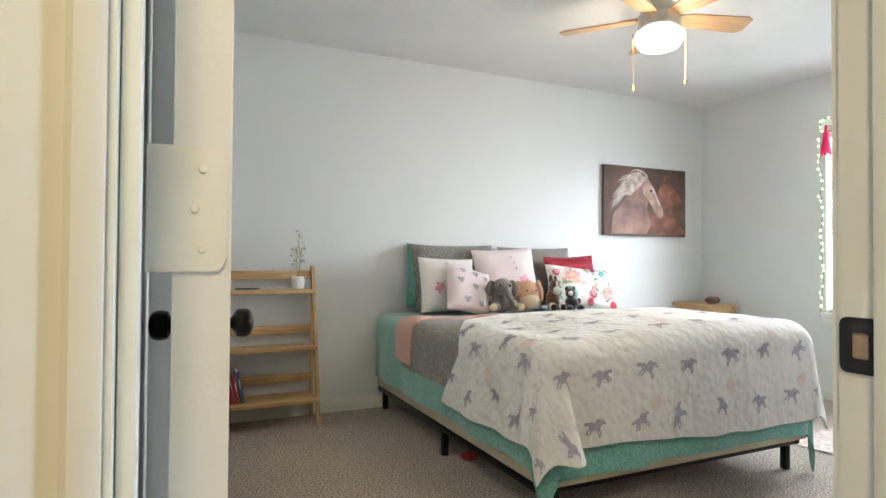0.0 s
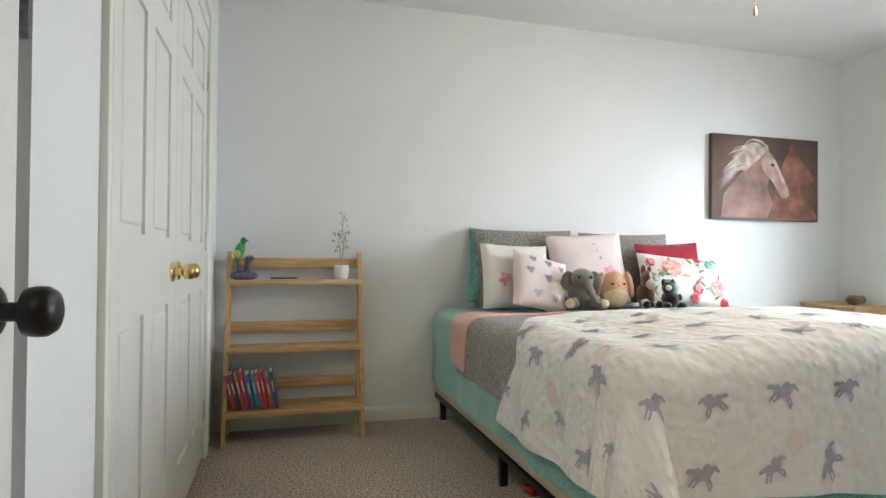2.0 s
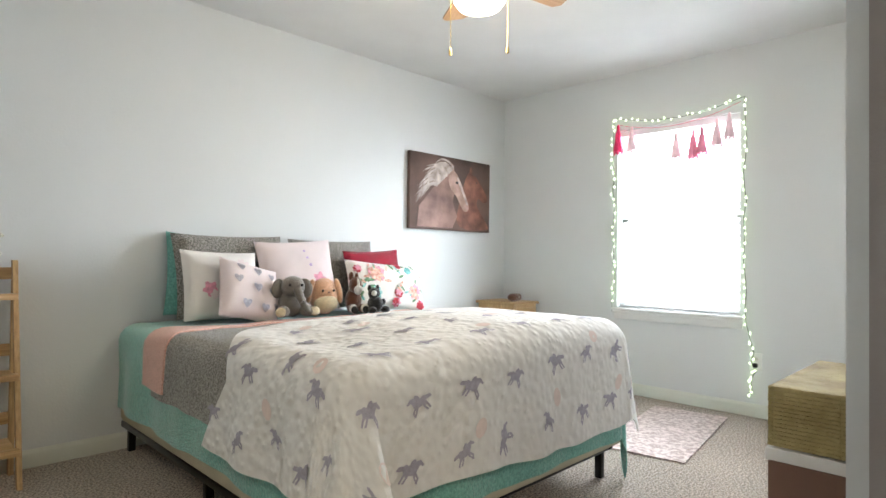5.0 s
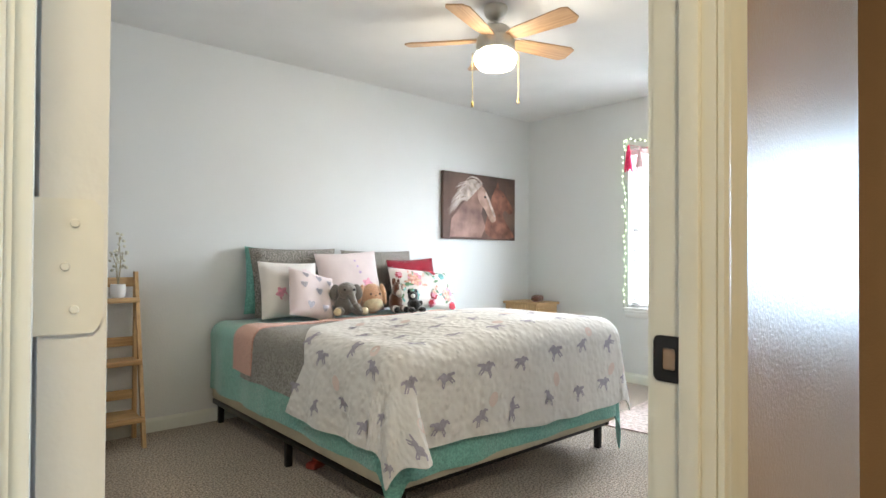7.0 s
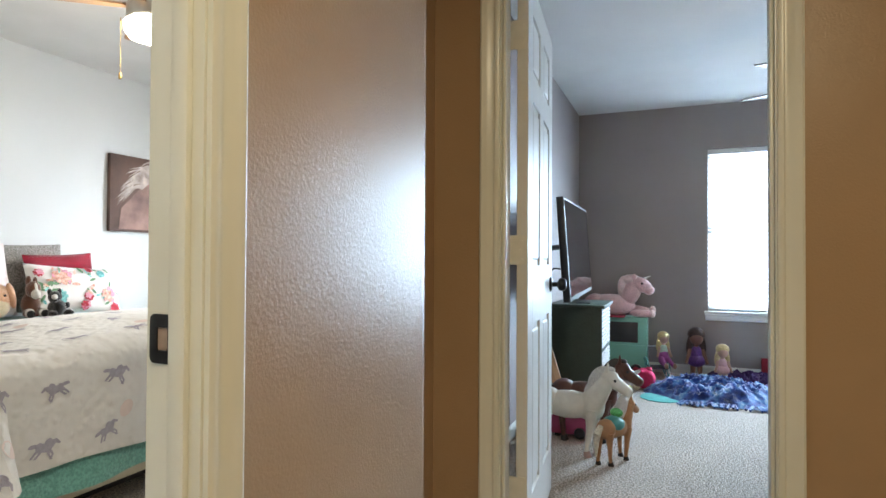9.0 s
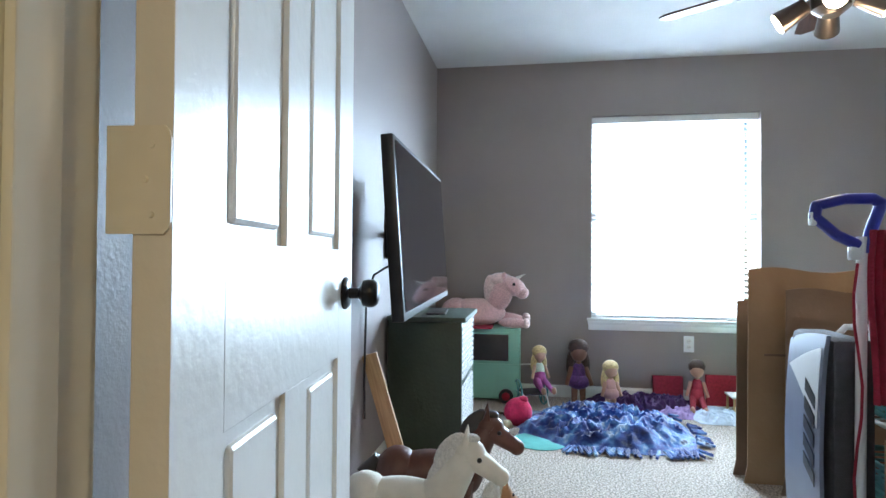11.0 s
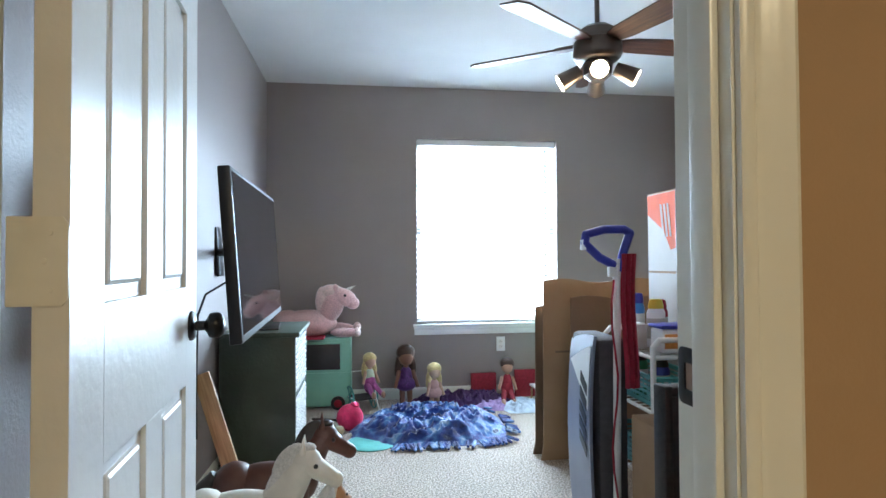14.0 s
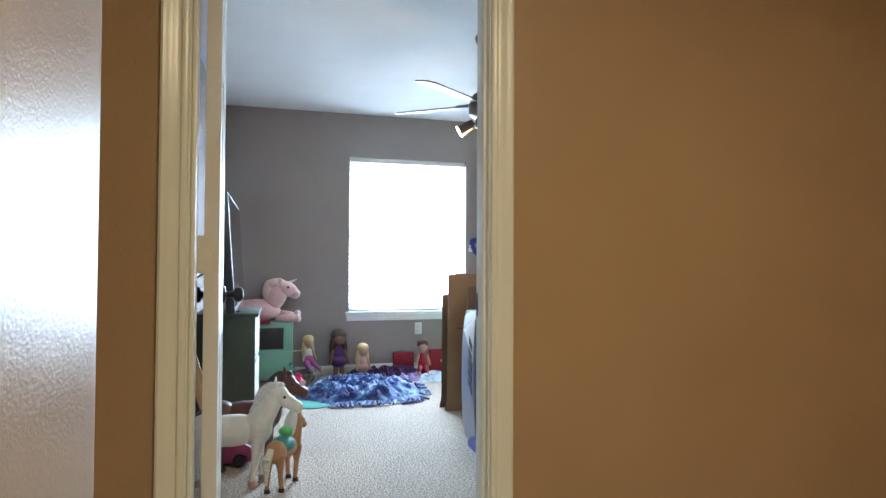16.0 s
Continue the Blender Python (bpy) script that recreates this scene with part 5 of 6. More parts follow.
def television():
    t = thing("television", "black flat television on a wall mount, switched off", "television", pose(3.25, 0.092, 0.812, -4, -0.6, 2.0))
    W, Hh = 1.11, 0.575
    b = B()
    box(b, 0, W, -0.006, 0.035, 0, Hh, 0.006)
    part("casing", b, M_BLACKP, t)
    b = B()
    box(b, 0.18, W - 0.18, 0.035, 0.065, 0.10, Hh - 0.12, 0.012)
    part("rear_housing", b, M_BLACKP, t)
    b = B()
    box(b, 0.018, W - 0.018, -0.0085, -0.0062, 0.028, Hh - 0.018)
    part("screen", b, M_SCREEN, t, "dark glossy screen")
    b = B()
    box(b, 0.55, 0.85, 0.065, 0.078, 0.2, 0.45, 0.003)
    rod(b, (0.85, 0.078, 0.32), (1.16, 0.295, 0.32), 0.02)
    box(b, 1.12, 1.22, 0.28, 0.297, 0.2, 0.45, 0.003)
    part("wall_mount", b, M_BLACK, t)
    c = B()
    pipe(c, [Vector(p) for p in ((4.14, 0.22, 0.96), (4.10, 0.34, 0.98), (4.04, 0.41, 0.93), (4.00, 0.432, 0.84), (3.99, 0.436, 0.50), (4.00, 0.436, 0.30))], 0.005, 8)
    solid("power_cable", c, M_BLACKP, "black cable hanging down from the television", "cable")


television()


def dresser():
    X0, X1, Y0, Y1, T = 4.36, 4.89, 0.055, 0.43, 0.715
    d = thing("dresser", "dark green painted dresser with white wicker drawers", "dresser", pose(X0, Y0, 0))
    W, D = X1 - X0, Y1 - Y0
    for n, q in (("side_panel", (0, 0.022, 0, D, 0.05, T - 0.025)), ("side_panel", (W - 0.022, W, 0, D, 0.05, T - 0.025)), ("back_panel", (0.022, W - 0.022, D - 0.012, D, 0.08, T - 0.025)), ("plinth", (0.022, W - 0.022, 0.03, 0.05, 0.0, 0.08)), ("top", (-0.012, W + 0.012, -0.02, D, T - 0.025, T))):
        part(n, box(B(), *q, 0.003), M_GREEN, d)
    for sx in (0.03, W - 0.03):
        for sy in (0.03, D - 0.03):
            part("foot", box(B(), sx - 0.02, sx + 0.02, sy - 0.02, sy + 0.02, 0, 0.05), M_GREEN, d)
    part("divider", box(B(), 0.022, W - 0.022, 0.002, D - 0.02, 0.37, 0.395, 0.002), M_GREEN, d)
    for z0, z1 in ((0.09, 0.365), (0.40, 0.695)):
        for x0, x1 in ((0.03, W / 2 - 0.008), (W / 2 + 0.008, W - 0.03)):
            b = B()
            box(b, x0, x1, 0.004, D - 0.03, z0, z1)
            n = 11
            for k in range(n):
                z = z0 + (k + 0.5) * (z1 - z0) / n
                for j in range(9):
                    x = x0 + (j + 0.5) * (x1 - x0) / 9
                    blob(b, (x, 0.002, z), ((x1 - x0) / 17, 0.009 if (j + k) % 2 else 0.005, (z1 - z0) / n * 0.42), (0, 0, 0), 6, 4)
            part("wicker_drawer", b, M_WICKER, d, "white woven wicker drawer front")
    tr = B()
    box(tr, -0.16, 0.16, -0.05, 0.05, 0, 0.008, 0.003)
    solid("remote_tray", tr, M_BLACKP, "flat black tray lying on the dresser", "tray", pose(4.62, 0.22, T + 0.0005, 0, 0, 6))
    ln = B()
    box(ln, -0.009, 0.009, -0.035, 0.035, 0, 0.60, 0.002)
    solid("wood_plank", ln, M_PINEV, "pale wooden plank leaning against the dresser", "plank", pose(3.98, 0.235, 0.012, -18, 3, 0))
    outlet(pose(2.95, BY1, 0.36, 0, 0, 0), "white wall outlet behind the door")


dresser()


# ---- toy camper and what lies about ----
def camper():
    X0, Y0, Y1, T = 5.60, -0.195, 0.195, 0.52
    c = thing("toy_camper", "mint green plastic toy camper with a dark window", "toy", pose(X0, 0, 0))
    D = 0.23
    part("body", box(B(), 0, D, Y0, Y1, 0.02, T, 0.02), M_MINT, c)
    w = B()
    box(w, -0.004, 0.0, -0.115, 0.165, 0.29, 0.475, 0.001)
    part("window", w, mat("smoked_plastic", (0.03, 0.026, 0.028), 0.3, var=0.2, scale=12), c, "dark plastic window")
    f = B()
    for q in ((-0.125, 0.175, 0.475, 0.487), (-0.125, 0.175, 0.278, 0.29), (-0.127, -0.115, 0.278, 0.487), (0.165, 0.177, 0.278, 0.487), (Y0 + 0.01, Y1 - 0.01, 0.262, 0.268)):
        box(f, -0.007, 0.0, *q)
    part("window_trim", f, M_MINT, c)
    for y in (-0.10,):
        wh = part("wheel", lathe(B(), [(0.048, 0), (0.05, 0.008), (0.05, 0.026), (0.045, 0.032)], pose(0.004, y, 0.05, 0, -90, 0)), M_BLACKP, c)
        part("hub", lathe(B(), [(0.028, 0.032), (0.028, 0.036), (0.015, 0.040)], pose(0.004, y, 0.05, 0, -90, 0)), M_RED, wh)
    u = [("blob", ((0, 0.08, 0.10), (0.12, 0.22, 0.10)), F_PINK), ("blob", ((0, 0.22, 0.10), (0.12, 0.11, 0.10)), F_PINK), ("blob", ((-0.02, -0.10, 0.22), (0.075, 0.085, 0.13), (25, 0, 0)), F_PINK),
         ("blob", ((-0.03, -0.19, 0.29), (0.065, 0.10, 0.065), (25, 0, 0)), F_PINK), ("blob", ((-0.03, -0.255, 0.245), (0.05, 0.05, 0.045)), F_PINK), ("blob", ((-0.015, -0.10, 0.335), (0.06, 0.085, 0.05)), F_PALE), ("blob", ((-0.01, -0.03, 0.26), (0.055, 0.05, 0.11)), F_PALE),
         ("rod", ((-0.03, -0.215, 0.345), (-0.035, -0.275, 0.375), 0.014, 0.002), F_WHITE), ("blob", ((-0.09, -0.20, 0.035), (0.035, 0.11, 0.035), (0, 0, -8)), F_PINK), ("blob", ((0.05, -0.19, 0.05), (0.035, 0.12, 0.04), (12, 0, 5)), F_PINK),
         ("blob", ((-0.09, -0.285, 0.035), (0.038, 0.03, 0.036)), F_PALE), ("blob", ((0.05, -0.285, 0.06), (0.038, 0.03, 0.036)), F_PALE), ("blob", ((-0.09, 0.22, 0.035), (0.04, 0.10, 0.035)), F_PINK), ("blob", ((-0.092, -0.20, 0.305), 0.011), M_BLACKP), ("blob", ((-0.06, -0.13, 0.355), (0.015, 0.02, 0.035)), F_PINK)]
    creature("plush_unicorn", u, "large pink plush unicorn lying on the toy camper", "soft toy", pose(5.70, 0.05, T + 0.001, 0, 0, 0))
    rb = B()
    box(rb, -0.10, 0.10, -0.005, 0.20, 0, 0.012, 0.003)
    solid("red_folder", rb, M_RED, "thin red folder under the plush unicorn", "folder", pose(5.60, 0.0, T + 0.0008))


camper()

SKIN = mat("doll_vinyl", (0.50, 0.30, 0.21), 0.5, var=0.05, scale=20)
SKIN2 = mat("tan_doll_vinyl", (0.22, 0.105, 0.065), 0.5, var=0.05, scale=20)
BLOND = mat("blond_doll_hair", (0.58, 0.45, 0.20), 0.5, var=0.25, scale=90, bump=0.5, bscale=150)
BRUN = mat("brown_doll_hair", (0.06, 0.03, 0.02), 0.4, var=0.3, scale=90, bump=0.5, bscale=150)
PURP = mat("purple_sparkle_cloth", (0.10, 0.03, 0.17), 0.4, var=0.6, scale=140)
MAGE = mat("magenta_cloth", (0.38, 0.08, 0.28), 0.7, var=0.15, scale=40)
LIME = mat("pale_green_shirt", (0.50, 0.60, 0.48), 0.7, var=0.1, scale=40)
PINKC = mat("soft_pink_cloth", (0.62, 0.36, 0.34), 0.7, var=0.1, scale=40)
CRIM = mat("crimson_knit", (0.30, 0.015, 0.035), 0.8, var=0.2, scale=60)


def doll(at, turn, s, skin, hair, top, legs, label, sitting=True, long_hair=True, hairtop=1.0):
    p = [("blob", ((0, 0, 0.17), (0.045, 0.035, 0.075)), top), ("blob", ((0, -0.005, 0.305), (0.05, 0.05, 0.058)), skin), ("blob", ((0, 0.008, 0.330), (0.063 * hairtop, 0.058, 0.055)), hair), ("rod", ((0, 0, 0.23), (0, 0, 0.27), 0.016), skin)]
    if long_hair:
        p += [("blob", ((0.045, 0.02, 0.25), (0.025, 0.03, 0.085), (0, -8, 0)), hair), ("blob", ((-0.045, 0.02, 0.25), (0.025, 0.03, 0.085), (0, 8, 0)), hair), ("blob", ((0, 0.04, 0.24), (0.05, 0.022, 0.10)), hair)]
    p += [("rod", ((0.042, 0, 0.215), (0.075, -0.03, 0.11), 0.016, 0.012), skin), ("rod", ((-0.042, 0, 0.215), (-0.075, -0.03, 0.11), 0.016, 0.012), skin)]
    if sitting:
        p += [("rod", ((0.028, -0.01, 0.105), (0.045, -0.20, 0.035), 0.026, 0.018), legs), ("rod", ((-0.028, -0.01, 0.105), (-0.045, -0.20, 0.035), 0.026, 0.018), legs), ("blob", ((0.045, -0.215, 0.045), (0.018, 0.03, 0.03)), skin), ("blob", ((-0.045, -0.215, 0.045), (0.018, 0.03, 0.03)), skin), ("blob", ((0, 0.0, 0.10), (0.055, 0.055, 0.09)), legs)]
    else:
        p += [("rod", ((0.022, 0, 0.13), (0.026, -0.01, 0.0), 0.022, 0.016), skin), ("rod", ((-0.022, 0, 0.13), (-0.026, -0.01, 0.0), 0.022, 0.016), skin), ("blob", ((0, 0, 0.13), (0.07, 0.055, 0.05)), legs)]
    ob = creature("doll", p, label, "doll", pose(at[0], at[1], at[2], 0, 0, turn), "dolls along the wall")
    ob.scale = (s, s, s)
    return ob


doll((5.62, -0.33, 0.09), -70, 0.82, SKIN, BLOND, LIME, MAGE, "blond doll in a green shirt and magenta trousers")
doll((5.70, -0.60, 0.0), -85, 1.16, SKIN2, BRUN, PURP, PURP, "brown haired doll in a purple sequinned dress", False)
doll((5.55, -0.80, 0.0), -80, 0.86, SKIN, BLOND, PINKC, PINKC, "curly blond doll in pale pink clothes", False)
doll((5.64, -1.37, 0.0), -100, 0.88, SKIN, BRUN, CRIM, CRIM, "dark haired doll in a crimson knitted dress", True, False)


def wheelchair():
    w = thing("toy_wheelchair", "small teal toy wheelchair", "toy wheelchair", pose(5.58, -0.27, 0, 0, 0, -70))
    for sx in (-0.09, 0.09):
        b = B()
        n = 20
        for k in range(n):
            a, c = 2 * math.pi * k / n, 2 * math.pi * (k + 1) / n
            rod(b, (sx, 0.085 * math.cos(a), 0.09 + 0.085 * math.sin(a)), (sx, 0.085 * math.cos(c), 0.09 + 0.085 * math.sin(c)), 0.006, None, 6)
        for k in range(6):
            a = math.pi * k / 3
            rod(b, (sx, 0, 0.09), (sx, 0.083 * math.cos(a), 0.09 + 0.083 * math.sin(a)), 0.004, None, 6)
        part("wheel", b, M_TEALP, w)
    part("seat", box(B(), -0.08, 0.08, -0.09, 0.08, 0.085, 0.097, 0.003), M_GREYF, w)
    part("frame", pipe(B(), [Vector(p) for p in ((-0.08, -0.14, 0.02), (-0.08, -0.09, 0.09), (-0.08, 0.08, 0.09), (-0.08, 0.10, 0.26), (0.08, 0.10, 0.26), (0.08, 0.08, 0.09), (0.08, -0.09, 0.09), (0.08, -0.14, 0.02))], 0.005), M_WTUBE, w)


wheelchair()

# the crumpled printed fleece throw on the floor
M_THROW = mat("blue_printed_fleece", (0.008, 0.015, 0.09), 0.9, alt=(0.12, 0.30, 0.62), var=0.3, scale=11, bump=0.4, bscale=150, sheen=0.4)
_nt = M_THROW.node_tree
_r = [n for n in _nt.nodes if n.type == 'VALTORGB'][0]
for _p, _c in ((0.46, (0.012, 0.04, 0.22, 1)), (0.58, (0.07, 0.20, 0.45, 1)), (0.66, (0.36, 0.46, 0.56, 1))):
    _e = _r.color_ramp.elements.new(_p)
    _e.color = _c
_r.color_ramp.elements[-1].color = (0.05, 0.05, 0.10, 1)


def heap(name, cx, cy, rx, ry, hgt, freq, material, label, category, seed, fringe=0, base=0.004):
    b = B()
    n = 64

    def f(u, v):
        x, y = 2 * u - 1, 2 * v - 1
        e = max(0.0, 1 - (abs(x) ** 2.5 + abs(y) ** 2.5)) ** 0.5
        q = Vector((x * freq, y * freq * ry / rx, seed))
        rid = 1 - abs(noise.noise(q)) * 2
        rid2 = 1 - abs(noise.noise(q * 2.3 + Vector((5, 1, 0)))) * 2
        z = base + (0.25 + 0.5 * max(0, rid) + 0.32 * max(0, rid2)) * hgt * min(1, e * e * 1.5)
        wob = Vector((noise.noise(q * 0.8 + Vector((9, 0, 0))), noise.noise(q * 0.8 + Vector((0, 9, 0))), 0)) * 0.05
        edge = 1 + 0.10 * noise.noise(Vector((math.atan2(y, x) * 2, seed, 2)))
        s = max(abs(x), abs(y)) / (math.hypot(x, y) + 1e-6) * 0.35 + 0.65
        return Vector((cx + (x * s * edge) * rx + wob.x * rx * e, cy + (y * s * edge) * ry + wob.y * ry * e, z))
    sheet(b, f, n, n, 0.003)
    ob = solid(name, b, material, label, category)
    if fringe:
        fb = B()
        rnd = random.Random(seed)
        for k in range(fringe):
            u = rnd.random()
            p = f(0.0, u * 0.75) if k % 3 else f(u, 0.0)
            d = Vector((-1, rnd.uniform(-0.8, 0.8), 0)) if k % 3 else Vector((rnd.uniform(-0.8, 0.8), -1, 0))
            q = p + d.normalized() * rnd.uniform(0.05, 0.09)
            rod(fb, (p.x, p.y, 0.022), (q.x, q.y, 0.012), 0.011, 0.008, 6)
        tagged(part("knotted_fringe", fb, material, ob, "knotted fleece fringe"), kind="stuff")
    return ob


heap("fleece_throw", 5.06, -0.70, 0.40, 0.49, 0.115, 3.8, M_THROW, "crumpled blue printed fleece throw lying on the carpet", "blanket", 3, 60)
heap("purple_blanket", 5.64, -1.02, 0.16, 0.40, 0.09, 2.5, mat("dark_purple_fleece", (0.055, 0.02, 0.085), 0.9, var=0.3, scale=20, bump=0.4, bscale=120), "dark purple blanket bunched along the wall", "blanket", 7)
M_MATT = mat("teal_craft_felt", (0.10, 0.42, 0.38), 0.85, var=0.1, scale=20)
fm = B()
lathe(fm, [(0.15, 0.0), (0.152, 0.003), (0.148, 0.006), (0.001, 0.006)], n=28)
solid("teal_play_mat", fm, M_MATT, "round teal felt mat partly under the throw", "mat", pose(4.78, -0.33, 0.001))
heap("white_towel", 5.44, -1.44, 0.15, 0.16, 0.055, 1.6, mat("pale_blue_towel", (0.52, 0.62, 0.72), 0.9, var=0.1, scale=30, bump=0.4, bscale=150), "pale blue folded towel on the carpet", "towel", 12)
heap("lilac_cloth", 5.52, -1.22, 0.14, 0.15, 0.05, 2.0, mat("lilac_cloth", (0.34, 0.24, 0.46), 0.9, var=0.2, scale=30), "lilac doll clothes in a small heap", "doll clothes", 15)
bb = B()
box(bb, -0.02, 0.02, -0.10, 0.10, 0, 0.19, 0.004)
solid("red_toy_box", bb, CRIM, "flat red toy box standing against the wall", "toy box", pose(5.80, -1.22, 0.0, 0, 6, 0))
bb = B()
box(bb, -0.015, 0.015, -0.11, 0.11, 0, 0.21, 0.004)
solid("red_toy_box", bb, CRIM, "red and white toy box leaning on the wall", "toy box", pose(5.79, -1.58, 0.0, 0, 6, 0))
tt = thing("toy_table", "little white and wood toy table", "toy table", pose(5.52, -1.60, 0))
part("top", box(B(), -0.08, 0.08, -0.07, 0.07, 0.13, 0.142, 0.003), M_CREAM, tt)
for sx in (-0.065, 0.065):
    for sy in (-0.055, 0.055):
        part("leg", rod(B(), (sx, sy, 0), (sx, sy, 0.13), 0.007), M_PINEV, tt)
creature("red_plush_ball", [("blob", ((0, 0, 0.085), (0.075, 0.085, 0.085)), mat("raspberry_plush", (0.55, 0.02, 0.09), 0.9, var=0.2, scale=40, bump=0.5, bscale=120)), ("blob", ((0.0, -0.03, 0.16), (0.03, 0.03, 0.02)), mat("raspberry_plush_top", (0.50, 0.02, 0.08), 0.9))], "raspberry red round plush on the carpet", "soft toy", pose(5.06, -0.20, 0.0))
creature("toy_fruit", [("blob", ((0, 0, 0.02), 0.02), mat("lime_plastic", (0.40, 0.50, 0.06), 0.4)), ("blob", ((0.03, -0.05, 0.028), (0.03, 0.03, 0.028)), F_CREAM)], "little lime and cream toy pieces on the carpet", "toy", pose(4.95, -0.09, 0))
creature("toy_broom", [("rod", ((0, 0, 0.012), (0.05, 0.16, 0.012), 0.008), BRUN), ("box", (-0.02, 0.02, -0.05, 0.0, 0.002, 0.02), BRUN)], "small brown toy stick lying on the carpet", "toy", pose(5.28, -0.10, 0))


# ---- toy horses by the door ----
def horse(s, coat, hoof, mane, at, turn, label, extra=()):
    p = [("blob", ((0, 0, 0.30), (0.085, 0.19, 0.085)), coat), ("blob", ((0, 0.13, 0.31), (0.085, 0.09, 0.088)), coat), ("blob", ((0, -0.13, 0.30), (0.078, 0.085, 0.095)), coat),
         ("rod", ((0, -0.14, 0.33), (0, -0.235, 0.475), 0.075, 0.045), coat), ("blob", ((0, -0.24, 0.475), (0.045, 0.058, 0.055)), coat), ("rod", ((0, -0.24, 0.475), (0, -0.345, 0.405), 0.048, 0.030), coat), ("blob", ((0, -0.345, 0.405), (0.030, 0.032, 0.032)), coat),
         ("rod", ((0.025, -0.225, 0.515), (0.03, -0.23, 0.57), 0.016, 0.002), coat), ("rod", ((-0.025, -0.225, 0.515), (-0.03, -0.23, 0.57), 0.016, 0.002), coat),
         ("blob", ((0, -0.175, 0.475), (0.020, 0.05, 0.085), (35, 0, 0)), mane), ("blob", ((0.0, -0.135, 0.41), (0.022, 0.035, 0.075), (30, 0, 0)), mane), ("blob", ((0, -0.245, 0.53), (0.02, 0.03, 0.018)), mane),
         ("rod", ((0, 0.205, 0.35), (0, 0.27, 0.28), 0.026, 0.035), mane), ("rod", ((0, 0.27, 0.28), (0, 0.275, 0.10), 0.035, 0.008), mane)]
    for x, y, k in ((0.045, -0.14, -0.02), (-0.045, -0.14, 0.03), (0.048, 0.15, 0.03), (-0.048, 0.15, -0.02)):
        p += [("rod", ((x, y, 0.29), (x, y + k * 0.4, 0.155), 0.042, 0.022), coat), ("rod", ((x, y + k * 0.4, 0.16), (x, y + k, 0.03), 0.022, 0.016), coat), ("rod", ((x, y + k, 0.035), (x, y + k - 0.008, 0.0), 0.019, 0.027), hoof)]
    p += [("blob", ((0.040, -0.275, 0.470), 0.009), M_BLACKP), ("blob", ((-0.040, -0.275, 0.470), 0.009), M_BLACKP)]
    p += list(extra)
    ob = creature("toy_horse", p, label, "toy horse", pose(at[0], at[1], 0, 0, 0, turn), "toy horses on the carpet")
    ob.scale = (s, s, s)
    return ob


C_WHITE = mat("white_flocked_coat", (0.72, 0.68, 0.60), 0.7, var=0.08, scale=14, bump=0.15, bscale=200)
C_BROWN = mat("chestnut_flocked_coat", (0.085, 0.028, 0.016), 0.5, var=0.2, scale=14)
C_TAN = mat("tan_pony_coat", (0.40, 0.20, 0.09), 0.6, var=0.1, scale=14)
C_HOOF = mat("dark_hoof", (0.03, 0.022, 0.018), 0.5)
C_PINKH = mat("pinkish_hoof", (0.45, 0.30, 0.26), 0.6)
horse(0.87, C_WHITE, C_PINKH, F_WHITE, (3.29, 0.10), 2, "white flocked toy horse standing on the carpet")
horse(0.87, C_BROWN, C_HOOF, C_HOOF, (3.55, 0.06), 6, "dark brown toy horse with a white blaze", [("blob", ((0, -0.315, 0.452), (0.014, 0.05, 0.016), (-34, 0, 0)), F_WHITE)])
horse(0.58, C_TAN, C_HOOF, mat("blond_pony_mane", (0.66, 0.60, 0.48), 0.6, var=0.2, scale=60, bump=0.5, bscale=120), (3.24, -0.14), 62, "small tan toy pony with a teal saddle cloth",
      [("blob", ((0, 0.02, 0.335), (0.094, 0.12, 0.075)), M_TEALP), ("blob", ((0.0, -0.10, 0.46), (0.05, 0.06, 0.13), (25, 0, 0)), F_WHITE), ("blob", ((0, -0.03, 0.43), (0.06, 0.05, 0.04)), mat("green_tinsel", (0.10, 0.45, 0.12), 0.3, var=0.5, scale=120))])
cr = thing("toy_car", "pink plastic toy car beside the horses", "toy car", pose(3.62, 0.21, 0, 0, 0, 4))
M_CARP = mat("raspberry_plastic", (0.42, 0.06, 0.14), 0.35, var=0.1, scale=12)
bb = B()
prism(bb, [(-0.20, 0.025), (0.20, 0.025), (0.20, 0.085), (0.12, 0.10), (0.06, 0.15), (-0.10, 0.15), (-0.17, 0.10), (-0.20, 0.09)], -0.09, 0.09, pose(0, 0, 0, 0, 0, 90))
part("body", bb, M_CARP, cr)
for sx in (-0.10, 0.10):
    for sy in (-0.12, 0.12):
        part("wheel", lathe(B(), [(0.03, -0.012), (0.033, 0), (0.03, 0.012)], pose(sx * 0.93, sy, 0.033, 0, 90, 0), 16), M_BLACKP, cr)


# ---- boxes, cart and cleaning things ----
def carton(at, w, d, h, material, label, turn=0.0, flaps=False):
    """A closed carton with its top flaps, tape and seams; at is its lower front corner."""
    c = thing("cardboard_box", label, "cardboard box", pose(*at, 0, 0, turn), "stacked moving boxes")
    b = B()
    box(b, 0, w, 0, d, 0, h - 0.004, 0.004)
    part("body", b, material, c)
    for k, (y0, y1) in enumerate(((0, d / 2 - 0.002), (d / 2 + 0.002, d))):
        f = B()
        box(f, 0.001, w - 0.001, y0 + 0.001, y1 - 0.001, h - 0.0038, h, 0.001)
        part("flap", f, material, c)
    t = B()
    box(t, -0.0012, w + 0.0012, d / 2 - 0.025, d / 2 + 0.025, h + 0.0002, h + 0.0012)
    box(t, -0.0014, -0.0002, d / 2 - 0.025, d / 2 + 0.025, h - 0.14, h + 0.0012)
    part("tape", t, M_TAPE, c)
    return c


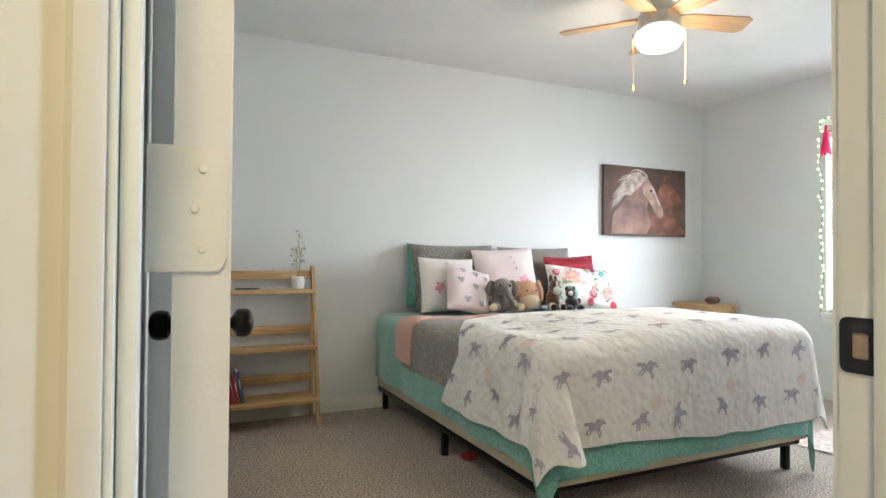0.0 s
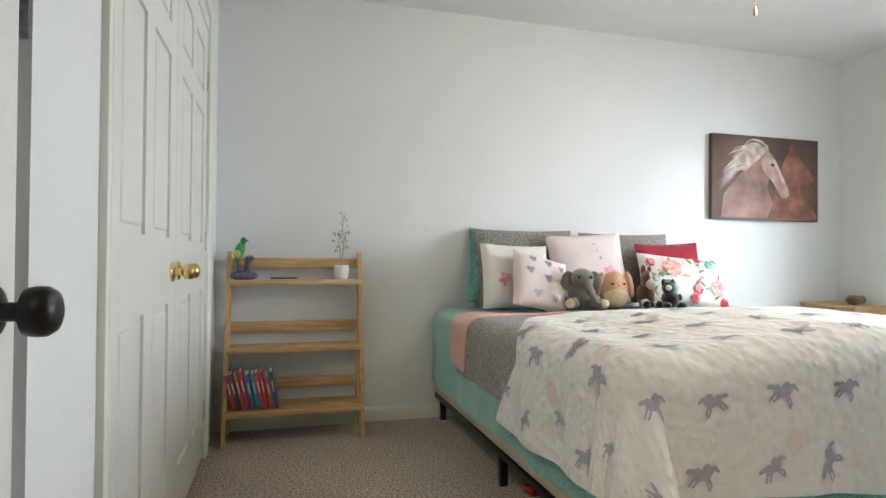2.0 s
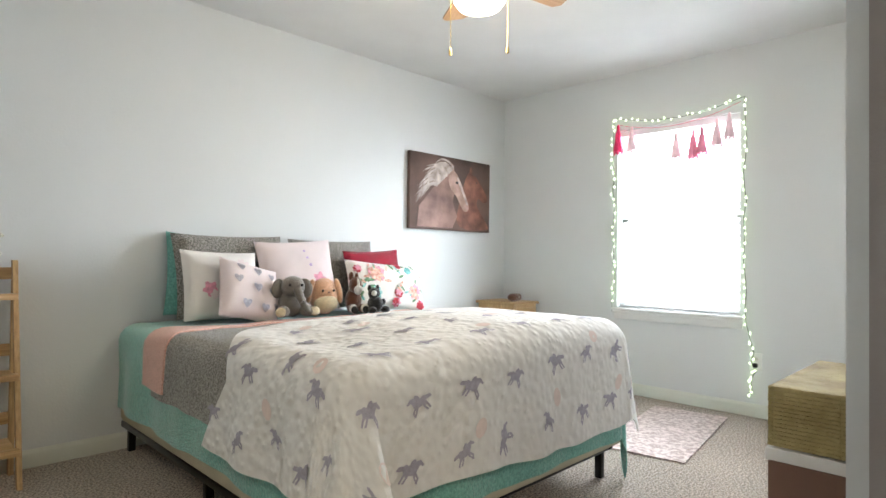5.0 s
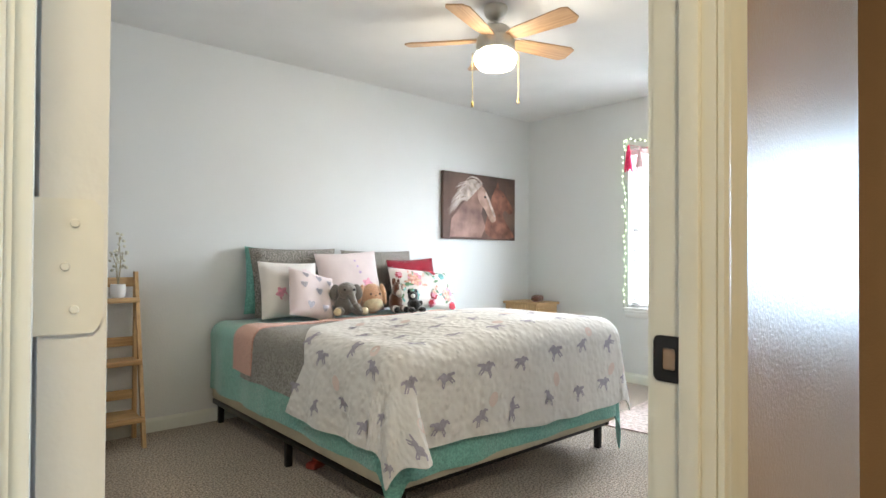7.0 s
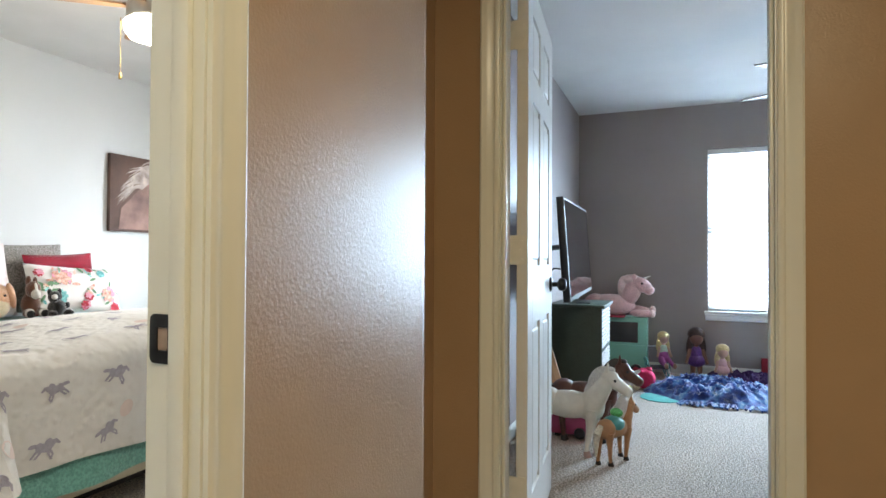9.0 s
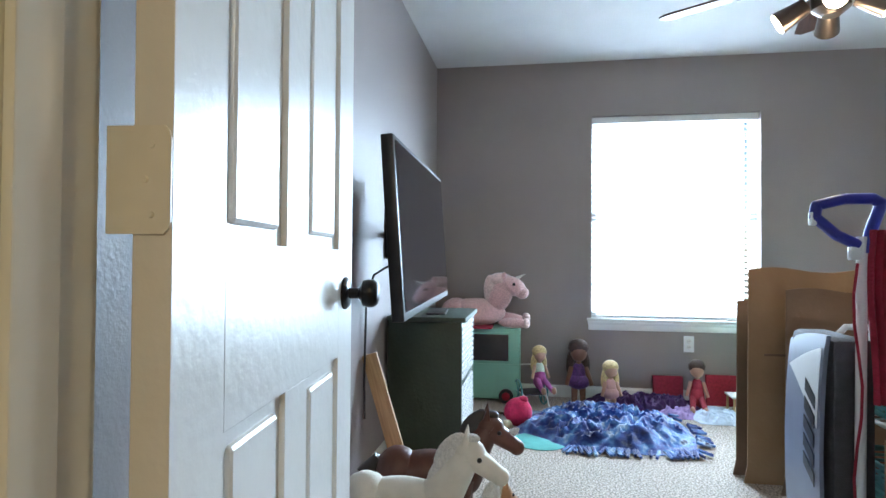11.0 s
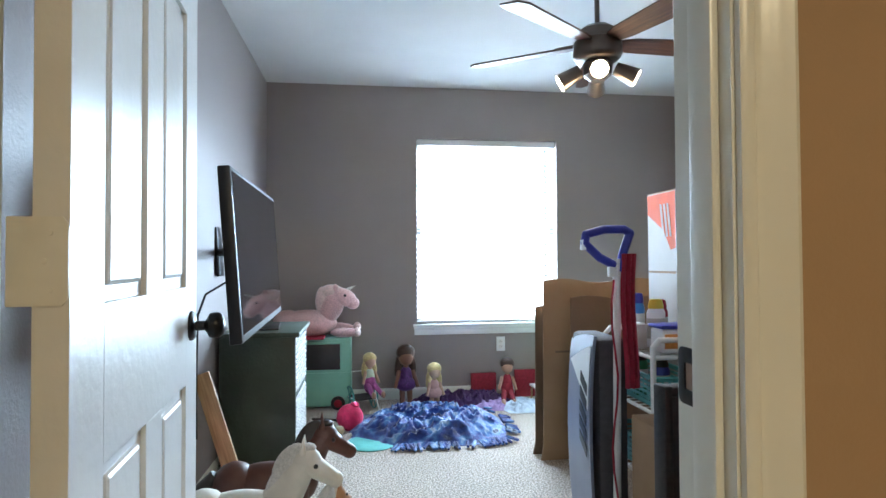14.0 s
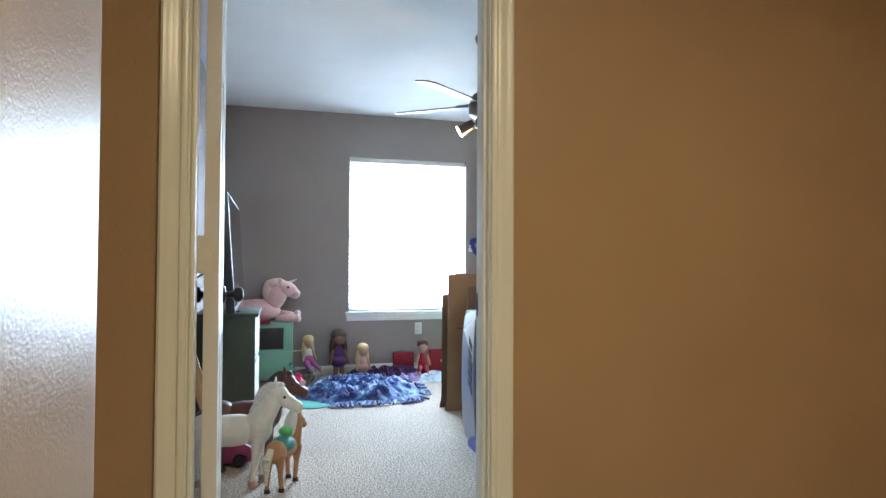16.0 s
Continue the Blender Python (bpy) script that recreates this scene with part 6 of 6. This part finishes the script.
def flatshape(parent, name, pts, axis, at, material, label=""):
    """A thin printed patch; axis 'x' lies on a face towards -x, 'y' on one towards +y."""
    b = B()
    if axis == 'x':
        prism(b, pts, 0, 0.0012, Matrix.Translation(at) @ pose(0, 0, 0, 0, 0, -90) @ Matrix.Translation((0, -0.0012, 0)))
    else:
        prism(b, pts, 0, 0.0012, Matrix.Translation(at))
    return part(name, b, material, parent, label)


def boxes():
    X, Y, D, W = 3.40, -2.10, 0.55, 0.45
    carton((X, Y, 0), D, W, 0.50, M_CARD, "brown cardboard box at the bottom of the stack")
    lo = carton((X, Y, 0.50), D, W, 0.52, M_CARD, "white and orange printed moving box")
    hi = carton((X, Y, 1.02), D, W, 0.37, M_CARD, "white and orange printed moving box on top of the stack")
    face = W
    for c, hh in ((lo, 0.52), (hi, 0.37)):
        flatshape(c, "white_face", [(0.004, 0.004), (D - 0.004, 0.004), (D - 0.004, hh - 0.006), (0.004, hh - 0.006)], 'y', (0, face, 0), M_CARDW, "white printed side")
    flatshape(hi, "orange_band", [(0.004, 0.36), (0.004, 0.24), (0.10, 0.18), (0.16, 0.14), (0.34, 0.10), (0.40, 0.19), (0.546, 0.27), (0.546, 0.36)], 'y', (0, face + 0.0014, 0), M_ORANGE)
    flatshape(lo, "orange_band", [(0.02, 0.06), (0.02, 0.20), (0.06, 0.30), (0.10, 0.31), (0.18, 0.22), (0.27, 0.16), (0.25, 0.06)], 'y', (0, face + 0.0014, 0), M_ORANGE)
    for c, z0 in ((hi, 0.0), (lo, 0.15)):
        flatshape(c, "tape_strip", [(0.235, z0), (0.295, z0), (0.295, z0 + 0.36), (0.235, z0 + 0.36)], 'y', (0, face + 0.0028, 0), M_TAPE)
    for k in range(3):
        flatshape(hi, "white_mark", [(0.33 + 0.03 * k, 0.16), (0.345 + 0.03 * k, 0.16), (0.37 + 0.03 * k, 0.31), (0.355 + 0.03 * k, 0.31)], 'y', (0, face + 0.0029, 0), M_CARDW)
    # square mark on the side towards the door
    flatshape(hi, "orange_mark", [(0, 0), (0.155, 0), (0.155, 0.20), (0, 0.20)], 'x', (0, 0.32, 0.10), M_ORANGE)
    for k in range(4):
        flatshape(hi, "pale_bar", [(0.015, 0.02 + 0.046 * k), (0.135, 0.045 + 0.046 * k), (0.135, 0.06 + 0.046 * k), (0.015, 0.035 + 0.046 * k)], 'x', (-0.0013, 0.32, 0.10), M_CARD)
    # the box in front with green and red print
    carton((3.10, -2.31, 0), 0.185, 0.60, 0.52, M_CARD, "brown moving box under a printed one", -9)
    u = carton((3.10, -2.31, 0.52), 0.185, 0.60, 0.465, M_CARD, "brown moving box with green and red print", -9)
    y1 = 0.60
    fr = ((0.08, 0.27, 0.44, 0.285), (0.08, 0.40, 0.44, 0.415), (0.08, 0.285, 0.092, 0.40), (0.428, 0.285, 0.44, 0.40))
    for a, z0, c, z1 in fr:
        flatshape(u, "green_border", [(a, z0), (c, z0), (c, z1), (a, z1)], 'x', (0, y1, 0), M_INK)
    flatshape(u, "red_bar", [(0.10, 0.295), (0.42, 0.295), (0.42, 0.325), (0.10, 0.325)], 'x', (0, y1, 0), M_INKR)
    for k in range(5):
        a = 0.14 + 0.055 * k
        flatshape(u, "green_letter_bar", [(a, 0.335), (a + 0.035, 0.335), (a + 0.035, 0.39), (a, 0.39)], 'x', (0, y1, 0), M_INK)
    for k in range(4):
        flatshape(u, "print_line", [(0.06 + 0.2 * (k > 1), 0.20 - 0.03 * (k % 2)), (0.2 + 0.24 * (k > 1), 0.20 - 0.03 * (k % 2)), (0.2 + 0.24 * (k > 1), 0.212 - 0.03 * (k % 2)), (0.06 + 0.2 * (k > 1), 0.212 - 0.03 * (k % 2))], 'x', (0, y1, 0), M_CARDD)
    flatshape(u, "red_block", [(0.38, 0.05), (0.48, 0.05), (0.48, 0.10), (0.38, 0.10)], 'x', (0, y1, 0), M_INKR)
    fl = B()
    box(fl, 0, 0.004, 0, 0.24, 0, 0.15)
    part("raised_flap", fl, M_CARD, u).matrix_basis = pose(0.178, 0.14, 0.463, 0, 4, 0)
    # painted bowl
    bwl = thing("holiday_bowl", "white oval bowl with red and green dots", "bowl", pose(3.225, -2.10, 0.9875))
    part("bowl", lathe(B(), [(0.07, 0), (0.09, 0.01), (0.115, 0.05), (0.125, 0.085), (0.119, 0.085), (0.105, 0.05), (0.001, 0.015)], Matrix.Diagonal((0.8, 0.95, 1, 1))), M_WHITE, bwl)
    part("red_base", lathe(B(), [(0.098, 0.002), (0.102, 0.02), (0.096, 0.03)], Matrix.Diagonal((0.83, 1.0, 1, 1))), M_RED, bwl)
    for k, mt in enumerate((M_RED, M_LEAF, M_LEAF, M_RED, M_RED)):
        a = math.radians(180 - 50 + 25 * k)
        part("painted_dot", blob(B(), (0.8 * 0.118 * math.cos(a), 0.95 * 0.118 * math.sin(a), 0.052), (0.008, 0.014, 0.014), (0, 0, 0), 10, 6), mt, bwl)
    # second stack with the lettered sign
    carton((3.42, -2.62, 0), 0.5, 0.5, 0.60, M_CARDD, "brown box in the corner stack")
    carton((3.42, -2.62, 0.60), 0.5, 0.5, 0.57, M_CARD, "brown box carrying a wooden sign")
    sg = thing("lettered_sign", "brown wooden block sign with pale lettering", "sign", pose(3.47, -2.10, 1.1715, 0, 0, 0))
    part("block", box(B(), 0, 0.06, -0.28, -0.02, 0, 0.26, 0.004), mat("stained_sign_wood", (0.13, 0.055, 0.035), 0.7, var=0.2, scale=12), sg)
    for z, txt, sz in ((0.215, "", 0), (0.175, "", 0), (0.125, "you'll", 0.05), (0.075, "love", 0.06), (0.02, "", 0)):
        if txt:
            cu = bpy.data.curves.new("lettering", 'FONT')
            cu.body, cu.size, cu.extrude, cu.align_x = txt, sz * 1.4, 0.0006, 'CENTER'
            me = bpy.data.meshes.new_from_object(bpy.data.objects.new("lettering_source", cu))
            me.materials.append(M_CREAM)
            o = new("lettering", me)
            o.parent = sg
            o.matrix_basis = pose(-0.001, -0.15, z, 90, 0, -90)
        else:
            for k in range(3):
                flatshape(sg, "pale_word_bar", [(0.04 + 0.065 * k, z), (0.085 + 0.065 * k, z), (0.085 + 0.065 * k, z + 0.022), (0.04 + 0.065 * k, z + 0.022)], 'x', (0, -0.02, 0), M_TAPE)


boxes()


def cart():
    X0, X1, Y0, Y1 = 3.41, 3.85, -1.635, -1.385
    c = thing("utility_cart", "white wire cart with three teal mesh baskets", "cart", pose(0, 0, 0))
    for x in (X0, X1):
        b = B()
        pipe(b, [Vector(p) for p in ((x, Y0, 0.04), (x, Y0, 0.74), (x, Y0 + 0.025, 0.768), (x, Y1 - 0.025, 0.768), (x, Y1, 0.74), (x, Y1, 0.04))], 0.011, 10)
        part("side_loop", b, M_WTUBE, c)
    for z in (0.22, 0.49, 0.70):
        b = B()
        pipe(b, [Vector(p) for p in ((X0, Y0, z), (X0, Y1, z), (X1, Y1, z), (X1, Y0, z), (X0, Y0, z))], 0.008, 8)
        ws = part("wire_shelf", b, M_WTUBE, c)
        for k in range(1, 9):
            x = X0 + (X1 - X0) * k / 9
            part("shelf_wire", rod(B(), (x, Y0, z), (x, Y1, z), 0.003, None, 6), M_WTUBE, ws)
    for x in (X0, X1):
        for y in (Y0, Y1):
            part("caster", lathe(B(), [(0.016, -0.010), (0.02, -0.004), (0.02, 0.004), (0.016, 0.010)], pose(x, y, 0.02, 90, 0, 0), 14), M_BLACKP, c)
    for z in (0.234, 0.504):
        k = thing("mesh_basket", "teal plastic mesh basket on the cart", "basket", pose(0, 0, z), "baskets on the cart")
        b = B()
        a0, a1, b0, b1, h = X0 + 0.02, X1 - 0.02, Y0 + 0.02, Y1 - 0.018, 0.115
        box(b, a0, a1, b0, b1, 0, 0.004)
        for j in range(6):
            zz = 0.006 + j * 0.019
            for q in ((a0, a1, b0, b0 + 0.003), (a0, a1, b1 - 0.003, b1), (a0, a0 + 0.003, b0, b1), (a1 - 0.003, a1, b0, b1)):
                box(b, *q, zz, zz + 0.011)
        for j in range(13):
            x = a0 + (a1 - a0) * j / 12
            box(b, x - 0.005, x + 0.005, b1 - 0.0025, b1 - 0.0008, 0, h)
        for j in range(8):
            y = b0 + (b1 - b0) * j / 7
            box(b, a0 + 0.0008, a0 + 0.0025, y - 0.005, y + 0.005, 0, h)
        part("mesh", b, M_TEALP, k)
        rim = B()
        pipe(rim, [Vector(p) for p in ((a0, b0, h), (a0, b1, h), (a1, b1, h), (a1, b0, h), (a0, b0, h))], 0.006, 8)
        part("rim", rim, M_TEALP, k)

    def bottle(name, x, y, z, r, h, body, cap, label, flat=0.6):
        o = thing(name, label, "bottle", pose(x, y, z), "things on the cart")
        part("body", lathe(B(), [(r * 0.92, 0), (r, 0.008), (r, h * 0.72), (r * 0.8, h * 0.8)], Matrix.Diagonal((flat, 1, 1, 1)), 20), body, o)
        part("cap", lathe(B(), [(r * 0.82, h * 0.8), (r * 0.86, h * 0.84), (r * 0.7, h * 0.98), (r * 0.5, h)], Matrix.Diagonal((flat, 1, 1, 1)), 20), cap, o)
        part("paper_label", lathe(B(), [(r * 1.01, h * 0.18), (r * 1.012, h * 0.2), (r * 1.012, h * 0.58), (r * 1.01, h * 0.6)], Matrix.Diagonal((flat, 1, 1, 1)), 20), M_CARDW, o)
    yel = mat("yellow_plastic", (0.62, 0.48, 0.05), 0.35)
    org = mat("orange_label", (0.66, 0.26, 0.06), 0.5, var=0.15, scale=40)
    bl2 = mat("light_blue_plastic", (0.03, 0.18, 0.48), 0.35)
    bottle("cleaner_bottle", 3.62, -1.51, 0.711, 0.040, 0.20, M_WHITE, yel, "white bottle with a yellow cap on the cart")
    bottle("spray_bottle", 3.72, -1.48, 0.711, 0.030, 0.22, bl2, M_BLUE, "blue cleaning bottle on the cart")
    bottle("cleaner_bottle", 3.73, -1.585, 0.711, 0.038, 0.19, M_RED, M_RED, "red bottle on the cart")
    bottle("dark_jar", 3.56, -1.50, 0.51, 0.035, 0.16, M_BLUE, M_BLACKP, "dark blue jar in the basket")
    bottle("green_bottle", 3.64, -1.45, 0.51, 0.032, 0.18, mat("green_plastic", (0.02, 0.16, 0.06), 0.35), M_BLACKP, "green bottle in the basket")
    tub = thing("wipes_tub", "white tub with an orange label and blue lid", "tub", pose(3.49, -1.515, 0.711), "things on the cart")
    part("body", box(B(), -0.05, 0.05, -0.075, 0.075, 0, 0.095, 0.012), M_WHITE, tub)
    part("paper_label", box(B(), -0.052, 0.052, -0.065, 0.065, 0.018, 0.075, 0.002), org, tub)
    part("lid", box(B(), -0.054, 0.054, -0.08, 0.08, 0.095, 0.110, 0.004), M_BLUE, tub)
    bn = thing("fabric_bin", "pale grey fabric bin on the cart", "bin", pose(3.72, -1.43, 0.711))
    tub2 = B()
    box(tub2, -0.14, -0.06, -0.02, 0.045, 0, 0.10, 0.004)
    part("bin_side", tub2, M_CARDW, bn)


cart()


def mop():
    v = thing("floor_steamer", "blue handled floor steamer with a white pole", "floor steamer", pose(3.47, -1.262, 0))
    part("pole", rod(B(), (0, 0, 0.08), (0, -0.01, 1.08), 0.015), M_WTUBE, v)
    h = B()
    pts = [(0.0, -0.02, 1.03), (0.0, -0.035, 1.10), (0.0, -0.065, 1.18), (0.0, -0.04, 1.195), (0.0, 0.04, 1.195), (0.0, 0.115, 1.175), (0.0, 0.12, 1.14), (0.0, 0.06, 1.085), (0.0, 0.0, 1.055)]
    pipe(h, [Vector(p) for p in pts], 0.017, 10)
    part("handle", h, M_BLUE, v)
    g = B()
    box(g, -0.012, 0.012, 0.118, 0.135, 1.115, 1.155, 0.003)
    box(g, -0.012, 0.012, -0.005, 0.025, 1.01, 1.05, 0.003)
    part("trigger", g, M_WTUBE, v)
    b = B()
    prism(b, [(-0.12, 0.0), (0.12, 0.0), (0.12, 0.03), (0.06, 0.07), (-0.06, 0.07), (-0.12, 0.03)], -0.08, 0.10, pose(0, 0, 0, 0, 0, 0))
    part("floor_head", b, M_BLUE, v)
    r = B()
    sheet(r, lambda u, w: Vector((-0.022 + 0.008 * math.sin(u * 14), -0.072 + 0.048 * u + 0.008 * math.sin(w * 5), 1.10 - 0.52 * w)), 14, 10, 0.012)
    part("red_duster", r, M_RED, v, "deep red cord and duster hanging from the handle")
    c = B()
    pipe(c, [Vector((-0.02, 0.012 + 0.012 * math.sin(k * 1.1), 1.0 - 0.092 * k)) for k in range(11)], 0.0045, 6)
    part("red_cord", c, M_RED, v)
    # padded carrying case
    bg = thing("padded_case", "charcoal padded case with a pale printed side", "case", pose(3.50, -1.33, 0))
    s = B()

    def side(u, w):
        z = 0.775 * w
        bulge = 0.022 * math.sin(math.pi * min(1, max(0, w))) ** 0.7
        return Vector((0.30 * u, 0.13 + bulge - 0.02 * u, z * (1 - 0.06 * u * u)))
    sheet(s, side, 12, 20, 0.012)
    sp = part("printed_side", s, M_BAGW, bg, "pale vinyl side with dark bars")
    part("gusset", box(B(), 0.0, 0.30, 0.0, 0.125, 0.0, 0.765, 0.022), M_GREYF, bg)
    for k, (z0, z1) in enumerate(((0.30, 0.34), (0.36, 0.40), (0.42, 0.46), (0.48, 0.52), (0.54, 0.58))):
        bar = B()
        sheet(bar, lambda u, w: side(0.10 + 0.28 * u, (z0 + (z1 - z0) * w + 0.05 * u) / 0.775) + Vector((0, 0.016, 0)), 4, 2, 0.002)
        part("dark_bar", bar, M_BLACKP, sp)
    sw = B()
    sheet(sw, lambda u, w: side(0.06 + 0.85 * u, (0.50 + 0.26 * w * (1 - u) + 0.2 * u) / 0.80) + Vector((0, 0.0135, 0)), 8, 3, 0.002)
    part("white_sweep", sw, M_WHITE, sp)


mop()

# flattened cardboard sheets leaning together
for (x, y, z, w, h, tilt, turn, mt, lab) in ((4.44, -1.235, 0.0, 0.36, 0.815, 0, 3, M_CARDD, "flattened dark cardboard sheet leaning upright"), (4.34, -1.25, 0.0, 0.62, 0.965, 2, 1, M_CARD, "large flattened cardboard sheet standing upright"), (4.22, -1.36, 0.0, 0.55, 0.88, 1, 0, M_CARDD, "flattened cardboard sheet behind the cart")):
    b = B()
    n = 12
    sheet(b, lambda u, v: Vector((0.012 * math.sin(u * 5) * v + 0.05 * (1 - v) * 0.3, -w * u + 0.015 * (v < 0.02), h * v * (1 + 0.012 * math.sin(u * 9)))), n, n, 0.006)
    o = solid("cardboard_sheet", b, mt, lab, "cardboard sheet", pose(x, y, z, 0, 0, turn), "leaning cardboard sheets")
    fold = B()
    box(fold, -0.0105, -0.0065, -w * 0.9, -w * 0.1, h * 0.60, h * 0.61)
    part("fold_crease", fold, M_CARDD, o)

carton((3.02, -1.56, 0), 0.36, 0.28, 0.50, M_CARD, "small open brown box beside the cart")
bd = thing("black_headboard", "black stained wooden panel standing behind fabric bins", "headboard", pose(2.90, -1.16, 0, 0, 0, -79))
part("panel", box(B(), 0, 0.80, -0.02, 0.02, 0.0, 0.685, 0.006), M_DARKW, bd)
part("top_cap", box(B(), -0.01, 0.81, -0.028, 0.028, 0.685, 0.715, 0.008), M_DARKW, bd)
part("end_post", box(B(), -0.03, 0.0, -0.026, 0.026, 0.0, 0.718, 0.006), M_DARKW, bd)
carton((2.46, -1.40, 0), 0.14, 0.44, 0.42, M_CARDD, "brown box holding up the fabric bins")
for k, (y0, y1, c, lab, h) in enumerate(((-0.905, -0.87, (0.09, 0.03, 0.16), "purple folded fabric storage cube", 0.35), (-0.975, -0.912, (0.06, 0.40, 0.34), "teal folded fabric storage cube", 0.375), (-1.005, -0.98, (0.55, 0.36, 0.03), "yellow folded fabric storage cube", 0.345), (-1.105, -1.01, (0.62, 0.10, 0.02), "orange folded fabric storage cube", 0.37), (-1.20, -1.115, (0.48, 0.05, 0.02), "red orange folded fabric storage cube", 0.36), (-1.245, -1.21, (0.01, 0.01, 0.012), "black folded fabric storage cube", 0.36))):
    b = B()
    box(b, 0, 0.055, 0, y1 - y0, 0, h, 0.009)
    q = solid("fabric_cube", b, mat("bin_fabric", c, 0.9, var=0.12, scale=12, bump=0.35, bscale=160), lab, "storage cube", pose(2.48, y0 - 0.115, 0.4225, 0, 0, 0), "folded fabric cubes")
    pk = B()
    box(pk, -0.0015, 0.0, 0.006, y1 - y0 - 0.006, h * 0.12, h * 0.14)
    part("seam", pk, M_GREYF, q)

# ---- stones canvas, fan with spotlights, things on the sill ----
art = thing("stones_canvas", "wide pale blue canvas of grey banded pebbles", "painting", pose(5.10, BY0 + 0.036, 1.34, 0, 0, 180))
part("canvas", box(B(), 0, 1.21, 0, 0.035, 0, 0.73, 0.003), mat("pale_blue_canvas", (0.50, 0.62, 0.62), 0.7, var=0.04, scale=2, bump=0.15, bscale=300), art)
M_STONE = mat("painted_pebble", (0.10, 0.14, 0.16), 0.7, alt=(0.22, 0.28, 0.29), var=0.25, scale=9)
for k, (x, z, rx, rz) in enumerate(((0.20, 0.40, 0.115, 0.085), (0.45, 0.395, 0.095, 0.115), (0.66, 0.385, 0.085, 0.10), (0.84, 0.37, 0.08, 0.095), (1.02, 0.36, 0.08, 0.085))):
    pts = [(x + rx * math.cos(2 * math.pi * i / 22) * (1 + 0.04 * math.sin(3 * i + k)), z + rz * math.sin(2 * math.pi * i / 22)) for i in range(22)]
    pb = part("pebble", prism(B(), pts, -0.0015, 0), M_STONE, art)
    a = (0.5, -0.3, 0.1, 0.5, -0.6)[k]
    s = B()
    sheet(s, lambda u, v: Vector((x + (u - 0.5) * 1.8 * rx * math.cos(a), -0.003, z + (u - 0.5) * 1.8 * rz * math.sin(a) + 0.02 * math.sin(u * 3) + (v - 0.5) * 0.013)), 8, 1, 0.0008)
    part("white_vein", s, M_WHITE, pb)

M_BLADE_B = wood("walnut_fan_blade", (0.045, 0.018, 0.010), (0.10, 0.045, 0.025), 0.4, 0)
M_BRONZE = mat("dark_bronze", (0.16, 0.13, 0.11), 0.3, metal=0.9, var=0.1, scale=20)
fb = fan("ceiling_fan", (3.75, -1.32), 2.03, M_BLADE_B, 5, 54, 0.60, "bronze fan with dark blades and adjustable spotlights", M_BRONZE)
M_SPOT = glow("lit_spot_lens", (1.0, 0.86, 0.6), 45)
for k in range(4):
    a = math.radians(70 + 90 * k)
    d = Vector((math.cos(a), math.sin(a), -0.55)).normalized()
    p = Vector((0.075 * math.cos(a), 0.075 * math.sin(a), 1.915))
    sp = part("spotlight", rod(B(), p, p + d * 0.10, 0.030, 0.042, 16), M_BRONZE, fb)
    part("lens", rod(B(), p + d * 0.1005, p + d * 0.104, 0.036, 0.034, 16), M_SPOT, sp, "lit round lens")
part("light_kit", lathe(B(), [(0.05, 1.955), (0.065, 1.94), (0.06, 1.89), (0.03, 1.865)]), M_BRONZE, fb)
solid("folded_paper", box(B(), 0, 0.03, 0, 0.16, 0, 0.012, 0.002), M_CARDW, "flat white paper strip on the window sill", "paper", pose(5.845, -1.78, 0.581))
gb = carton((5.42, -2.25, 0.0), 0.30, 0.42, 0.60, M_MINT, "pale green storage box under the window")
